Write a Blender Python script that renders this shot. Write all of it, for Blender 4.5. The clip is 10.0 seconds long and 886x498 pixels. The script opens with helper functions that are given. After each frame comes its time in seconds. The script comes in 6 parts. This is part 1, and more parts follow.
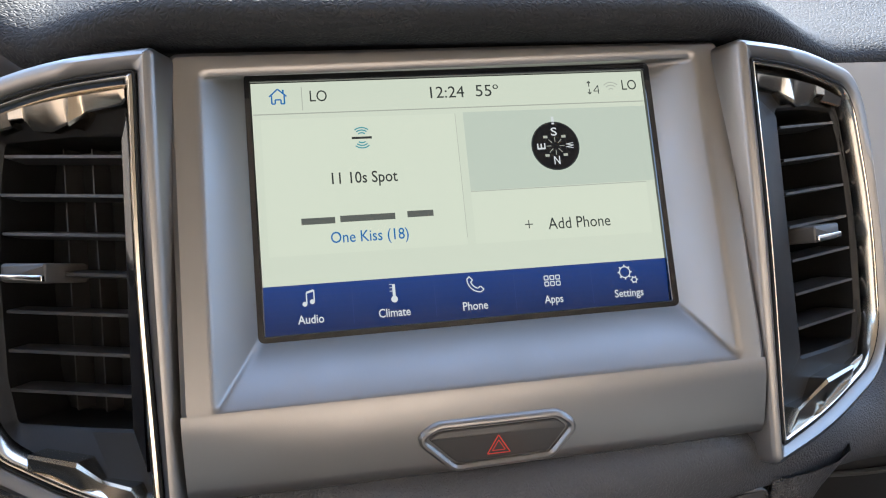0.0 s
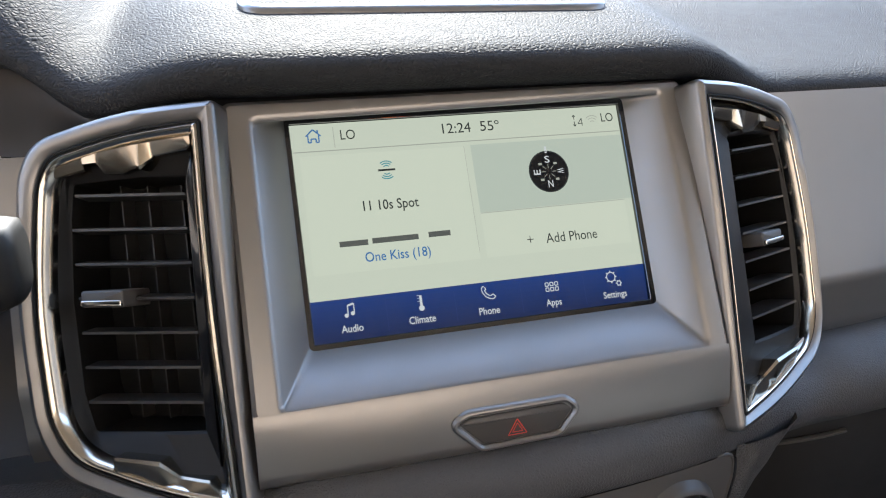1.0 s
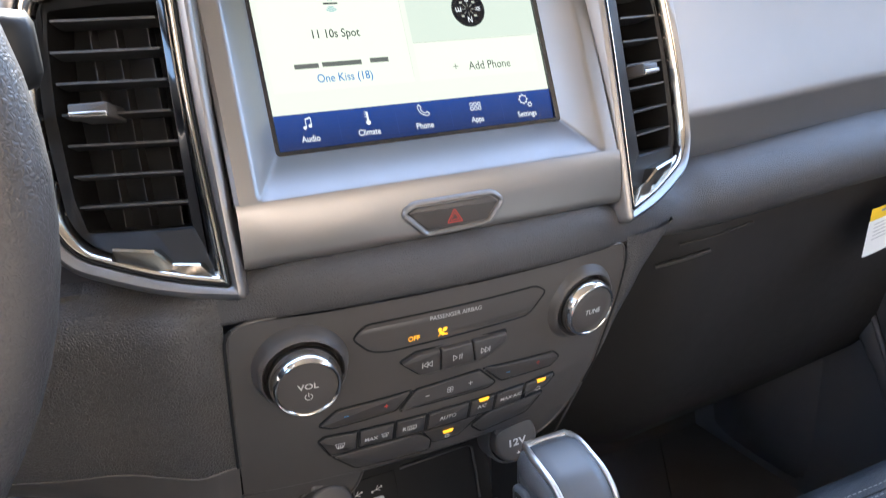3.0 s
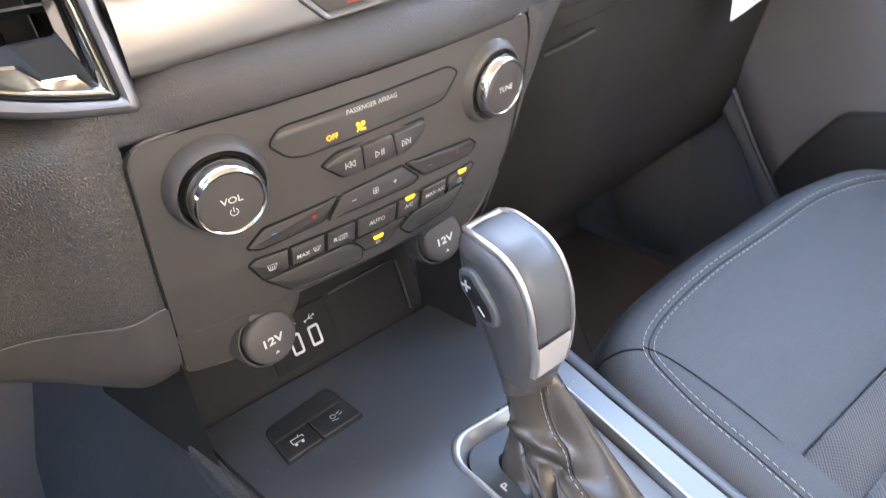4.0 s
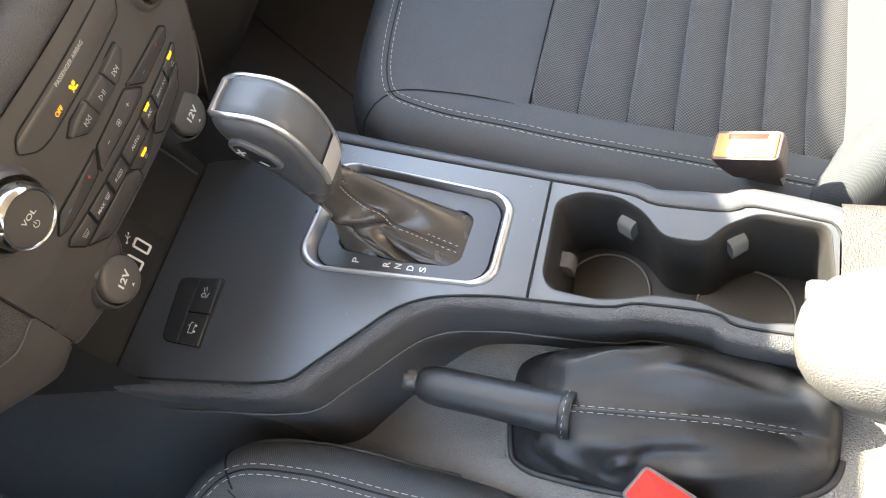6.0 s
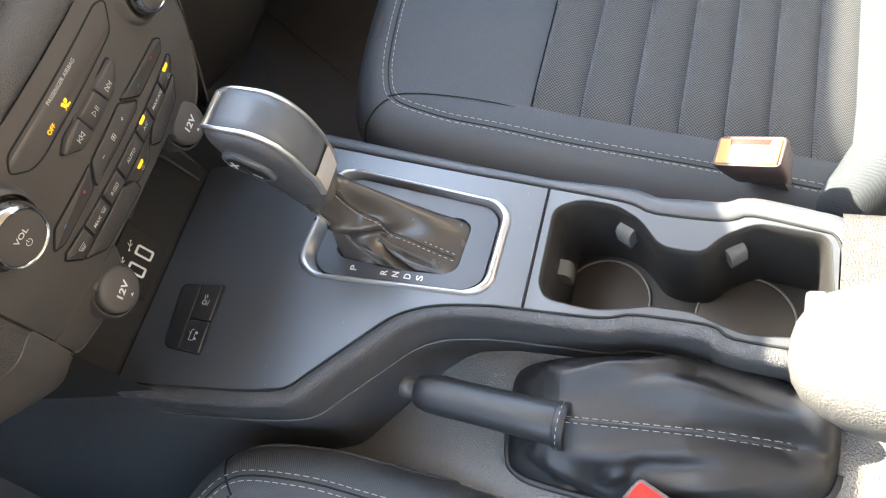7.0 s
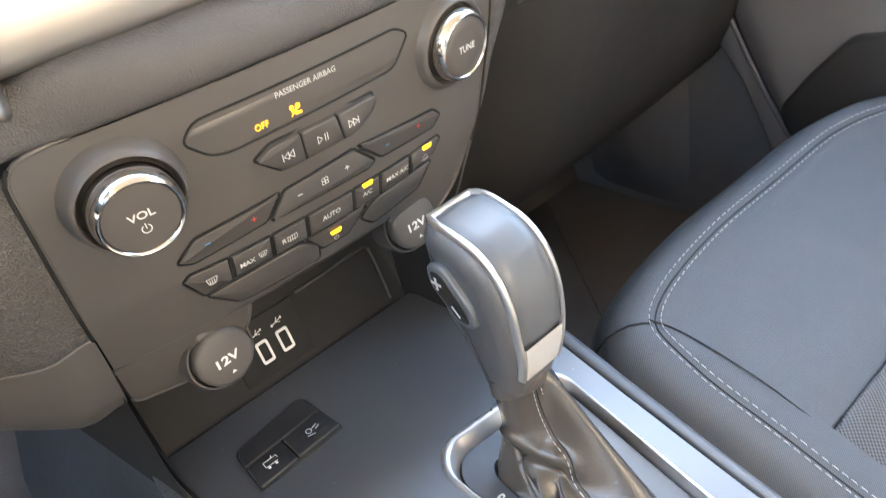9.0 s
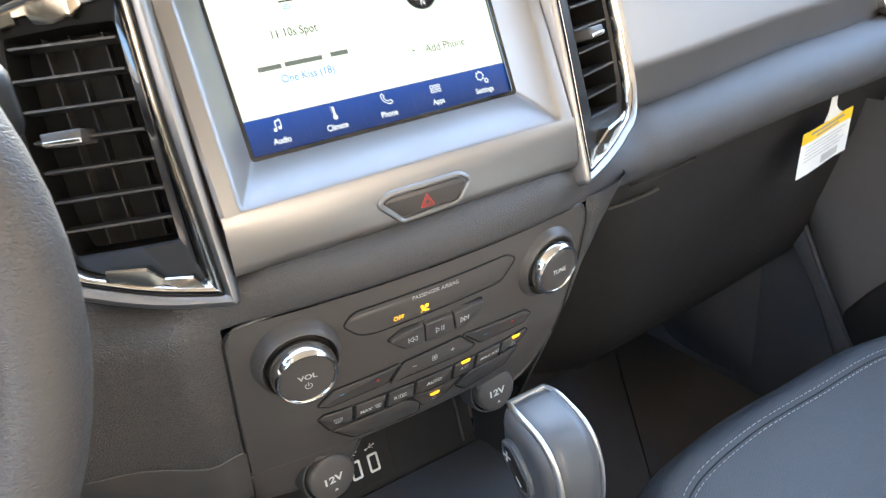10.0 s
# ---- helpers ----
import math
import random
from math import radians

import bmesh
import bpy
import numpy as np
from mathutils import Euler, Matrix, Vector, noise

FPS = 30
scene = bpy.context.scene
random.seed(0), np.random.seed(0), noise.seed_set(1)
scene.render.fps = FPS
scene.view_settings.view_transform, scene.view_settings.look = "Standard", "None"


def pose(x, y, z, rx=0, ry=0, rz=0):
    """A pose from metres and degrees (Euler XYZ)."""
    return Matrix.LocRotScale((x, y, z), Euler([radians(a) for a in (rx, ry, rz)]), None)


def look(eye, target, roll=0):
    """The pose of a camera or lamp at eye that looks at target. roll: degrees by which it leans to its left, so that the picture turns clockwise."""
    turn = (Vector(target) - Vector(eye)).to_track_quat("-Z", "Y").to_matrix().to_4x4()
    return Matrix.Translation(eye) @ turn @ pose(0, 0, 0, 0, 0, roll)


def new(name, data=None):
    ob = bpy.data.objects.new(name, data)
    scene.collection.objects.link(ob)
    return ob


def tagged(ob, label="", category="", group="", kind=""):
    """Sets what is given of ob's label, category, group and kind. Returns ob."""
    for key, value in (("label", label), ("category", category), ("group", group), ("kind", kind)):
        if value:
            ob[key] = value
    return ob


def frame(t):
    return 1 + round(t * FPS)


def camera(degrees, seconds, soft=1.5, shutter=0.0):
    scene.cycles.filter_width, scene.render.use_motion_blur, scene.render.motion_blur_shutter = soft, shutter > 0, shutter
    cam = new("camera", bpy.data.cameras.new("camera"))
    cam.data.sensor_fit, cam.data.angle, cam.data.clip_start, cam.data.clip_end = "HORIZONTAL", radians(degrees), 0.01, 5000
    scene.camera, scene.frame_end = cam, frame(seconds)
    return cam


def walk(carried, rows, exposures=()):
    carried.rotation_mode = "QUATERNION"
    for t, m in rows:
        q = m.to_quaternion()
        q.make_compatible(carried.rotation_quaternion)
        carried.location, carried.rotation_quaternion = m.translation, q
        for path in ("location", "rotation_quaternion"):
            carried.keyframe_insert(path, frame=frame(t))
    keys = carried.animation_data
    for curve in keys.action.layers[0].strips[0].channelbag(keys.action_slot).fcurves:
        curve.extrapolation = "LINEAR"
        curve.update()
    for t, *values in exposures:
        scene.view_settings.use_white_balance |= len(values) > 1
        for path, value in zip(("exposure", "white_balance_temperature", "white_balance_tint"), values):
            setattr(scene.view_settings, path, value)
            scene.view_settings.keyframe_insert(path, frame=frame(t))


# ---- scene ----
cam = camera(61.9, 10.0, soft=1.1, shutter=0.2)
PATH = [
    (0, (-0.071, 0.006, 0.819), (0.305, 1.912, 0.346), -1.2),
    (0.5, (-0.085, -0.006, 0.826), (0.351, 1.889, 0.358), -1.3),
    (1, (-0.118, -0.033, 0.839), (0.421, 1.833, 0.364), -2.0),
    (1.2, (-0.137, -0.039, 0.837), (0.432, 1.822, 0.375), -2.4),
    (1.5, (-0.165, -0.053, 0.837), (0.455, 1.778, 0.325), -2.3),
    (2, (-0.176, -0.082, 0.836), (0.527, 1.707, 0.281), -1.6),
    (2.2, (-0.173, -0.088, 0.833), (0.563, 1.686, 0.274), -1.5),
    (3.3, (-0.179, -0.099, 0.766), (0.674, 1.562, 0.048), -3.2),
    (3.5, (-0.186, -0.087, 0.752), (0.718, 1.512, -0.038), -3.9),
    (4, (-0.206, -0.074, 0.747), (0.802, 1.333, -0.256), -7.7),
    (4.5, (-0.23, -0.087, 0.791), (0.846, 1.065, -0.44), -13.7),
    (4.7, (-0.23, -0.094, 0.816), (0.831, 0.954, -0.516), -16.1),
    (5, (-0.233, -0.108, 0.832), (0.799, 0.824, -0.606), -21.1),
    (5.5, (-0.226, -0.124, 0.852), (0.638, 0.717, -0.744), -30.9),
    (5.7, (-0.226, -0.112, 0.849), (0.63, 0.683, -0.774), -32.4),
    (6.8, (-0.2, -0.136, 0.855), (0.546, 0.689, -0.807), -38.6),
    (7, (-0.2, -0.134, 0.851), (0.571, 0.706, -0.792), -37.1),
    (7.5, (-0.189, -0.121, 0.824), (0.664, 0.803, -0.732), -30.5),
    (8, (-0.17, -0.098, 0.78), (0.729, 0.961, -0.659), -23.9),
    (8.5, (-0.16, -0.065, 0.74), (0.765, 1.148, -0.553), -18.1),
    (8.7, (-0.154, -0.049, 0.7345), (0.761, 1.21, -0.522), -15.2),
    (9, (-0.153, -0.042, 0.731), (0.783, 1.339, -0.372), -13.3),
    (9.5, (-0.168, -0.062, 0.788), (0.774, 1.432, -0.151), -8.5),
    (9.7, (-0.174, -0.077, 0.811), (0.749, 1.448, -0.096), -7.7),
    (10, (-0.193, -0.098, 0.835), (0.688, 1.481, -0.019), -6.1),
]
EXPOSURES = [(0.0, 3.7, 6350, 5), (1.0, 3.5, 6350, 5), (2.2, 3.4, 6150, 4), (3.3, 4.75, 6300, 7), (3.5, 4.93, 6400, 7), (4.0, 5.35, 6700, 7), (4.5, 5.4, 7100, 5), (5.0, 5.3, 7450, 5), (5.5, 4.8, 7600, 4), (7.0, 4.85, 7300, 3), (7.5, 4.9, 7200, 3), (8.5, 5.3, 7250, 2), (9.0, 5.48, 7250, 3), (9.5, 5.25, 7050, 2), (10.0, 4.82, 6450, 1)]
walk(cam, [(t, look(eye, target, roll)) for t, eye, target, roll in PATH], EXPOSURES)


# ---- sky and sun ----
SUN_AIM = Vector((0.22, 0.915, 1.0)).normalized()   # towards the sun: ahead of the car, high
world = bpy.data.worlds.new("world")
scene.world = world
world.use_nodes = True
sky = world.node_tree.nodes.new("ShaderNodeTexSky")
sky.sky_type, sky.sun_disc = "NISHITA", False
sky.sun_elevation = math.asin(SUN_AIM.z)
sky.sun_rotation = math.atan2(SUN_AIM.x, SUN_AIM.y)
world.node_tree.links.new(sky.outputs[0], world.node_tree.nodes["Background"].inputs[0])
world.node_tree.nodes["Background"].inputs[1].default_value = 0.15
lamp = bpy.data.lights.new("sun", "SUN")
lamp.energy, lamp.angle, lamp.color = 2.0, radians(0.5), (1.0, 0.95, 0.88)
sun = new("sun", lamp)
sun.matrix_world = look(SUN_AIM * 5, (0, 0, 0))


# ---- materials ----
def material(name, colour, rough=0.5, metal=0.0, grain=0.0, size=500.0, kind="noise", vary=0.12, spec=0.5, coat=0.0, sheen=0.0, glow=0.0, second=None, even=0.06):
    """A surface with fine relief (grain, in mm of height at cells of 1/size m) and two scales of variation."""
    m = bpy.data.materials.new(name)
    m.use_nodes = True
    nt = m.node_tree
    b = nt.nodes["Principled BSDF"]
    b.inputs["Roughness"].default_value = rough
    b.inputs["Metallic"].default_value = metal
    b.inputs["Specular IOR Level"].default_value = spec
    b.inputs["Coat Weight"].default_value = coat
    b.inputs["Sheen Weight"].default_value = sheen
    co = nt.nodes.new("ShaderNodeTexCoord")
    if vary or second:
        big = nt.nodes.new("ShaderNodeTexNoise")
        big.inputs["Scale"].default_value, big.inputs["Detail"].default_value = 14.0, 6.0
        nt.links.new(co.outputs["Object"], big.inputs["Vector"])
        ramp = nt.nodes.new("ShaderNodeMix")
        ramp.data_type = "RGBA"
        other = second or tuple(min(1, c * (1 + vary)) for c in colour)
        ramp.inputs[6].default_value = (*[c * (1 - vary) for c in colour], 1)
        ramp.inputs[7].default_value = (*other, 1)
        nt.links.new(big.outputs["Fac"], ramp.inputs[0])
        nt.links.new(ramp.outputs[2], b.inputs["Base Color"])
        fine = nt.nodes.new("ShaderNodeTexNoise")
        fine.inputs["Scale"].default_value, fine.inputs["Detail"].default_value = 90.0, 4.0
        nt.links.new(co.outputs["Object"], fine.inputs["Vector"])
        rr = nt.nodes.new("ShaderNodeMapRange")
        rr.inputs["To Min"].default_value, rr.inputs["To Max"].default_value = max(0.02, rough - even), min(1, rough + even)
        nt.links.new(fine.outputs["Fac"], rr.inputs["Value"])
        nt.links.new(rr.outputs[0], b.inputs["Roughness"])
    else:
        b.inputs["Base Color"].default_value = (*colour, 1)
    if grain:
        if kind == "pebble":
            tex = nt.nodes.new("ShaderNodeTexVoronoi")
            tex.feature = "DISTANCE_TO_EDGE"
            warp = nt.nodes.new("ShaderNodeTexNoise")
            warp.inputs["Scale"].default_value = size * 0.5
            add = nt.nodes.new("ShaderNodeMix")
            add.data_type = "VECTOR"
            add.inputs[0].default_value = 0.9 / size
            plus = nt.nodes.new("ShaderNodeVectorMath")
            plus.operation = "MULTIPLY_ADD"
            plus.inputs[1].default_value = (1.2 / size,) * 3
            nt.links.new(co.outputs["Object"], warp.inputs["Vector"])
            nt.links.new(warp.outputs["Color"], plus.inputs[0])
            nt.links.new(co.outputs["Object"], plus.inputs[2])
            nt.nodes.remove(add)
            nt.links.new(plus.outputs[0], tex.inputs["Vector"])
            # rounded pebbles parted by narrow creases
            dome = nt.nodes.new("ShaderNodeMapRange")
            dome.interpolation_type = "SMOOTHSTEP"
            dome.inputs["From Max"].default_value = 0.30
            nt.links.new(tex.outputs["Distance"], dome.inputs["Value"])
            out = dome.outputs[0]
        elif kind == "weave":
            # threads crossing at right angles: sin(kx) * sin(ky), a little uneven
            tex = nt.nodes.new("ShaderNodeTexNoise")
            nt.links.new(co.outputs["Object"], tex.inputs["Vector"])
            shift = nt.nodes.new("ShaderNodeVectorMath")
            shift.operation = "MULTIPLY_ADD"
            shift.inputs[1].default_value = (0.0006,) * 3
            nt.links.new(tex.outputs["Color"], shift.inputs[0])
            nt.links.new(co.outputs["Object"], shift.inputs[2])
            axes = nt.nodes.new("ShaderNodeSeparateXYZ")
            nt.links.new(shift.outputs[0], axes.inputs[0])
            waves = []
            for axis in (0, 1):
                k = nt.nodes.new("ShaderNodeMath")
                k.operation = "MULTIPLY"
                k.inputs[1].default_value = size
                s = nt.nodes.new("ShaderNodeMath")
                s.operation = "SINE"
                nt.links.new(axes.outputs[axis], k.inputs[0])
                nt.links.new(k.outputs[0], s.inputs[0])
                waves.append(s)
            prod = nt.nodes.new("ShaderNodeMath")
            prod.operation = "MULTIPLY"
            nt.links.new(waves[0].outputs[0], prod.inputs[0])
            nt.links.new(waves[1].outputs[0], prod.inputs[1])
            spread = nt.nodes.new("ShaderNodeMapRange")
            spread.inputs["From Min"].default_value, spread.inputs["From Max"].default_value = -0.6, 0.7
            nt.links.new(prod.outputs[0], spread.inputs["Value"])
            nt.links.new(spread.outputs[0], ramp.inputs[0])
            out = spread.outputs[0]
        else:
            tex = nt.nodes.new("ShaderNodeTexNoise")
            tex.inputs["Detail"].default_value = 3.0
            nt.links.new(co.outputs["Object"], tex.inputs["Vector"])
            out = tex.outputs["Fac"]
        tex.inputs["Scale"].default_value = size if kind != "weave" else 60.0
        bump = nt.nodes.new("ShaderNodeBump")
        bump.inputs["Strength"].default_value = 1.0
        bump.inputs["Distance"].default_value = grain / 1000
        nt.links.new(out, bump.inputs["Height"])
        nt.links.new(bump.outputs[0], b.inputs["Normal"])
    if glow:
        b.inputs["Emission Color"].default_value = (*colour, 1)
        b.inputs["Emission Strength"].default_value = glow
    return m


PAD = material("grained dash pad", (0.036, 0.037, 0.039), 0.64, grain=0.33, size=430, kind="pebble", spec=0.05)
SKIN = material("fine grained plastic", (0.064, 0.059, 0.055), 0.46, grain=0.35, size=540, kind="pebble")
PANEL = material("satin charcoal plastic", (0.068, 0.062, 0.057), 0.45, grain=0.03, size=1800)
BUTTON = material("soft black button plastic", (0.056, 0.051, 0.047), 0.42, grain=0.02, size=1800)
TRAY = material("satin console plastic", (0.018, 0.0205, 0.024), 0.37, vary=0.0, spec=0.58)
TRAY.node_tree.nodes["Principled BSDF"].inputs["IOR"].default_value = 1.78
# the sky's blue sheen is put into the specular tint
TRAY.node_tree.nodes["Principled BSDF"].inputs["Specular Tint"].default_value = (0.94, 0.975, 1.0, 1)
SWITCH = material("smooth black switch plastic", (0.020, 0.020, 0.021), 0.33, vary=0.05)
GLOVE = material("black glovebox plastic", (0.027, 0.026, 0.026), 0.55, grain=0.05, size=700, spec=0.3)
SELECTOR = material("matt selector plate", (0.041, 0.047, 0.056), 0.36, vary=0.05, spec=0.6)
RIM_GRAIN = material("grained rim plastic", (0.054, 0.054, 0.056), 0.44, vary=0.08, grain=0.30, size=620, kind="pebble", spec=0.5)
RIM = material("satin rim plastic", (0.055, 0.059, 0.066), 0.44, vary=0.05, grain=0.04, size=900, kind="pebble", spec=0.5)
DARK = material("matt black plastic", (0.044, 0.043, 0.043), 0.55, grain=0.03, size=900)
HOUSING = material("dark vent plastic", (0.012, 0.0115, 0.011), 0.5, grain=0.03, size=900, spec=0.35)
SLAT = material("satin black slat plastic", (0.034, 0.032, 0.030), 0.42, grain=0.02, size=900)
# near-black for joints, and where shade is put into the colour
GAP = material("black joint and shade", (0.004, 0.004, 0.004), 0.8, vary=0)
SILVER = material("silver satin paint", (0.245, 0.235, 0.228), 0.36, metal=0.85, grain=0.012, size=2600, vary=0.04)
CHROME = material("bright chrome", (0.60, 0.575, 0.54), 0.12, metal=1.0, vary=0.03)
# reflected cabin browns are put into the next two chrome colours
VENT_CHROME = material("chrome toned for dim reflections", (0.52, 0.48, 0.42), 0.16, metal=1.0, vary=0.03)
BROWNED_CHROME = material("chrome toned for brown reflections", (0.40, 0.35, 0.285), 0.22, metal=1.0, vary=0.05)
GLOSS = material("gloss black", (0.010, 0.010, 0.011), 0.10, vary=0, coat=0.6)
WHEEL = material("grained black wheel leather", (0.062, 0.056, 0.052), 0.46, grain=0.15, size=560, kind="pebble")
SEAT = material("charcoal seat leatherette", (0.038, 0.0425, 0.049), 0.58, grain=0.16, size=3700, kind="weave", second=(0.058, 0.064, 0.071))
WOVEN = material("perforated charcoal cloth", (0.014, 0.0145, 0.016), 0.80, grain=0.35, size=2170, kind="weave", sheen=0.15, second=(0.085, 0.087, 0.092))
BRAKE_HIDE = material("soft black hide", (0.016, 0.016, 0.017), 0.43, grain=0.06, size=800, kind="pebble", spec=0.5)
BRAKE_GRIP = material("satin black grip", (0.022, 0.022, 0.023), 0.36, grain=0.05, size=900, kind="pebble")
BOOT = material("soft gaiter leather", (0.046, 0.040, 0.035), 0.25, grain=0.03, size=800, kind="pebble")
THREAD = material("pale grey thread", (0.34, 0.34, 0.33), 0.7, vary=0.1)
PRINT = material("white print", (0.62, 0.62, 0.60), 0.6, vary=0)
DIM = material("faded print", (0.45, 0.45, 0.44), 0.6, vary=0)
REDPRINT = material("red print", (0.75, 0.07, 0.05), 0.6, vary=0)
BLUEPRINT = material("blue print", (0.08, 0.36, 0.70), 0.6, vary=0)
AMBER = material("amber lamp", (1.0, 0.42, 0.02), 0.5, vary=0, glow=0.075)
REDBTN = material("red release plastic", (0.55, 0.022, 0.016), 0.6, vary=0.05, spec=0.2)
# sunlit copy of the release red: the sun's glare is in the colour
SUNLIT_RED = material("sunlit copy of red release plastic", (0.85, 0.20, 0.05), 0.5, vary=0.05)
CARPET = material("dark grey carpet", (0.150, 0.130, 0.115), 0.95, grain=1.2, size=700)
LINER = material("light grey roof cloth", (0.66, 0.60, 0.52), 0.9, grain=0.2, size=900)
TRIM = material("grey door plastic", (0.075, 0.073, 0.074), 0.55, grain=0.1, size=600)
ARM = material("grey armrest leather", (0.075, 0.072, 0.068), 0.5, grain=0.25, size=420, kind="pebble")
PAPER = material("white card", (0.78, 0.78, 0.74), 0.7, vary=0.03)
YELLOW = material("yellow card", (0.85, 0.55, 0.02), 0.65, vary=0.03)
INK = material("grey ink", (0.25, 0.25, 0.25), 0.7, vary=0)
# shade under the controls is put into this near-black colour
CUBBY = material("cubby lining darkened for shade", (0.0135, 0.013, 0.013), 0.65, spec=0.2, grain=0.03, size=900)
RING_SILVER = material("satin silver ring", (0.46, 0.455, 0.45), 0.30, metal=0.8, vary=0.03)
TINT = material("opaque dark pane", (0.03, 0.032, 0.034), 0.12, vary=0)
PLATE = material("bright satin silver", (0.62, 0.60, 0.57), 0.35, metal=0.5, vary=0.04)
RUBBER = material("worn pedal rubber", (0.10, 0.10, 0.11), 0.6)
TUNNEL = material("grained tunnel vinyl", (0.155, 0.145, 0.132), 0.38, grain=0.42, size=480, kind="pebble")
LEDGE = material("soft dash band", (0.052, 0.050, 0.050), 0.52, grain=0.16, size=620, kind="pebble")
GRIP = material("lever grip leather", (0.060, 0.061, 0.064), 0.40, grain=0.06, size=900, kind="pebble")
GRIP_EDGE = material("satin silver grip edge", (0.60, 0.585, 0.56), 0.30, metal=0.9, vary=0.03)
GRIP_TOP = material("satin grip panel", (0.070, 0.076, 0.084), 0.40, vary=0.05)
DOOR = material("mid grey door plastic", (0.12, 0.117, 0.12), 0.5, grain=0.1, size=600)
CUP = material("dark cup holder plastic", (0.022, 0.021, 0.020), 0.45, vary=0.05)
CUP_FLOOR_MAT = material("brown-grey cup mat", (0.052, 0.046, 0.040), 0.55)
RING_RUBBER = material("worn pale ring", (0.20, 0.19, 0.17), 0.5)
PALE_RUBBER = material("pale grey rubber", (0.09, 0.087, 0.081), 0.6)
CLAY = material("added clay wall", (0.47, 0.375, 0.295), 0.9, grain=1.0, size=150)
ADDED_GREY = material("added grey wall", (0.27, 0.25, 0.23), 0.9, grain=1.0, size=150)
ROAD = material("tan concrete", (0.42, 0.36, 0.29), 0.9, grain=2, size=120)


# a little pale dust on the console's smooth plastic
dust_nt = TRAY.node_tree
dust_co, dust = dust_nt.nodes.new("ShaderNodeTexCoord"), dust_nt.nodes.new("ShaderNodeTexVoronoi")
dust.inputs["Scale"].default_value = 70.0
dust_nt.links.new(dust_co.outputs["Object"], dust.inputs["Vector"])
speck = dust_nt.nodes.new("ShaderNodeMapRange")
speck.inputs["From Min"].default_value, speck.inputs["From Max"].default_value = 0.035, 0.025
dust_nt.links.new(dust.outputs["Distance"], speck.inputs["Value"])
dust_mix = dust_nt.nodes.new("ShaderNodeMix")
dust_mix.data_type = "RGBA"
dust_mix.inputs[6].default_value, dust_mix.inputs[7].default_value = (0.040, 0.043, 0.048, 1), (0.20, 0.18, 0.17, 1)
dust_nt.links.new(speck.outputs[0], dust_mix.inputs[0])
dust_nt.links.new(dust_mix.outputs[2], dust_nt.nodes["Principled BSDF"].inputs["Base Color"])


def lit(name, colour, glow=1.0):
    m = material(name, (0.01, 0.01, 0.01), 0.20, vary=0, spec=0.2)
    b = m.node_tree.nodes["Principled BSDF"]
    b.inputs["Emission Color"].default_value = (*colour, 1)
    b.inputs["Emission Strength"].default_value = glow
    return m


SCREEN_GLOW = 0.061
LCD = lit("lcd cream", (0.80, 0.85, 0.71), SCREEN_GLOW)
LCD_CARD = lit("lcd card", (0.84, 0.89, 0.74), SCREEN_GLOW)
LCD_GREY = lit("lcd grey", (0.66, 0.73, 0.63), SCREEN_GLOW)
LCD_LINE = lit("lcd line", (0.50, 0.52, 0.45), SCREEN_GLOW)
LCD_BLUE = lit("lcd blue", (0.008, 0.034, 0.21), SCREEN_GLOW)
LCD_BLUE_LINE = lit("lcd pale blue line", (0.05, 0.08, 0.26), SCREEN_GLOW)
LCD_INK = lit("lcd ink", (0.035, 0.040, 0.040), SCREEN_GLOW)
LCD_SOFT = lit("lcd soft ink", (0.13, 0.14, 0.13), SCREEN_GLOW)
LCD_LINK = lit("lcd link blue", (0.010, 0.17, 0.52), SCREEN_GLOW)
LCD_TEAL = lit("lcd teal", (0.03, 0.33, 0.42), SCREEN_GLOW)
LCD_WHITE = lit("lcd white", (0.85, 0.87, 0.90), SCREEN_GLOW)
LCD_BLACK = lit("lcd black", (0.004, 0.004, 0.006), SCREEN_GLOW)


# ---- mesh tools ----
def thing(name, base, label, category, group="", kind=""):
    ob = new(name)
    ob.empty_display_size = 0.02
    ob.location = base
    return tagged(ob, label, category, group, kind)


def mesh_ob(name, verts, faces, mat, parent=None, label="", smooth=True, sharp=40):
    me = bpy.data.meshes.new(name)
    me.from_pydata([tuple(v) for v in verts], [], faces)
    bm = bmesh.new()
    bm.from_mesh(me)
    bmesh.ops.recalc_face_normals(bm, faces=bm.faces)
    bm.to_mesh(me)
    bm.free()
    me.materials.append(mat)
    if smooth:
        me.shade_smooth()
        me.set_sharp_from_angle(angle=radians(sharp))
    ob = new(name, me)
    if parent is not None:
        ob.parent = parent
        up = Matrix.Identity(4)
        p = parent
        while p is not None:
            if p.type == "EMPTY":
                up = Matrix.Translation(p.location)
            p = p.parent
        if parent.type == "EMPTY":
            ob.matrix_parent_inverse = up.inverted()
    if label:
        ob["label"] = label
    return ob


def join(parts):
    """Several (verts, faces) as one."""
    verts, faces = [], []
    for v, f in parts:
        k = len(verts)
        verts += list(v)
        faces += [tuple(i + k for i in face) for face in f]
    return verts, faces


def rounded(pts, r, n=5):
    """A polygon with its corners rounded; r is one radius or one a corner."""
    out, count = [], len(pts)
    for i in range(count):
        p, a, b = Vector(pts[i]), Vector(pts[i - 1]), Vector(pts[(i + 1) % count])
        rad = r[i] if isinstance(r, (list, tuple)) else r
        da, db = (a - p), (b - p)
        cut = min(rad, da.length * 0.48, db.length * 0.48)
        p0, p1 = p + da.normalized() * cut, p + db.normalized() * cut
        for k in range(n + 1):
            t = k / n
            out.append(p0 * (1 - t) ** 2 + p * 2 * t * (1 - t) + p1 * t * t)
    return out


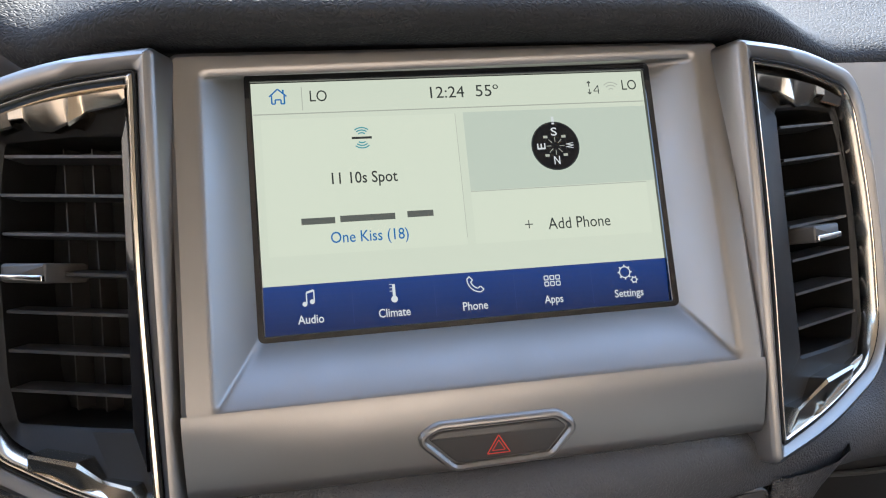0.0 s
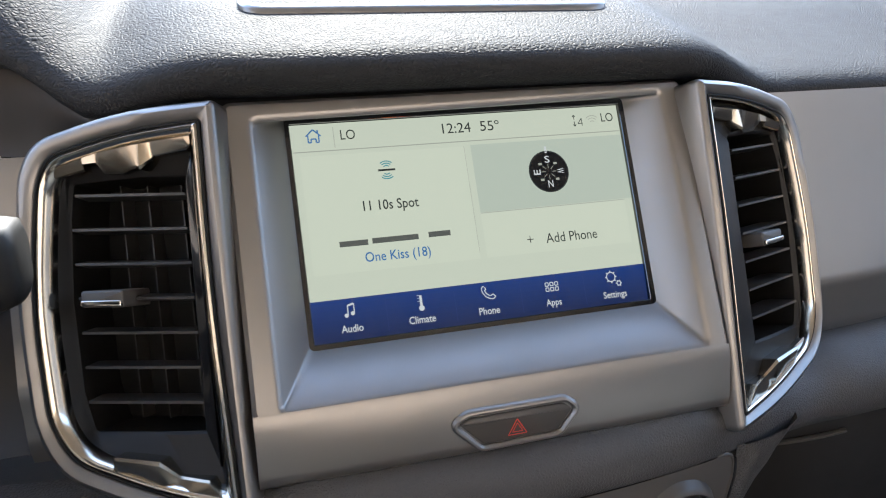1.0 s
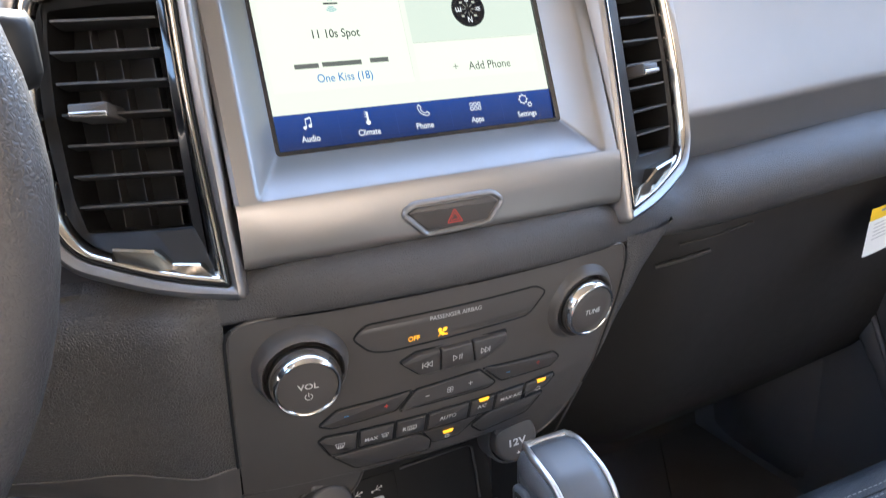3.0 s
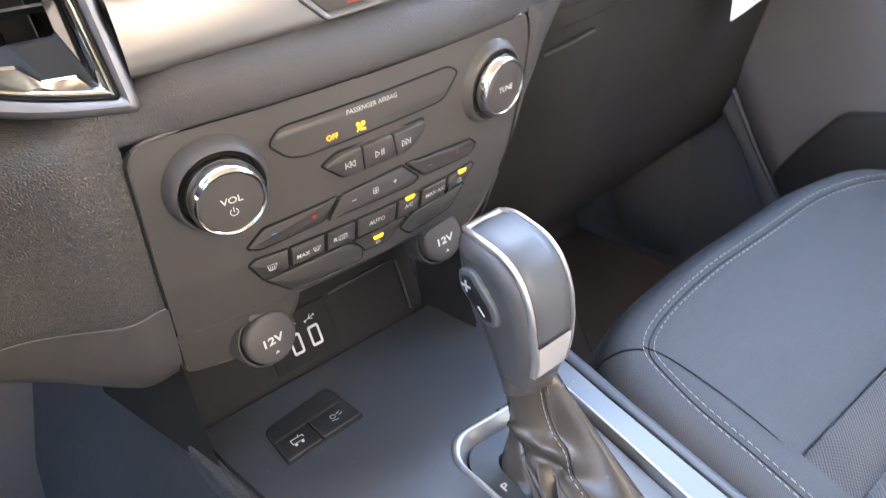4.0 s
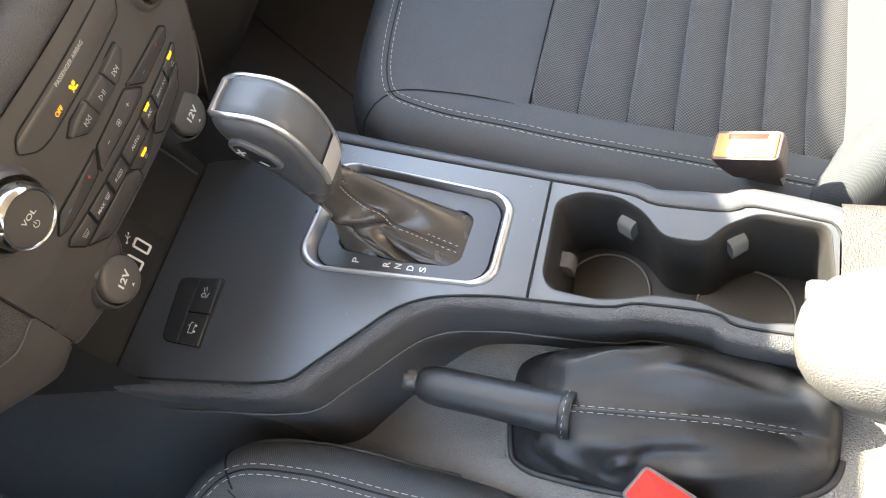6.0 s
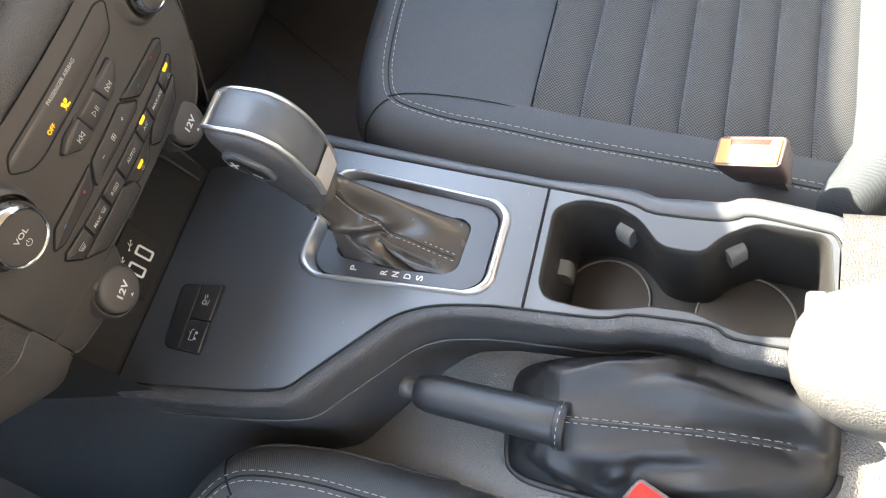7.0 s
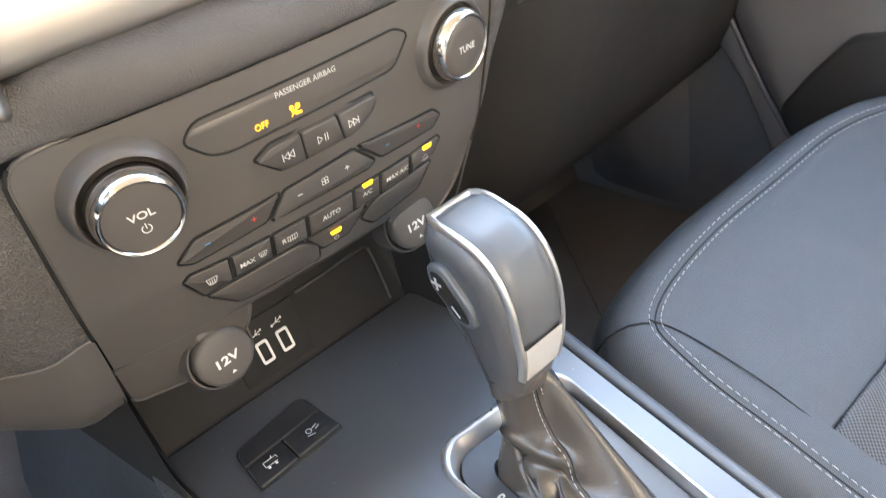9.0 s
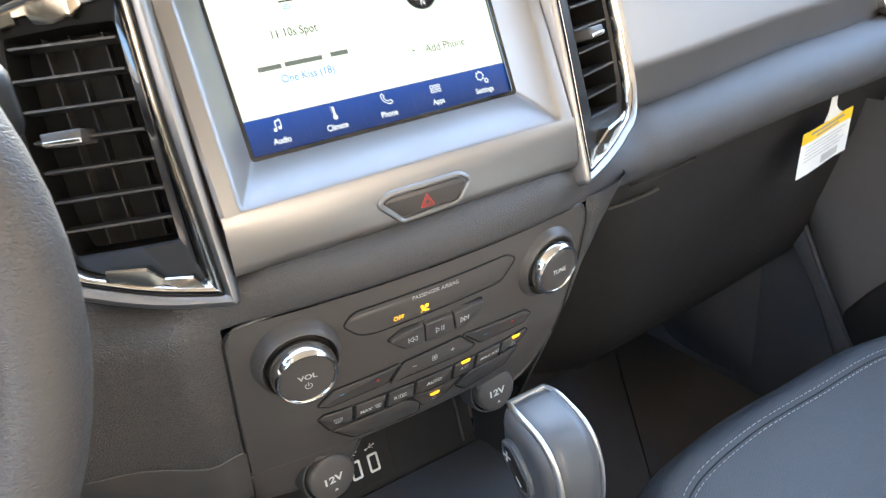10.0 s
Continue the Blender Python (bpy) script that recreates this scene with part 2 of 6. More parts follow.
def area2(poly):
    return sum(poly[i - 1][0] * poly[i][1] - poly[i][0] * poly[i - 1][1] for i in range(len(poly)))


def inset(poly, d):
    """The polygon moved inwards by d (outwards: minus)."""
    poly = [Vector((p[0], p[1])) for p in poly]
    sign = 1 if area2(poly) > 0 else -1
    out, n = [], len(poly)
    for i in range(n):
        e0, e1 = (poly[i] - poly[i - 1]), (poly[(i + 1) % n] - poly[i])
        e0 = e0.normalized() if e0.length > 1e-9 else e1.normalized()
        e1 = e1.normalized() if e1.length > 1e-9 else e0
        n0, n1 = Vector((-e0.y, e0.x)) * sign, Vector((-e1.y, e1.x)) * sign
        m = n0 + n1
        m = m.normalized() if m.length > 1e-6 else n0
        out.append(poly[i] + m * d / max(0.45, m.dot(n0)))
    return out


def loft_data(loops, closed=True, cap0=False, cap1=False):
    n, verts, faces = len(loops[0]), [], []
    for loop in loops:
        verts += list(loop)
    for j in range(len(loops) - 1):
        for i in range(n if closed else n - 1):
            k = (i + 1) % n
            faces.append((j * n + i, j * n + k, (j + 1) * n + k, (j + 1) * n + i))
    if cap0:
        faces.append(tuple(range(n)))
    if cap1:
        faces.append(tuple((len(loops) - 1) * n + i for i in range(n)))
    return verts, faces


def loft(name, loops, mat, parent=None, label="", closed=True, cap0=False, cap1=False, sharp=40):
    return mesh_ob(name, *loft_data(loops, closed, cap0, cap1), mat, parent, label, sharp=sharp)


def slab_data(poly, at, h0, h1, bevel=0.0004):
    """A plate: the polygon raised from h0 to h1 with a rounded rim; at(x, y, h) places it."""
    loops = [(poly, h0), (poly, h1 - bevel), (inset(poly, bevel * 0.3), h1 - bevel * 0.3), (inset(poly, bevel), h1)]
    return loft_data([[at(p[0], p[1], h) for p in loop] for loop, h in loops], cap0=True, cap1=True)


def slab(name, poly, at, h0, h1, mat, parent=None, label="", bevel=0.0004):
    return mesh_ob(name, *slab_data(poly, at, h0, h1, bevel), mat, parent, label, sharp=50)


def frame_data(outer, inner, at, h0, h1, bevel=0.0004):
    """A flat ring between two outlines of the same count of points."""
    loops = [(outer, h0), (outer, h1 - bevel), (inset(outer, bevel), h1), (inset(inner, -bevel), h1), (inner, h1 - bevel), (inner, h0), (outer, h0)]
    return loft_data([[at(p[0], p[1], h) for p in loop] for loop, h in loops])


def tube_data(pts, r, closed=False, n=8, flat=1.0, up=None):
    pts = [Vector(p) for p in pts]
    verts, faces, m = [], [], len(pts)
    ref = Vector(up) if up is not None else Vector((0.13, 0.31, 0.94))
    for i, p in enumerate(pts):
        a = pts[i - 1] if (i or closed) else p
        b = pts[(i + 1) % m] if (i < m - 1 or closed) else p
        d = (b - a).normalized()
        s = d.cross(ref)
        s = s.normalized() if s.length > 1e-4 else Vector((1, 0, 0))
        u = s.cross(d)
        rad = r[i] if isinstance(r, (list, tuple)) else r
        for k in range(n):
            c = 2 * math.pi * k / n
            verts.append(p + s * math.cos(c) * rad + u * math.sin(c) * rad * flat)
    for i in range(m if closed else m - 1):
        for k in range(n):
            j, l = (i + 1) % m, (k + 1) % n
            faces.append((i * n + k, i * n + l, j * n + l, j * n + k))
    if not closed:
        faces += [tuple(range(n)), tuple((m - 1) * n + k for k in range(n))]
    return verts, faces


def tube(name, pts, r, mat, parent=None, label="", closed=False, n=8, flat=1.0, up=None):
    return mesh_ob(name, *tube_data(pts, r, closed, n, flat, up), mat, parent, label, sharp=60)


def smooth_line(pts, step=0.004, closed=False):
    """Points along a Catmull-Rom curve through pts."""
    pts = [Vector(p) for p in pts]
    n, out = len(pts), []
    for i in range(n if closed else n - 1):
        p0 = pts[i - 1] if (i or closed) else pts[0]
        p1, p2 = pts[i], pts[(i + 1) % n]
        p3 = pts[(i + 2) % n] if (closed or i + 2 < n) else p2
        k = max(2, int((p2 - p1).length / step))
        for j in range(k):
            t = j / k
            out.append(0.5 * (2 * p1 + (p2 - p0) * t + (2 * p0 - 5 * p1 + 4 * p2 - p3) * t * t + (3 * p1 - p0 - 3 * p2 + p3) * t ** 3))
    if not closed:
        out.append(pts[-1])
    return out


def disc(c, r, n=40, a0=0.0):
    return [Vector((c[0] + r * math.cos(a0 + 2 * math.pi * k / n), c[1] + r * math.sin(a0 + 2 * math.pi * k / n))) for k in range(n)]


def box(cx, cy, w, h):
    return [(cx - w / 2, cy - h / 2), (cx + w / 2, cy - h / 2), (cx + w / 2, cy + h / 2), (cx - w / 2, cy + h / 2)]


def flat_data(polys, at, h):
    return join([([at(p[0], p[1], h) for p in poly], [tuple(range(len(poly)))]) for poly in polys])


def flat(name, polys, at, h, mat, parent=None, label=""):
    """Thin printed marks lying on a surface."""
    return mesh_ob(name, *flat_data(polys, at, h), mat, parent, label, smooth=False)


def line(a, b, w):
    a, b = Vector(a), Vector(b)
    d = (b - a).normalized()
    s = Vector((-d.y, d.x)) * w / 2
    return [a - s, b - s, b + s, a + s]


def ring_marks(c, r, w, a0=0.0, a1=360.0, n=24):
    """A drawn arc as small quads."""
    out = []
    for k in range(n):
        p, q = radians(a0 + (a1 - a0) * k / n), radians(a0 + (a1 - a0) * (k + 1) / n)
        out.append([(c[0] + s * math.cos(t), c[1] + s * math.sin(t)) for s, t in ((r - w / 2, p), (r + w / 2, p), (r + w / 2, q), (r - w / 2, q))])
    return out


def words(name, text, x0, x1, y0, y1, at, h, mat, parent=None, label="", bold=0.0, turn=0.0):
    """Lettering fitted into a box on a surface."""
    cu = bpy.data.curves.new(name, "FONT")
    cu.body, cu.resolution_u, cu.offset = text, 3, bold
    ob = bpy.data.objects.new(name, cu)
    scene.collection.objects.link(ob)
    me = bpy.data.meshes.new_from_object(ob.evaluated_get(bpy.context.evaluated_depsgraph_get()))
    bpy.data.objects.remove(ob)
    pts = [v.co.copy() for v in me.vertices]
    faces = [tuple(p.vertices) for p in me.polygons]
    bpy.data.meshes.remove(me)
    lo, hi = Vector((min(p.x for p in pts), min(p.y for p in pts))), Vector((max(p.x for p in pts), max(p.y for p in pts)))
    cx, cy, c, s = (x0 + x1) / 2, (y0 + y1) / 2, math.cos(radians(turn)), math.sin(radians(turn))
    verts = []
    for p in pts:
        x = (p.x - lo.x) / max(1e-6, hi.x - lo.x) * (x1 - x0) - (x1 - x0) / 2
        y = (p.y - lo.y) / max(1e-6, hi.y - lo.y) * (y1 - y0) - (y1 - y0) / 2
        verts.append(at(cx + x * c - y * s, cy + x * s + y * c, h))
    return mesh_ob(name, verts, faces, mat, parent, label, smooth=False)


def stitches(name, path, length, gap, r, parent, label="", lift=(0, 0, 0.0004)):
    """A row of thread stitches along a path, as one piece."""
    pts = smooth_line(path, 0.002)
    data, run, start = [], 0.0, pts[0]
    for a, b in zip(pts, pts[1:]):
        run += (b - a).length
        if start is not None and run >= length:
            up = Vector(lift)
            mid = (start + b) / 2 + up * 1.5
            data.append(tube_data([start, start * 0.7 + mid * 0.3 + up, mid, b * 0.7 + mid * 0.3 + up, b], [r * 0.5, r, r, r, r * 0.5], n=5))
            start, run = None, 0.0
        elif start is None and run >= gap:
            start, run = b, 0.0
    ob = mesh_ob(name, *join(data), THREAD, parent, label)
    ob["kind"] = "stuff"
    return ob


def lerp(x, xs, ys):
    return float(np.interp(x, xs, ys))


def smoothstep(a, b, x):
    t = max(0.0, min(1.0, (x - a) / (b - a)))
    return t * t * (3 - 2 * t)


# ---- surfaces that things are laid on ----
S23, C23 = math.sin(radians(23)), math.cos(radians(23))


def at_screen(u, v, h):
    """On the display: u across, v up the glass, h towards the driver."""
    return Vector((u, 0.300 + v * S23 - h * C23, 0.735 + v * C23 + h * S23))


PANEL_Z, PANEL_Y = [0.44, 0.47, 0.49, 0.52, 0.55, 0.62, 0.66], [0.322, 0.302, 0.292, 0.279, 0.268, 0.2535, 0.249]
MID = -0.004   # the middle of the control panel


def panel_y(x, z):
    return lerp(z, PANEL_Z, PANEL_Y) + 0.8 * (x - MID) ** 2


def at_panel(x, z, h):
    dz = (lerp(z + 0.004, PANEL_Z, PANEL_Y) - lerp(z - 0.004, PANEL_Z, PANEL_Y)) / 0.008
    n = Vector((1.6 * (x - MID), -1, dz)).normalized()
    return Vector((x, panel_y(x, z), z)) + n * h


TRAY_Y, TRAY_Z = [-0.5, -0.17, 0.03, 0.175, 0.26, 0.36, 0.45], [0.360, 0.366, 0.377, 0.394, 0.406, 0.413, 0.413]


def at_tray(x, y, h):
    return Vector((x, y, lerp(y, TRAY_Y, TRAY_Z) + h))


def at_vent(side):
    def at(a, z, h):
        n = Vector((side * 0.375, -1, 0.2866)).normalized()
        return Vector((side * a, 0.264 + (z - 0.662) * 0.2866 + 0.375 * (a - 0.127), z)) + n * h
    return at


# ---- the cabin that closes the place ----
def block(name, x0, x1, y0, y1, z0, z1, mat, label, category, kind="structure", r=0.01):
    poly = rounded([(x0, y0), (x1, y0), (x1, y1), (x0, y1)], r, 3)
    ob = mesh_ob(name, *slab_data(poly, lambda x, y, h: Vector((x, y, h)), z0, z1, min(r, (z1 - z0) / 3)), mat)
    return tagged(ob, label, category, kind=kind)


# unseen ground, coloured tan so that warm light bounces in
block("ground", -300, 300, -300, 300, -0.60, -0.55, ROAD, "unseen ground, tan to bounce warm light", "ground", r=1.0)
# added walls, none seen: grey cuts the side sky, clay bounces warm light
block("added_side_wall", 3.0, 3.2, -9.0, 9.0, -0.55, 1.95, ADDED_GREY, "unseen grey wall added to cut the sky on the passenger side", "wall")
block("added_left_wall", -4.2, -4.0, -5.0, 9.0, -0.55, 2.4, CLAY, "unseen clay-coloured wall added to bounce warm light", "wall")
block("added_rear_wall", -9.0, 9.0, -5.2, -5.0, -0.55, 3.6, CLAY, "unseen clay-coloured wall added behind to bounce warm light", "wall")
block("floor", -0.78, 0.78, -1.25, 0.98, 0.03, 0.06, CARPET, "dark carpeted cabin floor", "floor")
block("wall_front", -0.78, 0.78, 0.98, 1.02, 0.0, 0.93, DARK, "dark firewall behind the dashboard", "wall")
block("wall_rear", -0.78, 0.78, -1.30, -1.25, 0.0, 0.70, TRIM, "grey rear cabin wall below the window", "wall")
block("wall_left", -0.83, -0.78, -1.30, -0.52, 0.0, 0.80, TRIM, "dark grey rear door trim under the side window", "wall")
block("wall_left_door", -0.83, -0.78, -0.52, 0.70, 0.0, 0.66, TRIM, "dark driver door trim under the open window", "wall")
# opaque panes added out of view to keep rear side light out
for x_ in (-0.81, 0.81):
    block("rear_light_block", x_ - 0.01, x_ + 0.01, -1.27, -0.62, 0.80, 1.27, TINT, "unseen dark pane added to shut out rear side light", "window")
block("wall_left_front", -0.83, -0.78, 0.70, 1.02, 0.0, 0.80, TRIM, "dark kick panel ahead of the driver door", "wall")
block("wall_right", 0.78, 0.83, -1.30, 1.02, 0.0, 0.80, TRIM, "grey passenger door trim under the side window", "wall")
block("ceiling", -0.83, 0.83, -1.30, 0.30, 1.27, 1.31, LINER, "light grey cloth headliner", "ceiling")
for n_, x_ in (("pillar_left", -0.80), ("pillar_right", 0.80)):
    loops_ = [[Vector((x_ * k + dx, y + dy, z)) for dx, dy in ((-0.03, -0.05), (0.03, -0.05), (0.03, 0.05), (-0.03, 0.05))] for y, z, k in ((0.98, 0.80, 1.0), (0.30, 1.30, 0.93))]
    tagged(loft(n_, loops_, LINER, cap0=True, cap1=True), "light grey windscreen pillar trim", "pillar", kind="structure")
for n_, x_ in (("door_pillar_left", -0.81), ("door_pillar_right", 0.81)):
    block(n_, x_ - 0.03, x_ + 0.03, -0.62, -0.50, 0.75, 1.29, LINER, "light grey pillar between the side windows", "pillar")

# ---- dashboard ----
dash = thing("dashboard", (0, 0.5, 0.4), "black grained dashboard with silver trim panels", "dashboard")


def hood(x):
    """Plan and height of the pad's front lip: set back, then lowered, away from the middle."""
    a = abs(x)
    back = 0.052 * smoothstep(0.10, 0.23, a)
    drop = 0.022 * smoothstep(0.12, 0.225, a)
    return back, drop


def pad_point(x, k):
    prof = [(0.345, 0.828), (0.330, 0.8285), (0.317, 0.830), (0.309, 0.834), (0.3055, 0.839), (0.307, 0.844), (0.313, 0.849), (0.326, 0.8545), (0.35, 0.863), (0.38, 0.8735), (0.44, 0.890), (0.55, 0.909), (0.75, 0.925), (1.0, 0.930)]
    y, z = prof[k]
    back, drop = hood(x)
    w = 1 - smoothstep(0.36, 0.62, y)
    # the cluster cowl rises to the driver's side
    cowl = smoothstep(-0.165, -0.215, x) * smoothstep(0.30, 0.40, y + back)
    return Vector((x, y + back * w, z - drop * w + 0.055 * cowl * (1 - smoothstep(0.55, 0.9, y)) - (0.004 if k < 3 else 0) * cowl))


xs = [-0.78, -0.6, -0.45] + [-0.40 + 0.01 * i for i in range(81)] + [0.45, 0.6, 0.78]
loft("upper_pad", [[pad_point(x, k) for k in range(14)] for x in xs], PAD, dash, "black grained soft dash top", closed=False, sharp=80)

# open storage tray let into the top of the pad
def at_top(x, y, h):
    return Vector((x, y, lerp(y, [0.31, 0.35, 0.38, 0.44, 0.55, 0.75], [0.847, 0.863, 0.8735, 0.890, 0.909, 0.925]) + h))


tray_out = rounded([(-0.105, 0.366), (0.105, 0.366), (0.098, 0.52), (-0.098, 0.52)], 0.016, 6)
mesh_ob("top_tray_rim", *frame_data(tray_out, inset(tray_out, 0.006), at_top, -0.002, 0.0035, 0.0015), SILVER, dash, "pale rim of the storage tray")
slab("top_tray_mat", inset(tray_out, 0.006), at_top, -0.001, 0.0015, PAD, dash, "grained mat in the storage tray")

# passenger-side silver panel, bowed outwards
def silver_side(side, x_end, name, top=0.83):
    loops = []
    for i in range(25):
        x = 0.196 + (x_end - 0.196) * i / 24
        t = smoothstep(0.19, 0.5, x)
        loop = []
        for z in (0.818, 0.812, 0.800, 0.775, 0.745, 0.720, 0.706, 0.7015, 0.698, 0.690, 0.680, 0.672, 0.667, 0.664):
            # a hollow upper face over a crease, then an upright lower band
            rise = max(0.0, z - 0.7015)
            bow = 0.003 * math.sin(math.pi * min(1.0, rise / 0.1165))
            y = 0.3205 + rise * 0.225 + bow + 0.0012 * smoothstep(0.700, 0.690, z) + 0.004 * smoothstep(0.674, 0.664, z) + 0.012 * t + 0.10 * max(0, x - 0.5)
            loop.append(Vector((side * x, y, min(top, z + 0.012 * t * (1 - smoothstep(0.70, 0.80, z))))))
        loops.append(loop)
    return loft(name, loops, SILVER, dash, "satin silver trim panel", closed=False, sharp=60)


silver_side(1, 0.78, "silver_panel")
silver_side(-1, 0.219, "silver_panel", 0.806)


def ledge_point(x, k):
    """The soft band under the silver trim, rolling into the lower dash."""
    mid = [(0.290, 0.670), (0.272, 0.6675), (0.2615, 0.6645), (0.2548, 0.6575), (0.2520, 0.6505), (0.2509, 0.6450), (0.2510, 0.6405), (0.2517, 0.6378), (0.2535, 0.6362), (0.262, 0.6340), (0.29, 0.632)]
    side = [(0.345, 0.670), (0.325, 0.668), (0.309, 0.664), (0.299, 0.656), (0.294, 0.647), (0.292, 0.638), (0.293, 0.629), (0.297, 0.622), (0.305, 0.617), (0.32, 0.613), (0.36, 0.610)]
    t = smoothstep(0.118, 0.225, x + 0.002)
    far = 0.10 * max(0, x - 0.5)
    rise = 0.014 * smoothstep(0.19, 0.5, x)
    (ya, za), (yb, zb) = mid[k], side[k]
    a = abs(x)
    near = smoothstep(0.096, 0.124, a) * (1 - smoothstep(0.195, 0.235, a))
    bow = 0.8 * max(0.0, min(a, 0.128) - 0.004) ** 2 * (1 - t) * (0, 0, 0.2, 0.5, 0.8, 0.95, 1, 1, 1, 1, 1)[k]
    push = bow + 0.004 * near * (0.2, 0.5, 0.9, 1.0, 1.0, 0.8, 0.6, 0.4, 0.2, 0.1, 0.0)[k]
    low = 0.007 * near * (1.0, 1.0, 1.0, 0.8, 0.5, 0.3, 0.1, 0.0, 0.0, 0.0, 0.0)[k]
    return Vector((x, ya + (yb - ya) * t + far + push, za + (zb - za) * t + rise - low))


xs = [-0.1335 + 0.006 * i for i in range(90)] + [0.45, 0.55, 0.65, 0.78]
loft("ledge", [[ledge_point(x, k) for k in range(11)] for x in xs], LEDGE, dash, "black grained band below the silver trim", closed=False, sharp=80)


def knee_off(x):
    a = -x
    return 0.034 * smoothstep(0.130, 0.205, a) + 0.05 * smoothstep(0.19, 0.36, a) + 0.0112 * (1 - smoothstep(0.1340, 0.158, a))


def knee_point(x, k):
    prof = [(0.300, 0.656), (0.285, 0.654), (0.272, 0.651), (0.2605, 0.6465), (0.2548, 0.640), (0.2540, 0.630), (0.2575, 0.610), (0.2620, 0.588), (0.2668, 0.565), (0.2710, 0.548), (0.2728, 0.5415), (0.2738, 0.5400), (0.2752, 0.5340), (0.2800, 0.515), (0.2860, 0.498), (0.2940, 0.486), (0.308, 0.478), (0.345, 0.473), (0.45, 0.470)]
    y, z = prof[k]
    low = 0.040 * smoothstep(0.140, 0.26, -x) * smoothstep(0.56, 0.48, z)
    p = Vector((x, y + knee_off(x) * (1.0 if k > 1 else 0.6), z + low))
    if k < 6:
        q = ledge_point(-0.1335, (0, 2, 3, 4, 5, 7)[k])
        p = Vector((x, q.y, q.z)).lerp(p, smoothstep(0.1335, 0.162, -x))
    return p


xs = [-0.1325 - 0.006 * i for i in range(30)] + [-0.33, -0.38, -0.45, -0.55, -0.78]
loft("knee_panel", [[knee_point(x, k) for k in range(12)] for x in xs], SKIN, dash, "black grained panel beside the centre stack", closed=False, sharp=80)
loft("knee_panel_lower", [[knee_point(x, k) for k in range(11, 19)] for x in xs], PANEL, dash, "smooth lower part of the knee panel", closed=False, sharp=80)
tube("panel_seam", [knee_point(x, 11) + Vector((0, -0.0003, 0)) for x in xs[:24]], 0.0008, PANEL, dash, "moulded seam line", n=6)
# dark hollow behind the wheel that holds the dials
loft("dial_hollow", [[Vector((x, y, z)) for y, z in ((0.345, 0.66), (0.385, 0.69), (0.43, 0.74), (0.45, 0.80), (0.44, 0.86), (0.42, 0.90))] for x in np.linspace(-0.78, -0.205, 8)], DARK, dash, "black hollow round the dials", closed=False)

# glovebox on the passenger side
def low_right(i, j):
    x = 0.128 + 0.652 * i / 20
    z, y = [(0.618, 0.357), (0.600, 0.353), (0.575, 0.357), (0.53, 0.368), (0.47, 0.388), (0.40, 0.41), (0.350, 0.434), (0.312, 0.466), (0.286, 0.508), (0.270, 0.560), (0.265, 0.640)][j]
    return Vector((x, y + 0.13 * (1 - smoothstep(0.13, 0.30, x)) + 0.10 * max(0, x - 0.5), z + 0.014 * smoothstep(0.19, 0.5, x)))


loft("glovebox", [[low_right(i, j) for j in range(11)] for i in range(21)], GLOVE, dash, "black glovebox lid in shade", closed=False, sharp=80)
# pale grey puts the glint along the handle into its colour
handle = [Vector((0.2560, 0.3815, 0.5575)), Vector((0.2680, 0.3722, 0.5625)), Vector((0.2820, 0.3628, 0.5685)), Vector((0.2950, 0.3568, 0.5735))]
tube("glovebox_handle", smooth_line(handle, 0.003), 0.0032, PALE_RUBBER, dash, "smooth grey glovebox handle", n=8, flat=0.6)
tube("handle_recess", smooth_line([Vector((0.2690, 0.3665, 0.5800)), Vector((0.3000, 0.3560, 0.5860)), Vector((0.3400, 0.3535, 0.5920))], 0.004), 0.0013, GLOVE, dash, "rounded upper edge of the handle recess", n=6)
lid_edge = [low_right(i, 1) + Vector((0, -0.0015, -0.004)) for i in range(8, 20)]
tube("glovebox_edge", lid_edge, 0.0016, GLOVE, dash, "rounded upper edge of the glovebox lid", n=6)
# the stack's flanks
def flank_point(k, z):
    edge = lerp(z, [0.40, 0.5135, 0.54, 0.597, 0.625, 0.64], [0.094, 0.1025, 0.1108, 0.1247, 0.1272, 0.1270])
    w = lerp(z, [0.40, 0.50, 0.54, 0.58, 0.61, 0.632, 0.64], [0.004, 0.005, 0.0095, 0.0205, 0.0335, 0.050, 0.056])
    f, dy = ((0.0, 0.0005), (0.12, -0.0010), (0.35, 0.0010), (0.65, 0.006), (0.90, 0.014), (1.0, 0.022), (1.03, 0.08))[k]
    return Vector((edge + w * f, panel_y(edge, z) + dy, z))


loft("stack_flank", [[flank_point(k, z) for z in (0.640, 0.632, 0.62, 0.61, 0.597, 0.58, 0.56, 0.54, 0.52, 0.50, 0.46, 0.40)] for k in range(7)], SKIN, dash, "black grained right flank of the centre stack", closed=False, sharp=80)
# left flank takes near-black in place of the shade it lies in
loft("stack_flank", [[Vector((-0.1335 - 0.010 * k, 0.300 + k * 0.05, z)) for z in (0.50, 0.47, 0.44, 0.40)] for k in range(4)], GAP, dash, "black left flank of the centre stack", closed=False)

# charcoal side of the dial cowl, from the pad down to the silver strip
def cowl_point(x, k):
    low = Vector((x, 0.356, lerp(x, [-0.224, -0.2074, -0.197, -0.174, -0.165], [0.8066, 0.8050, 0.8106, 0.8143, 0.816])))
    return low.lerp(pad_point(x, 1), k / 4) + Vector((0, 0.006 * math.sin(math.pi * k / 4), 0))


loft("cowl_side", [[cowl_point(x, k) for k in range(5)] for x in np.linspace(-0.165, -0.222, 10)], DARK, dash, "charcoal side of the dial cowl", closed=False, sharp=80)

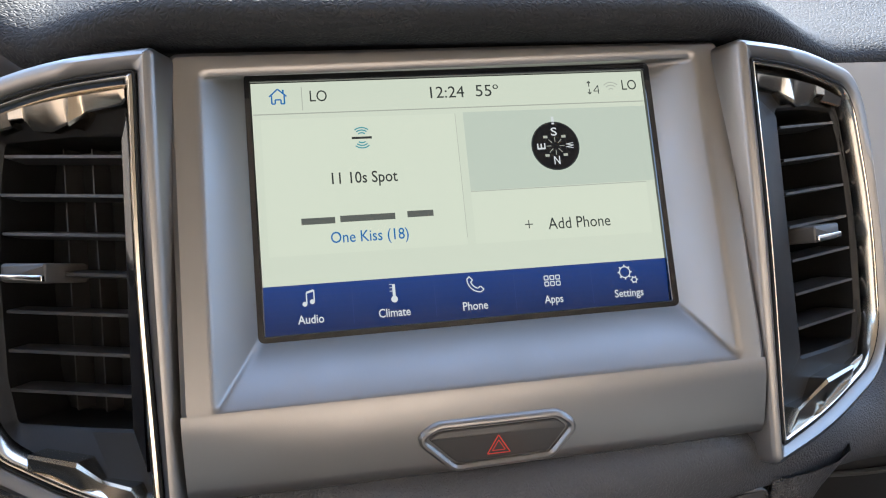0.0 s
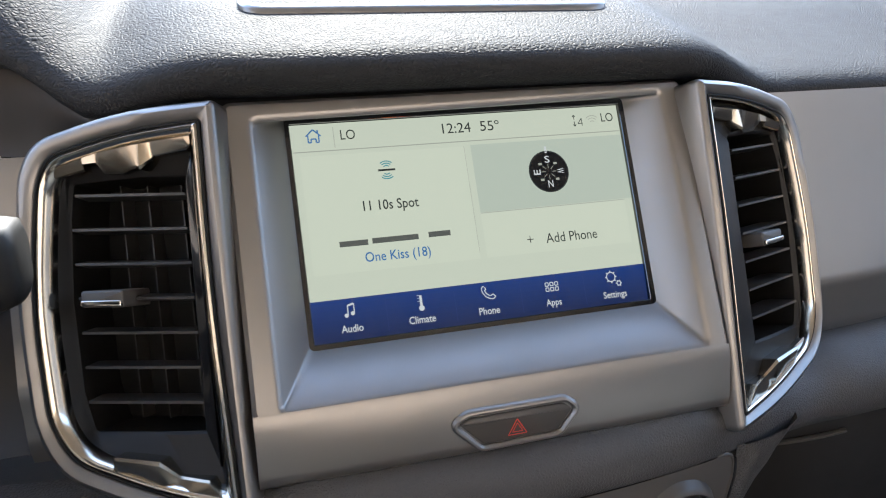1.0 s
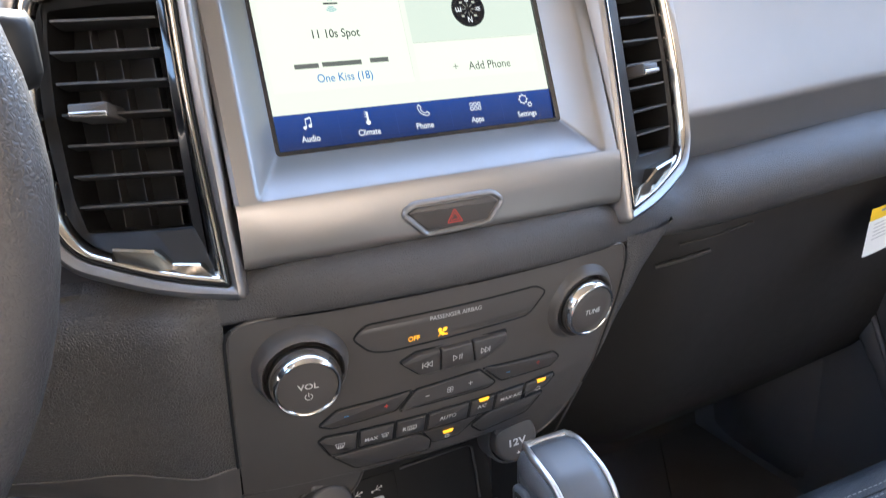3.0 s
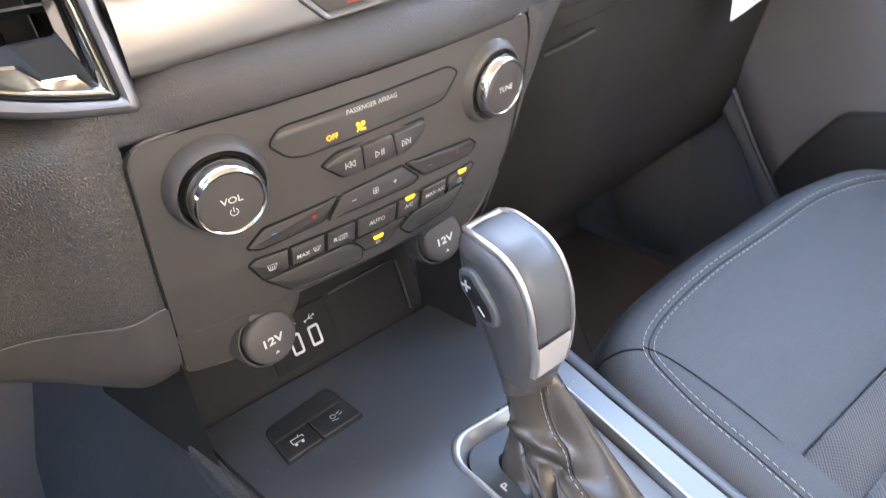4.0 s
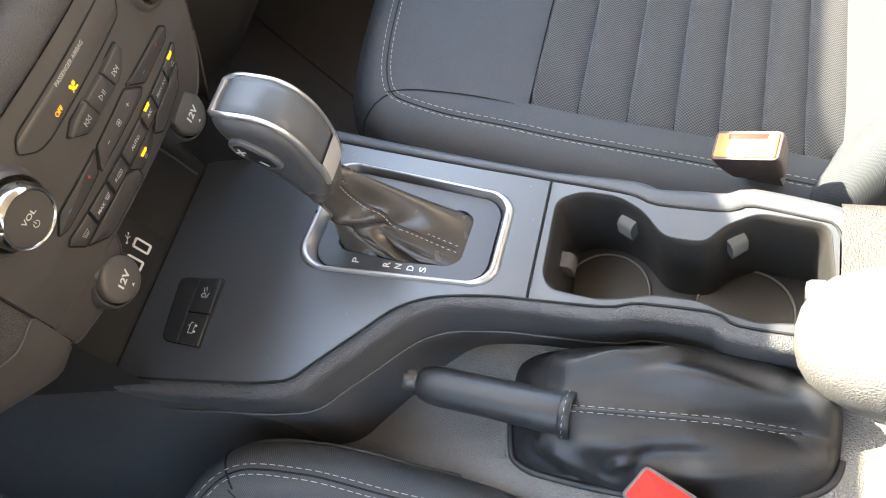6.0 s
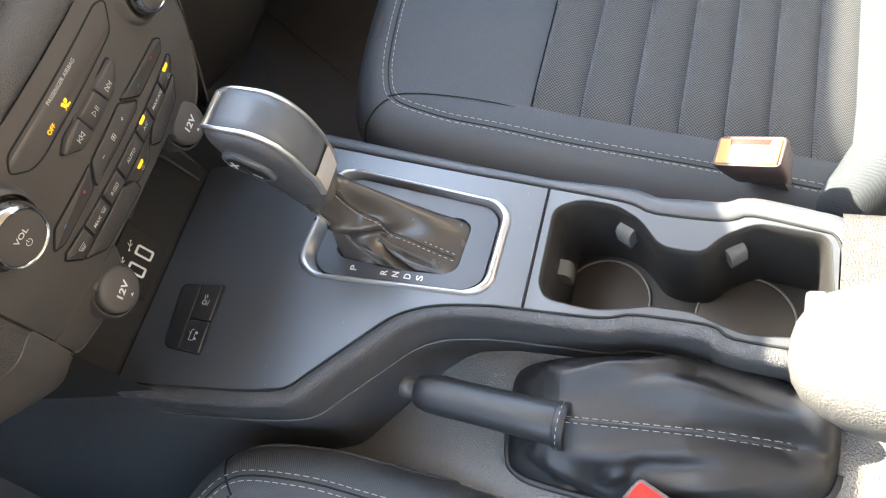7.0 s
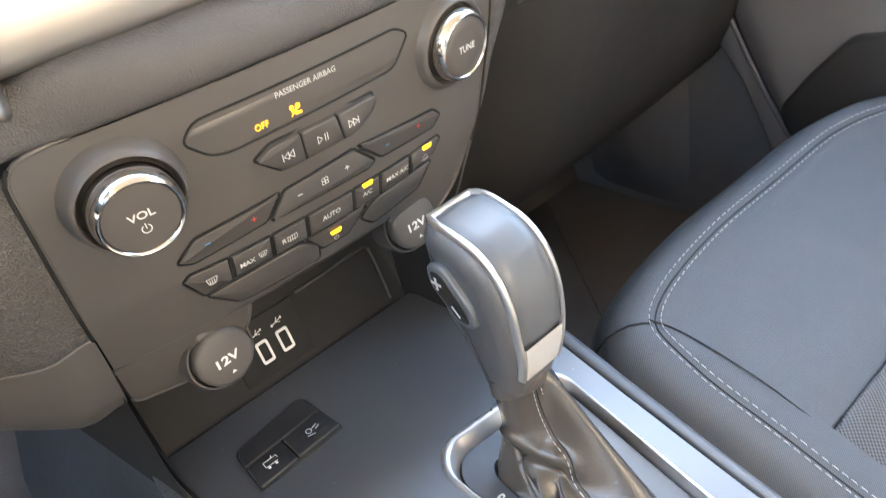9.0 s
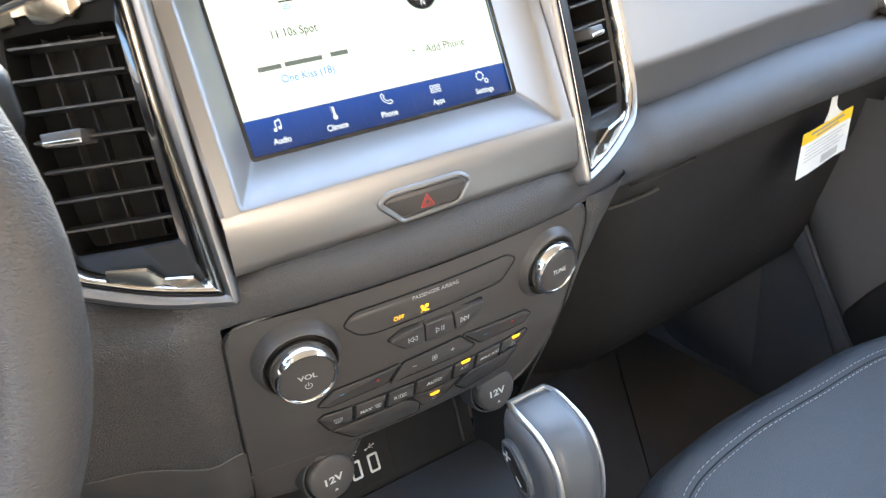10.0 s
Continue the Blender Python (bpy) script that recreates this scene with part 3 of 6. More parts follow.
# ---- instrument cluster, seen past the wheel ----
cluster = thing("instrument_cluster", (-0.30, 0.38, 0.78), "round speedometer dial under the cowl, dark with white numerals", "dial")


def at_dial(u, v, h):
    return Vector((-0.267 + u, 0.385 + v * 0.20 - h, 0.795 + v * 0.98 + h * 0.2))


slab("dial_face", disc((0, 0), 0.0435, 48), at_dial, -0.004, 0.0, GLOSS, cluster)
mesh_ob("dial_ring", *frame_data(disc((0, 0), 0.0455, 48), disc((0, 0), 0.0430, 48), at_dial, -0.004, 0.004, 0.001), PANEL, cluster, "dark ring round the dial")
flat("dial_ticks", [line((0.0392 * math.cos(a), 0.0392 * math.sin(a)), (0.0412 * math.cos(a), 0.0412 * math.sin(a)), 0.0007) for a in [radians(x) for x in range(-42, 101, 4)]] + ring_marks((0, 0), 0.0416, 0.0006, -45, 100, 40), at_dial, 0.0005, PRINT, cluster)
for num_, ang_ in (("80", 55), ("90", 38.5), ("100", 20.5), ("110", 3), ("120", -15), ("130", -33)):
    cx_, cy_ = 0.0348 * math.cos(radians(ang_)), 0.0348 * math.sin(radians(ang_))
    words("dial_number", num_, cx_ - 0.0013 * len(num_), cx_ + 0.0013 * len(num_), cy_ - 0.0026, cy_ + 0.0026, at_dial, 0.0006, PRINT, cluster)

# ---- display unit with its silver surround ----
unit = thing("display_unit", (0, 0.30, 0.66), "silver surround with a lit touchscreen and hazard switch", "touchscreen")
HB = 0.0165   # the surround stands this far before the glass
op_glass = rounded([(-0.0885, -0.0207), (0.0888, -0.0200), (0.0906, 0.0905), (-0.0885, 0.0893)], 0.002, 4)
op_mid = rounded([(-0.0895, -0.0217), (0.0898, -0.0210), (0.0916, 0.0913), (-0.0894, 0.0901)], 0.003, 4)
op_front = rounded([(-0.1060, -0.0475), (0.1070, -0.0465), (0.1078, 0.0893), (-0.1060, 0.0848)], 0.004, 4)
out_front = rounded([(-0.1180, -0.0507), (0.1185, -0.0507), (0.1205, 0.0955), (-0.1180, 0.0935)], 0.005, 4)


def chin(poly, dv, dh):
    return [at_screen(p[0], p[1] + dv, HB + dh) for p in poly]


loops = [[at_screen(p[0], p[1], 0.0005) for p in op_glass], [at_screen(p[0], p[1], 0.0022) for p in op_mid],
         [at_screen(p[0], p[1], HB - 0.0016) for p in inset(op_front, 0.0013)], [at_screen(p[0], p[1], HB - 0.0003) for p in inset(op_front, -0.0004)],
         [at_screen(p[0], p[1], HB) for p in inset(op_front, -0.0022)], [at_screen(p[0], p[1], HB) for p in inset(out_front, 0.002)],
         [at_screen(p[0], p[1], HB - 0.0016) for p in out_front], [at_screen(p[0], p[1], HB - 0.016) for p in out_front]]
loft("surround", loops, SILVER, unit, "satin silver funnel-shaped surround", sharp=35)
# the chin below, bowed under
chin_prof = [(0.2661, 0.6981), (0.2654, 0.6966), (0.2637, 0.6910), (0.2622, 0.6840), (0.2614, 0.6770), (0.2613, 0.6705), (0.2619, 0.6662), (0.2640, 0.6640), (0.29, 0.6634)]
loft("chin", [[Vector((x, y + 0.35 * max(0, abs(x) - 0.05) ** 2 * smoothstep(0.6965, 0.680, z), z)) for y, z in chin_prof] for x in np.linspace(-0.1180, 0.1180, 41)], SILVER, unit, "satin silver lower lip of the surround", closed=False, sharp=60)


def at_chin(x, z, h):
    ys, zs = [p[0] for p in chin_prof[::-1]], [p[1] for p in chin_prof[::-1]]
    return Vector((x, lerp(z, zs, ys) + 0.35 * max(0, abs(x) - 0.05) ** 2 - h, z))


hz = [(-0.0290, 0.6810), (-0.0235, 0.6838), (0.0240, 0.6838), (0.0288, 0.6800), (0.0205, 0.6700), (-0.0170, 0.6690)]
hz_out = rounded(hz, 0.0018, 4)
mesh_ob("hazard_frame", *frame_data(inset(hz_out, -0.0034), inset(hz_out, -0.0004), at_chin, -0.004, 0.0022, 0.001), SILVER, unit, "raised silver rim round the hazard switch")
hazard = slab("hazard_switch", inset(hz_out, 0.0005), at_chin, -0.003, 0.0012, BUTTON, unit, "black hazard warning switch", bevel=0.0008)
tri_ = lambda s, oy: [(-s, -s * 0.62 + oy), (s, -s * 0.62 + oy), (0.0, s * 1.0 + oy)]
for s_, w_ in ((0.0046, 0.0004), (0.0026, 0.0003)):
    t_ = [(p[0] - 0.0003, p[1] + 0.6752) for p in tri_(s_, 0)]
    flat("hazard_mark", [line(t_[i], t_[(i + 1) % 3], w_) for i in range(3)], at_chin, 0.0016, REDPRINT, hazard)

glass_outline = rounded([(-0.0905, -0.0215), (0.0915, -0.0215), (0.0925, 0.0915), (-0.0895, 0.0905)], 0.002, 4)
slab("display_glass", glass_outline, at_screen, -0.006, 0.0, GLOSS, unit, "gloss black display glass")
lcd_out = rounded([(-0.0874, -0.0200), (0.0872, -0.0192), (0.0892, 0.0882), (-0.0876, 0.0864)], 0.0005, 4)
mesh_ob("display_border", *frame_data(inset(op_mid, -0.0012), lcd_out, at_screen, -0.001, 0.0026, 0.0003), GLOSS, unit, "gloss black border of the display")
lcd = flat("display_picture", [[(-0.0872, 0.0), (0.0878, 0.0), (0.0890, 0.0880), (-0.0874, 0.0862)]], at_screen, 0.0004, LCD, unit, "lit cream home screen")
H1, H2, H3 = 0.0006, 0.0008, 0.0010


def mark(name, polys, mat, h=H2):
    return flat(name, polys, at_screen, h, mat, lcd)


def label_text(text, x0, x1, y0, y1, mat, bold=0.0, name="lettering"):
    return words(name, text, x0, x1, y0, y1, at_screen, H2, mat, lcd, bold=bold)


mark("card", [[(-0.0840, 0.0120), (-0.0012, 0.0120), (-0.0012, 0.0703), (-0.0840, 0.0703)]], LCD_CARD, H1)
mark("card", [[(0.0024, 0.0352), (0.0882, 0.0360), (0.0886, 0.0712), (0.0024, 0.0708)]], LCD_GREY, H1)
mark("card", [[(0.0024, 0.0120), (0.0836, 0.0120), (0.0838, 0.0350), (0.0024, 0.0346)]], LCD_CARD, H1)
for a_, b_, w_ in (((-0.0870, 0.0724), (0.0886, 0.0734), 0.0005), ((-0.0665, 0.0738), (-0.0665, 0.0842), 0.0003), ((0.0024, 0.0349), (0.0838, 0.0354), 0.0003), ((-0.0012, 0.015), (-0.0012, 0.0703), 0.0002)):
    mark("divider", [line(a_, b_, w_)], LCD_LINE)
mark("home_icon", [line((-0.0800, 0.0802), (-0.0764, 0.0835), 0.0006), line((-0.0764, 0.0835), (-0.0728, 0.0802), 0.0006), line((-0.0790, 0.0807), (-0.0790, 0.0770), 0.0006), line((-0.0738, 0.0807), (-0.0738, 0.0770), 0.0006), line((-0.0790, 0.0770), (-0.0776, 0.0770), 0.0006), line((-0.0752, 0.0770), (-0.0738, 0.0770), 0.0006), line((-0.0776, 0.0770), (-0.0776, 0.0788), 0.0006), line((-0.0752, 0.0770), (-0.0752, 0.0788), 0.0006), line((-0.0776, 0.0788), (-0.0752, 0.0788), 0.0006), line((-0.0742, 0.0816), (-0.0742, 0.0832), 0.0007)], LCD_LINK)
label_text("LO", -0.0632, -0.0560, 0.0776, 0.0826, LCD_INK)
label_text("12:24", -0.0112, 0.0040, 0.0776, 0.0829, LCD_INK)
label_text("55º", 0.0092, 0.0197, 0.0778, 0.0832, LCD_INK)
label_text("LO", 0.0785, 0.0856, 0.0790, 0.0838, LCD_INK)
mark("status_icon", [line((0.0625, 0.0835), (0.0625, 0.0810), 0.0004), line((0.0625, 0.0800), (0.0625, 0.0775), 0.0004), line((0.0617, 0.0826), (0.0625, 0.0836), 0.0004), line((0.0633, 0.0826), (0.0625, 0.0836), 0.0004), line((0.0617, 0.0784), (0.0625, 0.0774), 0.0004), line((0.0633, 0.0784), (0.0625, 0.0774), 0.0004), line((0.0668, 0.0775), (0.0668, 0.0815), 0.0004), line((0.0668, 0.0815), (0.0645, 0.0788), 0.0004), line((0.0645, 0.0788), (0.0672, 0.0788), 0.0004)], LCD_INK)
mark("wifi_icon", sum([ring_marks((0.0730, 0.0782), r, 0.0004, 45, 135, 8) for r in (0.0016, 0.0032, 0.0046)], []), LCD_LINE)
mark("logo_shape", [box(-0.0426, 0.0609, 0.0085, 0.0010)], LCD_INK)
mark("logo_shape", sum([ring_marks((-0.0426, 0.0609), r, 0.0005, a, b, 8) for r in (0.0022, 0.0034, 0.0045) for a, b in ((50, 130), (230, 310))], []), LCD_TEAL)
label_text("11 10s Spot", -0.0565, -0.0288, 0.0396, 0.0462, LCD_INK, 0.008)
# a line of names, as bars
for x_, w_, k_ in ((-0.0633, 0.0138, -0.0003), (-0.0428, 0.0230, 0.0), (-0.0205, 0.0112, 0.0004)):
    mark("name_bar", [box(x_, 0.0262 + k_, w_, 0.0027)], LCD_SOFT)
label_text("One Kiss (18)", -0.0587, -0.0263, 0.0147, 0.0210, LCD_LINK, 0.004)
label_text("Add Phone", 0.0353, 0.0641, 0.0162, 0.0213, LCD_INK)
mark("plus_icon", [line((0.0248, 0.0190), (0.0284, 0.0190), 0.0004), line((0.0266, 0.0172), (0.0266, 0.0208), 0.0004)], LCD_INK)
mark("compass_disc", [disc((0.0430, 0.0537), 0.0111, 40)], LCD_BLACK)
mark("compass_rim", ring_marks((0.0430, 0.0537), 0.0109, 0.0006, n=40), LCD_INK, H3)
for ch_, du_, dv_, tn_ in (("S", 0.0, 0.0066, 0), ("N", 0.0, -0.0066, 0), ("E", -0.0066, 0.0, 90), ("W", 0.0066, 0.0, -90)):
    words("compass_letter", ch_, 0.0430 + du_ - 0.0014, 0.0430 + du_ + 0.0014, 0.0537 + dv_ - 0.0019, 0.0537 + dv_ + 0.0019, at_screen, H3, LCD_WHITE, lcd, turn=tn_, bold=0.01)
mark("compass_tick", [line((0.0430 + 0.0018 * math.cos(a), 0.0537 + 0.0018 * math.sin(a)), (0.0430 + 0.0042 * math.cos(a), 0.0537 + 0.0042 * math.sin(a)), 0.0003) for a in [math.pi * k / 4 for k in range(8)]] + [line((0.0430 + 0.0060 * math.cos(a) - 0.001, 0.0537 + 0.0060 * math.sin(a)), (0.0430 + 0.0060 * math.cos(a) + 0.001, 0.0537 + 0.0060 * math.sin(a)), 0.0012) for a in [math.pi / 4 + math.pi * k / 2 for k in range(4)]], LCD_LINE, H3)
mark("compass_needle", [box(0.0430, 0.0655, 0.0012, 0.0036)], LCD_WHITE, H3)
bar = flat("menu_bar", [[(-0.0872, -0.0198), (0.0868, -0.0190), (0.0878, 0.0), (-0.0872, 0.0)]], at_screen, 0.0004, LCD_BLUE, unit, "deep blue menu bar of the screen")
# the bar deepens downwards in fine steps
for k_ in range(8):
    w0_, w1_ = k_ / 8, (k_ + 1) / 8
    row_ = lambda w: [(-0.0872, -0.0198 * w), (0.0878 - 0.0010 * w, -0.0190 * w)]
    a_, b_ = row_(w0_), row_(w1_)
    flat("bar_shade", [[b_[0], b_[1], a_[1], a_[0]]], at_screen, H1, lit("lcd blue", (0.011 - 0.007 * w0_, 0.052 - 0.034 * w0_, 0.255 - 0.16 * w0_), SCREEN_GLOW), bar)
for u_ in (-0.0518, -0.0176, 0.0170, 0.0518):
    flat("bar_divider", [line((u_, -0.0175), (u_, -0.0025), 0.0003)], at_screen, H2, LCD_BLUE_LINE, bar)
for text_, u_, w_ in (("Audio", -0.0690, 0.0104), ("Climate", -0.0350, 0.0132), ("Phone", -0.0008, 0.0108), ("Apps", 0.0338, 0.0084), ("Settings", 0.0684, 0.0134)):
    low_ = 0.0009 if text_ in ("Apps", "Settings") else 0.0
    words("menu_word", text_, u_ - w_ / 2, u_ + w_ / 2, -0.0160 - low_, -0.0124, at_screen, H2, LCD_WHITE, bar, bold=0.012)


def icon(polys):
    flat("menu_icon", polys, at_screen, H2, LCD_WHITE, bar)


icon([line((-0.0702, -0.0078), (-0.0702, -0.0034), 0.0005), line((-0.0672, -0.0070), (-0.0672, -0.0026), 0.0005), line((-0.0702, -0.0034), (-0.0672, -0.0026), 0.0009), disc((-0.0710, -0.0080), 0.0010, 12), disc((-0.0680, -0.0072), 0.0010, 12)])
icon([disc((-0.0346, -0.0088), 0.0014, 14), line((-0.0346, -0.0080), (-0.0346, -0.0026), 0.0012), line((-0.0352, -0.0040), (-0.0364, -0.0040), 0.0003), line((-0.0352, -0.0054), (-0.0364, -0.0054), 0.0003), line((-0.0352, -0.0026), (-0.0364, -0.0026), 0.0003)])
icon(ring_marks((0.0022, -0.0030), 0.0056, 0.0005, 176, 270, 10) + ring_marks((0.0022, -0.0030), 0.0042, 0.0005, 194, 252, 8) + [line((-0.0034, -0.0030), (-0.0024, -0.0018), 0.0005), line((-0.0024, -0.0018), (-0.0010, -0.0034), 0.0005), line((-0.0010, -0.0034), (-0.0019, -0.0042), 0.0005), line((0.0022, -0.0086), (0.0036, -0.0076), 0.0005), line((0.0036, -0.0076), (0.0022, -0.0062), 0.0005), line((0.0022, -0.0062), (0.0011, -0.0070), 0.0005)])
def outline_of(poly, w):
    return [line(poly[i - 1], poly[i], w) for i in range(len(poly))]


icon(sum([outline_of(box(0.0340 + 0.0026 * i, -0.0062 + 0.0026 * j, 0.0017, 0.0017), 0.00045) for i in (-1, 0, 1) for j in (-0.5, 0.5)], []))
icon(ring_marks((0.0676, -0.0050), 0.0024, 0.0005, n=20) + [line((0.0676 + 0.0026 * math.cos(a), -0.0050 + 0.0026 * math.sin(a)), (0.0676 + 0.0033 * math.cos(a), -0.0050 + 0.0033 * math.sin(a)), 0.0007) for a in [math.pi * k / 4 for k in range(8)]] + ring_marks((0.0716, -0.0086), 0.0011, 0.0005, n=14) + [line((0.0716 + 0.0013 * math.cos(a), -0.0086 + 0.0013 * math.sin(a)), (0.0716 + 0.0018 * math.cos(a), -0.0086 + 0.0018 * math.sin(a)), 0.0005) for a in [math.pi * k / 3 for k in range(6)]])

# ---- air vents ----
VENT = [(0.1268, 0.8205), (0.1600, 0.8165), (0.1925, 0.8065), (0.1985, 0.7950), (0.2050, 0.7450), (0.2020, 0.6930), (0.1930, 0.6770), (0.1570, 0.6640), (0.1255, 0.6585), (0.1285, 0.7450)]


def vent(side):
    at = at_vent(side)
    v = thing("air_vent", (side * 0.16, 0.29, 0.66), "tall dashboard air vent with chrome rim and black slats", "air vent", "dashboard air vents")
    line_ = rounded(VENT, [0.002, 0.02, 0.010, 0.010, 0.03, 0.012, 0.012, 0.02, 0.002, 0.03], 5)
    outer = rounded([(0.1195, 0.8290), (0.1600, 0.8255), (0.1985, 0.8135), (0.2065, 0.7990), (0.2120, 0.7450), (0.2090, 0.6900), (0.1985, 0.6700), (0.1580, 0.6555), (0.1190, 0.6510), (0.1205, 0.7450)], [0.003, 0.02, 0.012, 0.012, 0.03, 0.015, 0.014, 0.02, 0.005, 0.03], 5)
    loops = [[at(p[0], p[1], h) for p in poly] for poly, h in ((outer, -0.012), (outer, 0.001), (inset(outer, 0.001), 0.0032), (inset(outer, 0.003), 0.0042), (inset(line_, -0.0012), 0.0026), (inset(line_, -0.0004), 0.0014), (line_, -0.001))]
    loft("vent_surround", loops, SILVER, v, "satin silver outer frame", sharp=45)
    tube("rim_joint", [at(p[0], p[1], 0.0022) for p in inset(line_, 0.0002)], 0.0007, GAP, v, "dark joint round the chrome rim", closed=True, n=6)
    well = rounded(inset(VENT, 0.0068 if side < 0 else 0.0032), [0.002, 0.02, 0.006, 0.008, 0.03, 0.008, 0.008, 0.02, 0.002, 0.03], 5)
    step = lambda k: [(p[0] + (q[0] - p[0]) * k, p[1] + (q[1] - p[1]) * k) for p, q in zip(inset(line_, 0.0008), well)]
    loops = [[at(p[0], p[1], h) for p in step(k)] for k, h in ((0.0, -0.002), (0.0, 0.0016), (0.05, 0.0024), (0.20, 0.0031), (0.32, 0.0028), (0.55, 0.0012), (0.80, -0.0012), (1.0, -0.0040), (1.0, -0.0065))]
    loft("chrome_rim", loops, VENT_CHROME, v, "bright chrome rim sloping into the vent", sharp=28)
    rim = inset(well, -0.0006)
    # the slats fill the far side of the passenger's vent and stop short of a cheek
    left, far, front = (0.1520, 0.0065, 0.0040) if side > 0 else (0.1400, 0.0, 0.0)
    hole = rounded([(left - 0.0015, 0.7985), (left + 0.0200, 0.7985), (0.1890 + far * 0.5, 0.7960), (0.1915 + far * 0.8, 0.7800), (0.1940 + far * 0.8, 0.7450), (0.1930 + far * 0.7, 0.7050), (0.1895 + far * 0.5, 0.6880), (left + 0.0200, 0.6880), (left + 0.0005, 0.6885), (left - 0.0010, 0.7450)], 0.002, 5)
    loops = [[at(p[0], p[1], h) for p in poly] for poly, h in ((rim, -0.0036), (inset(rim, 0.0010), -0.0048), (inset(hole, -0.0012), -0.0090 + front), (hole, -0.0105 + front), (hole, -0.045))]
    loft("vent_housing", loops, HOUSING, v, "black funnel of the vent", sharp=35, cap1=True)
    # near-black sheet stands for the shade deep in the vent
    slab("vent_shade_sheet", inset(hole, 0.0005), at, -0.046, -0.0415, GAP, v, "black depth of the vent")
    # black cheek beside the inner edge; gloss left, dark matt right to lose a reflection
    slab("vent_cheek", rounded([(0.1345, 0.8070), (left - 0.0025, 0.7960), (left - 0.0005, 0.6900), (0.1345, 0.6740)], 0.001, 3), at, -0.0085, -0.0042, GLOSS if side < 0 else HOUSING, v, "black cheek")
    for k in range(7):
        z = 0.7907 - 0.01495 * k
        prof = [(-0.0085 + front, -0.0006), (-0.0085 + front, 0.0006), (-0.020, 0.0016), (-0.026, 0.0010), (-0.026, -0.0010), (-0.020, -0.0016)]
        x0, x1 = left + 0.0004 * (k % 2), 0.1905 + far * 0.7 if k else 0.1880 + far * 0.6
        loft("slat", [[at(a, z + dz, h) for h, dz in prof] for a in (x0, x1)], SLAT, v, cap0=True, cap1=True, sharp=50)
    for a in (left + 0.010, left + 0.5 * (0.191 - left), 0.1780 + far):
        loft("upright_blade", [[at(a + da, z, h) for h, da in ((-0.030, -0.0003), (-0.030, 0.0003), (-0.044, 0.0006), (-0.044, -0.0006))] for z in (0.690, 0.797)], SLAT, v, cap0=True, cap1=True)
    ka, kz = (0.1590, 0.7430) if side > 0 else (0.1655, 0.7480)
    knob = slab("vent_knob", rounded([(ka, kz + 0.0020), (ka + 0.0180, kz + 0.0015), (ka + 0.0180, kz - 0.0055), (ka, kz - 0.0055)], 0.0014, 4), at, -0.022, 0.0030, PANEL, v, "black slider with a chrome edge", bevel=0.0012)
    slab("chrome_strip", rounded([(ka + 0.0005, kz - 0.0024), (ka + 0.0175, kz - 0.0025), (ka + 0.0175, kz - 0.0050), (ka + 0.0005, kz - 0.0050)], 0.0006, 3), at, 0.0025, 0.0043, CHROME, knob, "chrome edge")
    # faceted bright bands along both ends of the rim
    def band(name, inner, ridge_a, ridge_z, low):
        loops = []
        for (a, z), d in zip(inner, low):
            rz = lerp(a, ridge_a, ridge_z)
            s = 1 if z < rz else -1
            loops.append([at(a, rz + 0.0012 * s, -0.0050), at(a, rz + 0.0006 * s, 0.0006), at(a, rz, 0.0012), at(a, z + (rz - z) * 0.12, d), at(a, z, d - 0.0008), at(a, z, -0.0085)])
        return mesh_ob(name, *loft_data(loops, closed=False), BROWNED_CHROME, v, "faceted bright metal band", sharp=32)
    band("upper_band", [(0.1910, 0.7973), (0.1788, 0.8006), (0.1783, 0.8028), (0.1726, 0.8033), (0.1711, 0.7995), (0.1640, 0.7992), (0.1566, 0.8014), (0.1537, 0.8003), (0.1495, 0.8042), (0.1482, 0.8061), (0.1345, 0.8085), (0.1320, 0.8105)], [0.1309, 0.156, 0.1748, 0.1926], [0.8142, 0.8108, 0.8071, 0.8004], [0.000, -0.001, 0.001, 0.001, -0.002, -0.003, -0.0005, 0.0025, 0.0, -0.001, 0.0, 0.001])
    band("lower_band", [(0.1929, 0.6818), (0.1786, 0.6774), (0.1780, 0.6745), (0.1748, 0.6806), (0.1567, 0.6786), (0.1509, 0.6714), (0.1373, 0.6707), (0.1320, 0.6618)], [0.132, 0.153, 0.179, 0.194], [0.6612, 0.6642, 0.6722, 0.6758], [0.000, -0.001, -0.0015, 0.0052, 0.0045, -0.001, 0.003, 0.0015])
    return v


vent(-1)
vent(1)

# vent at the passenger end of the silver panel
end_vent = thing("air_vent", (0.65, 0.34, 0.69), "chrome-framed air vent at the end of the silver panel", "air vent", "dashboard air vents")
at_end = lambda x, z, h: Vector((x, 0.338 + (z - 0.689) * 0.258 + 0.10 * (x - 0.6) - h, z))
end_poly = rounded([(0.584, 0.690), (0.600, 0.679), (0.690, 0.672), (0.725, 0.690), (0.722, 0.780), (0.600, 0.795), (0.588, 0.780)], 0.008, 5)
mesh_ob("chrome_frame", *frame_data(end_poly, inset(end_poly, 0.007), at_end, -0.004, 0.006, 0.002), CHROME, end_vent, "bright chrome frame")
# dark sheet in place of the shade behind these slats
slab("vent_shade_sheet", inset(end_poly, 0.0068), at_end, -0.002, 0.0015, HOUSING, end_vent, "black depth of the vent")
for k_ in range(5):
    loft("slat", [[at_end(x, 0.702 + 0.017 * k_ + dz, h) for h, dz in ((0.0015, -0.002), (0.005, -0.0008), (0.005, 0.0008), (0.0015, 0.002))] for x in (0.594, 0.716)], PANEL, end_vent, cap0=True, cap1=True, sharp=50)

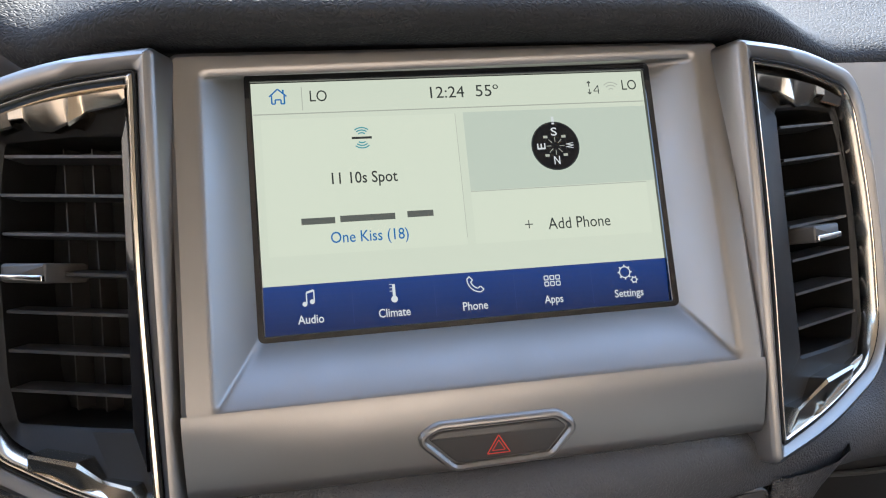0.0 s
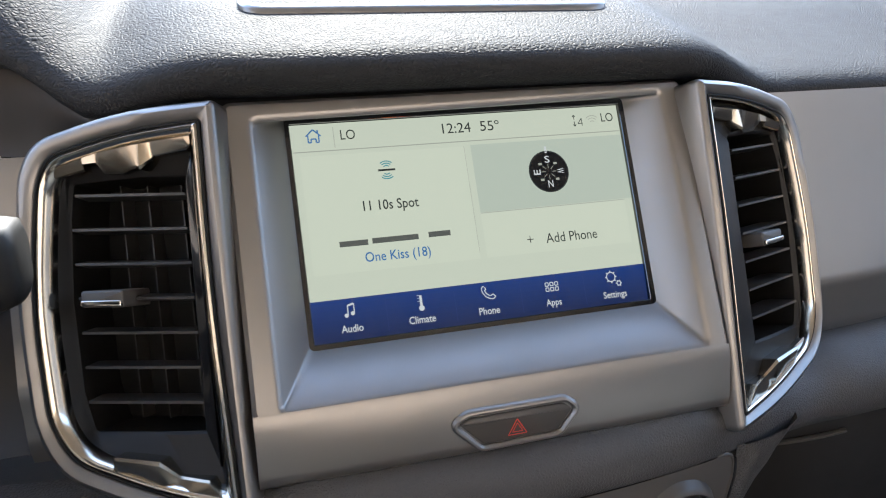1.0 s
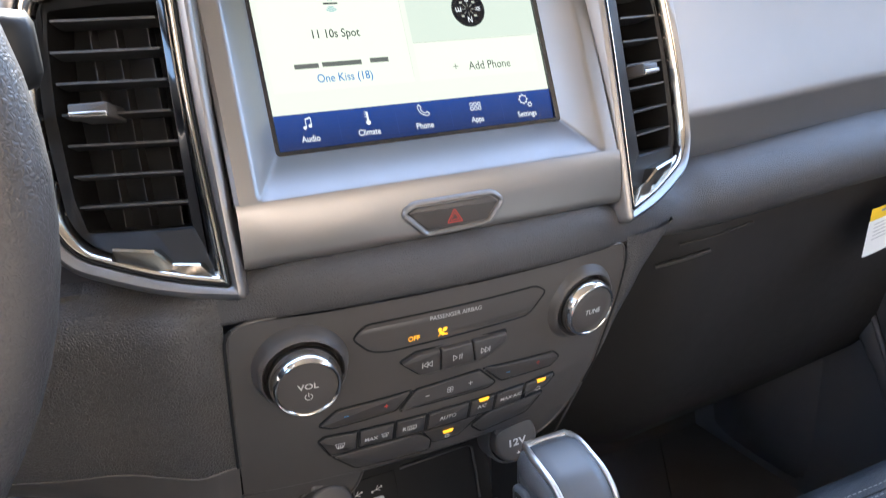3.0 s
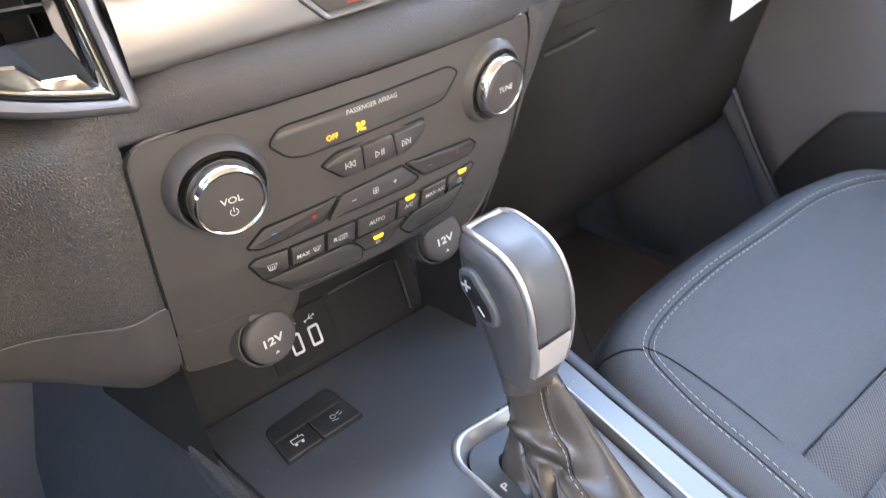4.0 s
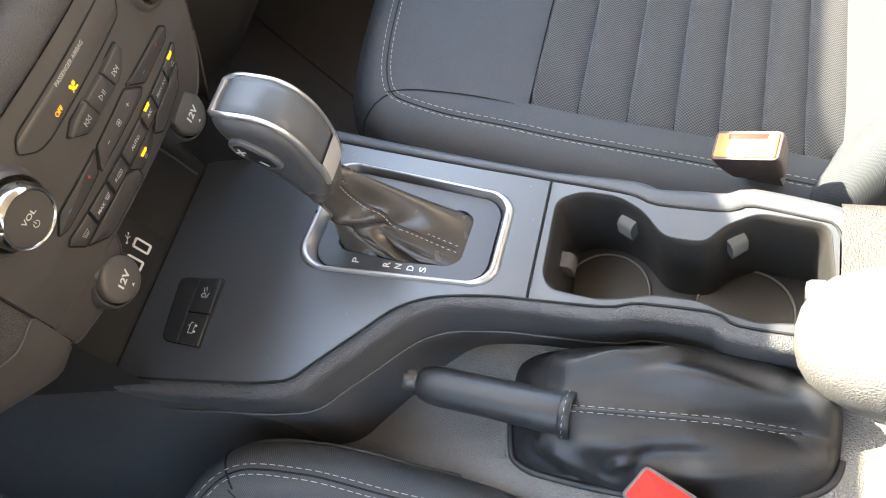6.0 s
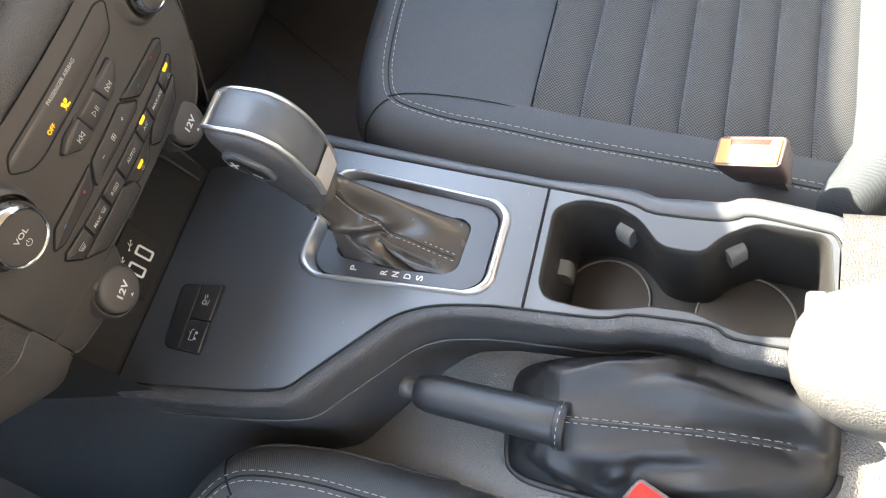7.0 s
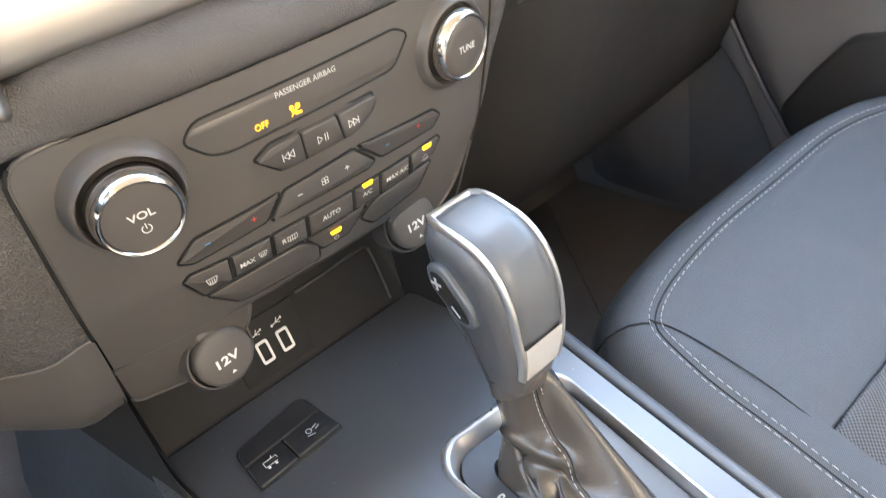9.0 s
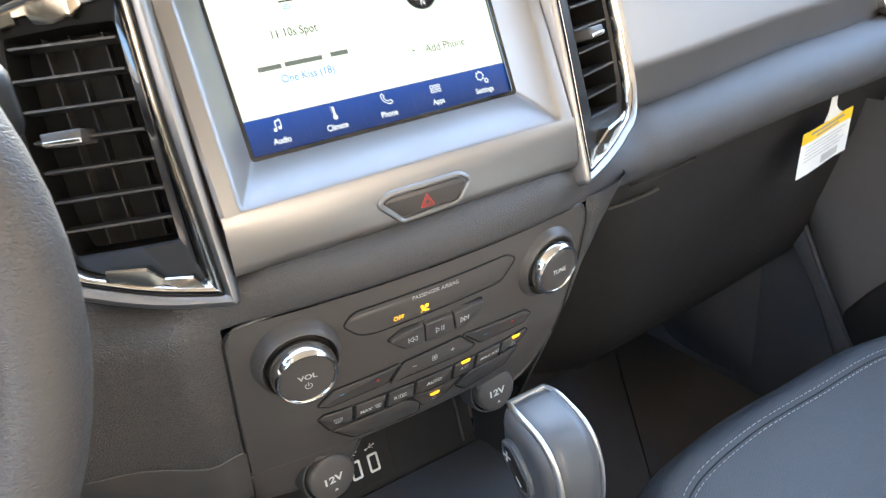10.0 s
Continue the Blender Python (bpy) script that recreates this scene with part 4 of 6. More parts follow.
# ---- control panel under the screen ----
ctl = thing("control_panel", (0, 0.27, 0.52), "charcoal audio and climate control panel with two knobs", "control panel")
outline = rounded([(-0.1320, 0.6365), (0.1235, 0.6365), (0.1260, 0.6250), (0.1190, 0.5300), (0.1020, 0.5020), (0.0560, 0.5060), (0.0300, 0.5130), (-0.0150, 0.5130), (-0.0580, 0.5130), (-0.0700, 0.4950), (-0.0960, 0.4800), (-0.1290, 0.4800), (-0.1325, 0.5600)], [0.014, 0.010, 0.006, 0.01, 0.01, 0.01, 0.006, 0.004, 0.006, 0.01, 0.01, 0.004, 0.02], 6)


def grid_face(poly, at, h, nx=44, nz=28):
    """The polygon as a fine curved sheet with a rim turned back."""
    x0, x1 = min(p[0] for p in poly), max(p[0] for p in poly)
    rows = []
    n = len(poly)
    for j in range(nz + 1):
        z0, z1 = min(p[1] for p in poly), max(p[1] for p in poly)
        z = z0 + (z1 - z0) * (0.002 + 0.996 * j / nz)
        cuts = []
        for i in range(n):
            a, b = poly[i - 1], poly[i]
            if (a[1] - z) * (b[1] - z) < 0:
                cuts.append(a[0] + (b[0] - a[0]) * (z - a[1]) / (b[1] - a[1]))
        lo, hi = min(cuts), max(cuts)
        rows.append([at(lo + (hi - lo) * i / nx, z, h) for i in range(nx + 1)])
    return rows


upper = rounded([(-0.1320, 0.6365), (0.1235, 0.6365), (0.1260, 0.6250), (0.1235, 0.5970), (0.1095, 0.5400), (0.1010, 0.5135), (-0.1310, 0.5135), (-0.1325, 0.5600)], [0.014, 0.010, 0.006, 0.010, 0.010, 0.0005, 0.0005, 0.02], 6)
rows = grid_face(upper, at_panel, 0.0)
front = loft("panel_face", rows, PANEL, ctl, "satin charcoal panel face", closed=False, sharp=80)
def over_top(poly):
    """The outline's run from the lower left over the top to the lower right."""
    two = list(poly) * 2
    start = next(i for i in range(1, len(two)) if two[i].y > 0.516 and two[i - 1].y <= 0.516)
    end = next(i for i in range(start, len(two)) if two[i].y <= 0.516)
    return two[start:end]


tube("panel_rim", [at_panel(p[0], p[1], -0.0004) for p in over_top(upper)], 0.0011, PANEL, ctl, "rounded panel edge", n=6)
edge_run = over_top(inset(upper, -0.0011))
for side_run in ([p for p in edge_run if p.x < 0 and p.y < 0.6345], [p for p in edge_run if p.x > 0 and p.y < 0.6345]):
    tube("panel_joint", [at_panel(p[0], p[1], 0.0006) for p in side_run], 0.0009, GAP, ctl, "dark joint beside the panel", n=6)
# lower corner that carries the power sockets
for wing in ([(0.0340, 0.5150), (0.1015, 0.5150), (0.0965, 0.5040), (0.0830, 0.4910), (0.0620, 0.4870), (0.0420, 0.4960)], [(-0.1318, 0.5150), (-0.0580, 0.5150), (-0.0620, 0.4970), (-0.0750, 0.4800), (-0.1000, 0.4740), (-0.1295, 0.4790)]):
    wing_edge = rounded(wing, 0.006, 5)
    loft("socket_wing", grid_face(wing_edge, at_panel, -0.0003, 16, 12), PANEL, ctl, "panel corner below the buttons", closed=False, sharp=80)
    tube("wing_rim", [at_panel(p[0], p[1], -0.0008) for p in wing_edge if p[1] < 0.5140], 0.0012, PANEL, ctl, "rounded edge of the panel corner", n=6)
loft("under_lip", [[at_panel(x, 0.5137, 0.0) + Vector((0, dy, dz)) for dy, dz in ((0, 0), (0.004, -0.004), (0.012, -0.006), (0.05, -0.002))] for x in np.linspace(-0.128, 0.064, 24)], PANEL, ctl, "rounded lower lip of the panel", closed=False)


def dense(poly, step=0.003):
    """More points along long edges, so that the outline can follow the curved face."""
    out = []
    for a, b in zip(poly, list(poly[1:]) + [poly[0]]):
        a, b = Vector(a), Vector(b)
        n = max(1, int((b - a).length / step))
        out += [a.lerp(b, k / n) for k in range(n)]
    return out


def groove(poly, r=0.0008, h=0.0008, name="button_joint", mat=GAP):
    return tube(name, [at_panel(p[0], p[1], h) for p in dense(poly)], r, mat, ctl, closed=True, n=5)


air = rounded([(-0.0665, 0.6165), (-0.0600, 0.6240), (0.0500, 0.6245), (0.0580, 0.6195), (0.0465, 0.6055), (-0.0470, 0.6040), (-0.0565, 0.6060)], [0.003, 0.005, 0.004, 0.003, 0.005, 0.004, 0.005], 4)
airbag = loft("airbag_display", grid_face(air, at_panel, 0.0003, 30, 6), PANEL, ctl, "smooth airbag warning window", closed=False, sharp=80)
groove(inset(air, -0.0003), 0.0006, 0.0003)
words("lettering", "PASSENGER AIRBAG", -0.0215, 0.0115, 0.6188, 0.6216, at_panel, 0.0007, DIM, airbag, bold=0.01)
words("lettering", "OFF", -0.0345, -0.0275, 0.6077, 0.6109, at_panel, 0.0007, AMBER, airbag, bold=0.0)
flat("airbag_symbol", [disc((-0.0150, 0.6113), 0.0012, 12), line((-0.0150, 0.6100), (-0.0122, 0.6075), 0.0018), line((-0.0122, 0.6078), (-0.0100, 0.6075), 0.0012), disc((-0.0118, 0.6110), 0.0014, 12), line((-0.0158, 0.6070), (-0.0105, 0.6122), 0.0006)], at_panel, 0.0007, AMBER, airbag)

media_well = rounded([(-0.0405, 0.5945), (-0.0300, 0.6000), (0.0318, 0.6000), (0.0315, 0.5915), (0.0170, 0.5822), (-0.0270, 0.5818)], 0.003, 4)
slab("media_well", media_well, at_panel, -0.001, 0.0005, GAP, ctl, "dark recess of the media keys")
media = [([(-0.0385, 0.5942), (-0.0300, 0.5985), (-0.0150, 0.5985), (-0.0142, 0.5838), (-0.0260, 0.5834)], "prev"),
         ([(-0.0143, 0.5985), (0.0058, 0.5985), (0.0085, 0.5838), (-0.0135, 0.5838)], "play"),
         ([(0.0065, 0.5985), (0.0302, 0.5985), (0.0298, 0.5922), (0.0160, 0.5836), (0.0092, 0.5838)], "next")]
for poly_, k_ in media:
    key = slab("media_key", rounded(poly_, 0.0016, 4), at_panel, -0.001, 0.0034, BUTTON, ctl, "black media key", bevel=0.0009)
    cx_ = {"prev": -0.0232, "play": -0.0040, "next": 0.0150}[k_]
    t3 = lambda x, d: [(x - 0.0012 * d, 0.5930), (x - 0.0012 * d, 0.5890), (x + 0.0014 * d, 0.5910)][::(1 if d > 0 else -1)]
    lines_ = lambda t: [line(t[i], t[(i + 1) % 3], 0.0004) for i in range(3)]
    bars_ = [line((cx_ + o, 0.5890), (cx_ + o, 0.5930), 0.0005) for o in ({"prev": (-0.0030,), "play": (0.0016, 0.0030), "next": (0.0030,)}[k_])]
    tris_ = {"prev": lines_(t3(cx_ - 0.0010, -1)) + lines_(t3(cx_ + 0.0018, -1)), "play": lines_(t3(cx_ - 0.0014, 1)), "next": lines_(t3(cx_ - 0.0018, 1)) + lines_(t3(cx_ + 0.0010, 1))}[k_]
    flat("key_symbol", bars_ + tris_, at_panel, 0.0037, PRINT, key)


def key_plate(poly, label, r=0.002, h=0.0013):
    p = rounded(poly, r, 4)
    k = slab("climate_key", dense(inset(p, 0.0007)), at_panel, -0.001, h, BUTTON, ctl, label, bevel=0.0007)
    groove(p, 0.0007, 0.0005)
    return k


temp_l = key_plate([(-0.0875, 0.5605), (-0.0765, 0.5700), (-0.0305, 0.5722), (-0.0410, 0.5598), (-0.0800, 0.5570)], "driver temperature rocker")
fan = key_plate([(-0.0390, 0.5588), (-0.0285, 0.5722), (0.0140, 0.5745), (0.0270, 0.5612), (0.0220, 0.5583)], "fan speed rocker")
temp_r = key_plate([(0.0165, 0.5745), (0.0715, 0.5700), (0.0775, 0.5645), (0.0705, 0.5590), (0.0310, 0.5605)], "passenger temperature rocker")
dash_ = lambda x, z: [line((x - 0.0014, z), (x + 0.0014, z), 0.0005)]
plus_ = lambda x, z: dash_(x, z) + [line((x, z - 0.0014), (x, z + 0.0014), 0.0005)]
flat("minus_mark", dash_(-0.0712, 0.5645), at_panel, 0.0013, BLUEPRINT, temp_l)
flat("plus_mark", plus_(-0.0470, 0.5655), at_panel, 0.0013, REDPRINT, temp_l)
flat("minus_mark", dash_(0.0355, 0.5660), at_panel, 0.0013, BLUEPRINT, temp_r)
flat("plus_mark", plus_(0.0590, 0.5660), at_panel, 0.0013, REDPRINT, temp_r)
flat("fan_mark", dash_(-0.0210, 0.5655) + plus_(0.0080, 0.5665) + sum([ring_marks((-0.0060 + 0.0013 * math.cos(a), 0.5658 + 0.0013 * math.sin(a)), 0.0010, 0.0004, n=10) for a in (0.8, 2.37, 3.94, 5.5)], []), at_panel, 0.0013, PRINT, fan)
row = [(-0.0645, -0.0862), (-0.0415, -0.0635), (-0.0208, -0.0405), (0.0090, -0.0198), (0.0278, 0.0100), (0.0502, 0.0288), (0.0735, 0.0512)]
keys = []
for i_, (b_, a_) in enumerate(row):
    poly_ = [(a_, 0.5512), (b_, 0.5512), (b_, 0.5368), (a_, 0.5368)]
    if i_ == 0:
        poly_ = [(-0.0880, 0.5490), (-0.0840, 0.5520), (b_, 0.5512), (b_, 0.5360), (-0.0805, 0.5348)]
    if i_ == 6:
        poly_ = [(a_, 0.5512), (b_, 0.5525), (0.0755, 0.5500), (0.0700, 0.5425), (a_, 0.5385)]
    keys.append(key_plate(poly_, "climate key", 0.001, 0.0014))
key_plate([(-0.0800, 0.5340), (-0.0260, 0.5362), (-0.0150, 0.5280), (-0.0150, 0.5170), (-0.0640, 0.5180)], "lower climate key", 0.003)
lower_m = key_plate([(-0.0225, 0.5362), (0.0180, 0.5362), (0.0110, 0.5290), (0.0040, 0.5230), (-0.0135, 0.5230)], "climate power key", 0.002)
key_plate([(0.0130, 0.5280), (0.0240, 0.5362), (0.0690, 0.5385), (0.0580, 0.5230), (0.0220, 0.5190)], "lower climate key", 0.003)
# key symbols and lettering
HK = 0.0018
shield = lambda x, z, s: [line((x - 1.5 * s, z + s), (x + 1.5 * s, z + s), 0.0004), line((x - 1.5 * s, z + s), (x - 0.9 * s, z - s), 0.0004), line((x + 1.5 * s, z + s), (x + 0.9 * s, z - s), 0.0004), line((x - 0.9 * s, z - s), (x + 0.9 * s, z - s), 0.0004)] + [line((x + o * s, z - 1.3 * s), (x + o * s, z + 0.5 * s), 0.0004) for o in (-0.6, 0, 0.6)]
flat("key_symbol", shield(-0.0750, 0.5432, 0.0019), at_panel, HK, PRINT, keys[0])
words("lettering", "MAX", -0.0600, -0.0518, 0.5415, 0.5445, at_panel, HK, PRINT, keys[1], bold=0.02)
flat("key_symbol", shield(-0.0475, 0.5435, 0.0015), at_panel, HK, PRINT, keys[1])
words("lettering", "R", -0.0362, -0.0338, 0.5425, 0.5455, at_panel, HK, PRINT, keys[2], bold=0.02)
flat("key_symbol", [line((-0.0330, 0.5455), (-0.0275, 0.5455), 0.0004), line((-0.0330, 0.5425), (-0.0275, 0.5425), 0.0004), line((-0.0330, 0.5455), (-0.0330, 0.5425), 0.0004), line((-0.0275, 0.5455), (-0.0275, 0.5425), 0.0004)] + [line((-0.0316 + 0.0013 * k, 0.5418), (-0.0316 + 0.0013 * k, 0.5450), 0.0004) for k in range(3)], at_panel, HK, PRINT, keys[2])
words("lettering", "AUTO", -0.0118, -0.0002, 0.5430, 0.5462, at_panel, HK, PRINT, keys[3], bold=0.02)
words("lettering", "A/C", 0.0150, 0.0215, 0.5432, 0.5462, at_panel, HK, PRINT, keys[4], bold=0.02)
words("lettering", "MAX A/C", 0.0322, 0.0488, 0.5435, 0.5462, at_panel, HK, PRINT, keys[5], bold=0.02)
flat("key_symbol", ring_marks((0.0622, 0.5438), 0.0017, 0.0004, 200, 480, 14) + [line((0.0595, 0.5425), (0.0652, 0.5425), 0.0004), line((0.0600, 0.5440), (0.0625, 0.5455), 0.0004)], at_panel, HK, PRINT, keys[6])
flat("key_symbol", ring_marks((-0.0040, 0.5262), 0.0014, 0.0004, 120, 420, 14) + [line((-0.0040, 0.5262), (-0.0040, 0.5282), 0.0004)], at_panel, 0.0014, PRINT, lower_m)
for x_, z_, k_ in ((0.0190, 0.5500, 4), (0.0640, 0.5500, 6), (-0.0040, 0.5305, 3)):
    slab("amber_lamp", rounded([(x_ - 0.0038, z_ + 0.0011), (x_ + 0.0038, z_ + 0.0011), (x_ + 0.0030, z_ - 0.0013), (x_ - 0.0030, z_ - 0.0013)], 0.0004, 3), at_panel, 0.0, 0.0018, AMBER, keys[k_] if k_ != 3 else lower_m, "lit amber indicator", bevel=0.0003)


def knob(x, z, text, tall):
    """A rotary knob in a raised collar, with a chrome ring and a printed face."""
    o, n = at_panel(x, z, 0.0), Vector((1.2 * (x - MID), -1, -0.20)).normalized()
    e = Vector((0, 0, 1)) - n * n.z
    e.normalize()
    r = e.cross(n) * -1
    if r.x < 0:
        r = -r

    def at(u, v, h):
        return o + r * u + e * v + n * h
    k = thing("rotary_knob", o, f"black rotary knob with chrome ring marked {text}", "knob", "control knobs")
    ring = lambda rad, h: [at(p.x, p.y, h * tall) for p in disc((0, 0), rad * 0.88, 48)]
    loft("collar", [ring(0.0305, -0.001), ring(0.0296, 0.0012), ring(0.0280, 0.0050), ring(0.0267, 0.0082), ring(0.0254, 0.0090), ring(0.0245, 0.0080), ring(0.0240, -0.002)], PANEL, k, "raised charcoal collar", sharp=60)
    body = loft("knob_body", [ring(0.0225, -0.003), ring(0.0222, 0.010), ring(0.0212, 0.0165), ring(0.0204, 0.0175)], BUTTON, k, "black knob body", sharp=60)
    loft("chrome_ring", [ring(0.0224, 0.0085), ring(0.0225, 0.0105), ring(0.0216, 0.0165), ring(0.0206, 0.0196), ring(0.0196, 0.0207), ring(0.0188, 0.0205), ring(0.0183, 0.0192)], CHROME, k, "bright chrome ring", sharp=60)
    loft("knob_face", [ring(0.0183, 0.0190), ring(0.0180, 0.0197), ring(0.0120, 0.0201), ring(0.004, 0.0202)], PANEL, k, "charcoal knob face", sharp=60, cap1=True)
    if text == "VOL":
        words("lettering", text, -0.0056, 0.0056, 0.0002, 0.0040, at, 0.0202 * tall + 0.0005, PRINT, k, bold=0.02)
        flat("power_mark", ring_marks((0, -0.0048), 0.0020, 0.0005, 120, 420, 14) + [line((0, -0.0048), (0, -0.0020), 0.0005)], at, 0.0202 * tall + 0.0005, PRINT, k)
    else:
        words("lettering", text, -0.0062, 0.0062, -0.0018, 0.0018, at, 0.0202 * tall + 0.0005, PRINT, k, bold=0.02)
    return k


knob(-0.0950, 0.6050, "VOL", 1.0)
knob(0.0885, 0.6030, "TUNE", 0.62)


def socket(o, n, label):
    s = thing("power_socket", o, label, "power socket", "power sockets")
    n = Vector(n).normalized()
    e = (Vector((0, 0, 1)) - n * n.z).normalized()
    r = n.cross(e) * -1
    r = r if r.x > 0 else -r
    at = lambda u, v, h: Vector(o) + r * u + e * v + n * h
    ring = lambda rad, h: [at(p.x, p.y, h) for p in disc((0, 0), rad, 40)]
    loft("socket_collar", [ring(0.0208, -0.012), ring(0.0206, 0.0), ring(0.0198, 0.0022), ring(0.0186, 0.0022), ring(0.0178, -0.006)], DARK, s, "charcoal socket collar", sharp=60)
    cap = loft("socket_cap", [ring(0.0166, -0.006), ring(0.0170, 0.0052), ring(0.0164, 0.0075), ring(0.0144, 0.0084), ring(0.006, 0.0088)], PANEL, s, "round charcoal cap", sharp=60, cap1=True)
    words("lettering", "12V", -0.0070, 0.0070, -0.0032, 0.0022, at, 0.0092, PRINT, cap, bold=0.03)
    flat("arrow_mark", [[(-0.0016, -0.0098), (0.0016, -0.0098), (0, -0.0078)]], at, 0.0092, PRINT, cap)
    slab("finger_tab", rounded([(-0.010, 0.0150), (0.010, 0.0150), (0.008, 0.0215), (-0.008, 0.0215)], 0.003, 4), at, 0.001, 0.0065, PANEL, cap, "finger tab of the cap", bevel=0.002)


socket((-0.0825, 0.2950, 0.4880), (0.10, -1, 0.10), "charcoal power socket cap with white lettering in the cubby")
socket((0.0535, 0.2935, 0.4975), (0.05, -1, 0.10), "charcoal power socket cap behind the gear lever")

# ---- centre console ----
con = thing("centre_console", (0.03, 0.1, 0.2), "black plastic centre console with tray and cup holders", "console")
LEFT_LINE = [(-0.133, 0.470), (-0.132, 0.400), (-0.131, 0.345), (-0.130, 0.309), (-0.121, 0.239), (-0.1135, 0.203), (-0.108, 0.190), (-0.096, 0.179), (-0.068, 0.153), (-0.044, 0.130), (-0.033, 0.112), (-0.0265, 0.092), (-0.0215, 0.060), (-0.020, 0.035), (-0.0185, -0.020), (-0.0150, -0.035), (-0.0128, -0.046), (-0.0130, -0.090), (-0.0165, -0.100), (-0.0205, -0.108), (-0.0220, -0.145), (-0.020, -0.172)]
RIGHT_LINE = [(0.104, 0.345), (0.1025, 0.290), (0.100, 0.231), (0.094, 0.166), (0.087, 0.095), (0.082, 0.038), (0.0750, -0.020), (0.0705, -0.036), (0.0665, -0.047), (0.0650, -0.090), (0.0680, -0.103), (0.0705, -0.112), (0.0640, -0.150), (0.0590, -0.164), (0.035, -0.170)]


def strip(pts, step=0.004):
    return [Vector((p.x, p.y)) for p in smooth_line([(x, y, 0) for x, y in pts], step)]


left_l, right_l = strip(LEFT_LINE), strip(RIGHT_LINE)


def x_on(lst, y):
    ys, xs_ = [p.y for p in lst][::-1], [p.x for p in lst][::-1]
    return lerp(y, ys, xs_)


# tray plate: from the stack to the joint before the cup holders, with an opening for the lever
JOINT = 0.034
RING = rounded([(-0.0085, 0.2200), (0.0740, 0.2130), (0.0800, 0.2020), (0.0650, 0.0680), (0.0540, 0.0575), (-0.0060, 0.0590), (-0.0160, 0.0720), (-0.0205, 0.2060)], [0.010, 0.010, 0.008, 0.012, 0.008, 0.012, 0.012, 0.010], 5)
plate_edge = [Vector((x_on(left_l, y), y)) for y in np.linspace(0.338, JOINT + 0.0006, 50)] + [Vector((x_on(right_l, y), y)) for y in np.linspace(JOINT + 0.0006, 0.338, 50)]


def holed_plate(name, outer, hole, at, h, mat, parent, label, down=0.004):
    """A sheet with one opening; its rim turns down."""
    bm = bmesh.new()
    def ring_(poly, hh):
        return [bm.verts.new(at(p[0], p[1], hh)) for p in poly]
    o, i = ring_(outer, h), ring_(hole, h)
    edges = [bm.edges.new((r_[k - 1], r_[k])) for r_ in (o, i) for k in range(len(r_))]
    bmesh.ops.triangle_fill(bm, use_beauty=True, edges=edges)
    for r_, poly in ((o, outer), (i, hole)):
        low = ring_(poly, h - down)
        for k in range(len(r_)):
            bm.faces.new((r_[k - 1], r_[k], low[k], low[k - 1]))
    verts = [v.co.copy() for v in bm.verts]
    bm.verts.index_update()
    faces = [tuple(v.index for v in f.verts) for f in bm.faces]
    bm.free()
    return mesh_ob(name, verts, faces, mat, parent, label, sharp=40)


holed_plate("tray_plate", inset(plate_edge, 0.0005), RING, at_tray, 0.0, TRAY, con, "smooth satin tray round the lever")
slab("tray_floor_below", inset(plate_edge, 0.001), at_tray, -0.012, -0.0075, GAP, con, "dark gap under the tray", bevel=0.0005)

# back of the cubby under the controls
loft("cubby_back", [[Vector((x, 0.340 + 0.030 * t, 0.408 + 0.115 * t)) for t in (0, 0.1, 0.5, 1.0)] for x in np.linspace(-0.128, 0.064, 14)], CUBBY, con, "black back of the open cubby", closed=False)
loft("cubby_side", [[Vector((0.064 + dx, y, z)) for dx, y in ((0, 0.342), (0.005, 0.330), (0.008, 0.310), (0.012, 0.290))] for z in (0.405, 0.44, 0.47, 0.49)], CUBBY, con, "black side of the open cubby", closed=False)


def at_back(x, z, h):
    t = (z - 0.408) / 0.115
    return Vector((x, 0.340 + 0.030 * t - h, z))


usb = slab("usb_plate", rounded([(-0.066, 0.4165), (-0.014, 0.4165), (-0.014, 0.4560), (-0.066, 0.4560)], 0.001, 3), at_back, -0.001, 0.0012, CUBBY, con, "black plate with two charging ports")
for x_ in (-0.0455, -0.0300):
    po = rounded(box(x_, 0.4330, 0.0090, 0.0155), 0.002, 4)
    mesh_ob("usb_port", *frame_data(po, inset(po, 0.0017), at_back, 0.0010, 0.0020, 0.0002), PRINT, usb, "pale outline of a charging port")
    flat("usb_mark", [line((x_ - 0.004, 0.4455), (x_ + 0.003, 0.4475), 0.0006), line((x_ - 0.001, 0.4464), (x_ + 0.001, 0.4492), 0.0005), line((x_ - 0.001, 0.4464), (x_ + 0.0022, 0.4452), 0.0005), disc((x_ - 0.004, 0.4455), 0.0010, 8), disc((x_ + 0.0035, 0.4477), 0.0008, 8)], at_back, 0.0016, PRINT, usb)

border = [at_back(x, z, 0.001) for x, z in ((-0.010, 0.4560), (0.030, 0.4575), (0.048, 0.4580), (0.0515, 0.4550), (0.0520, 0.4400), (0.0520, 0.4150))]
tube("cubby_border", border, 0.0011, DARK, con, "fine raised border in the cubby", n=6)

# two switches in the tray
def small_on(cx):
    """The tray with marks drawn in to two thirds round a switch's middle."""
    return lambda x, y, h: at_tray(cx + (x - cx) * 0.80, 0.2840 + (y - 0.2840) * 0.85, h)


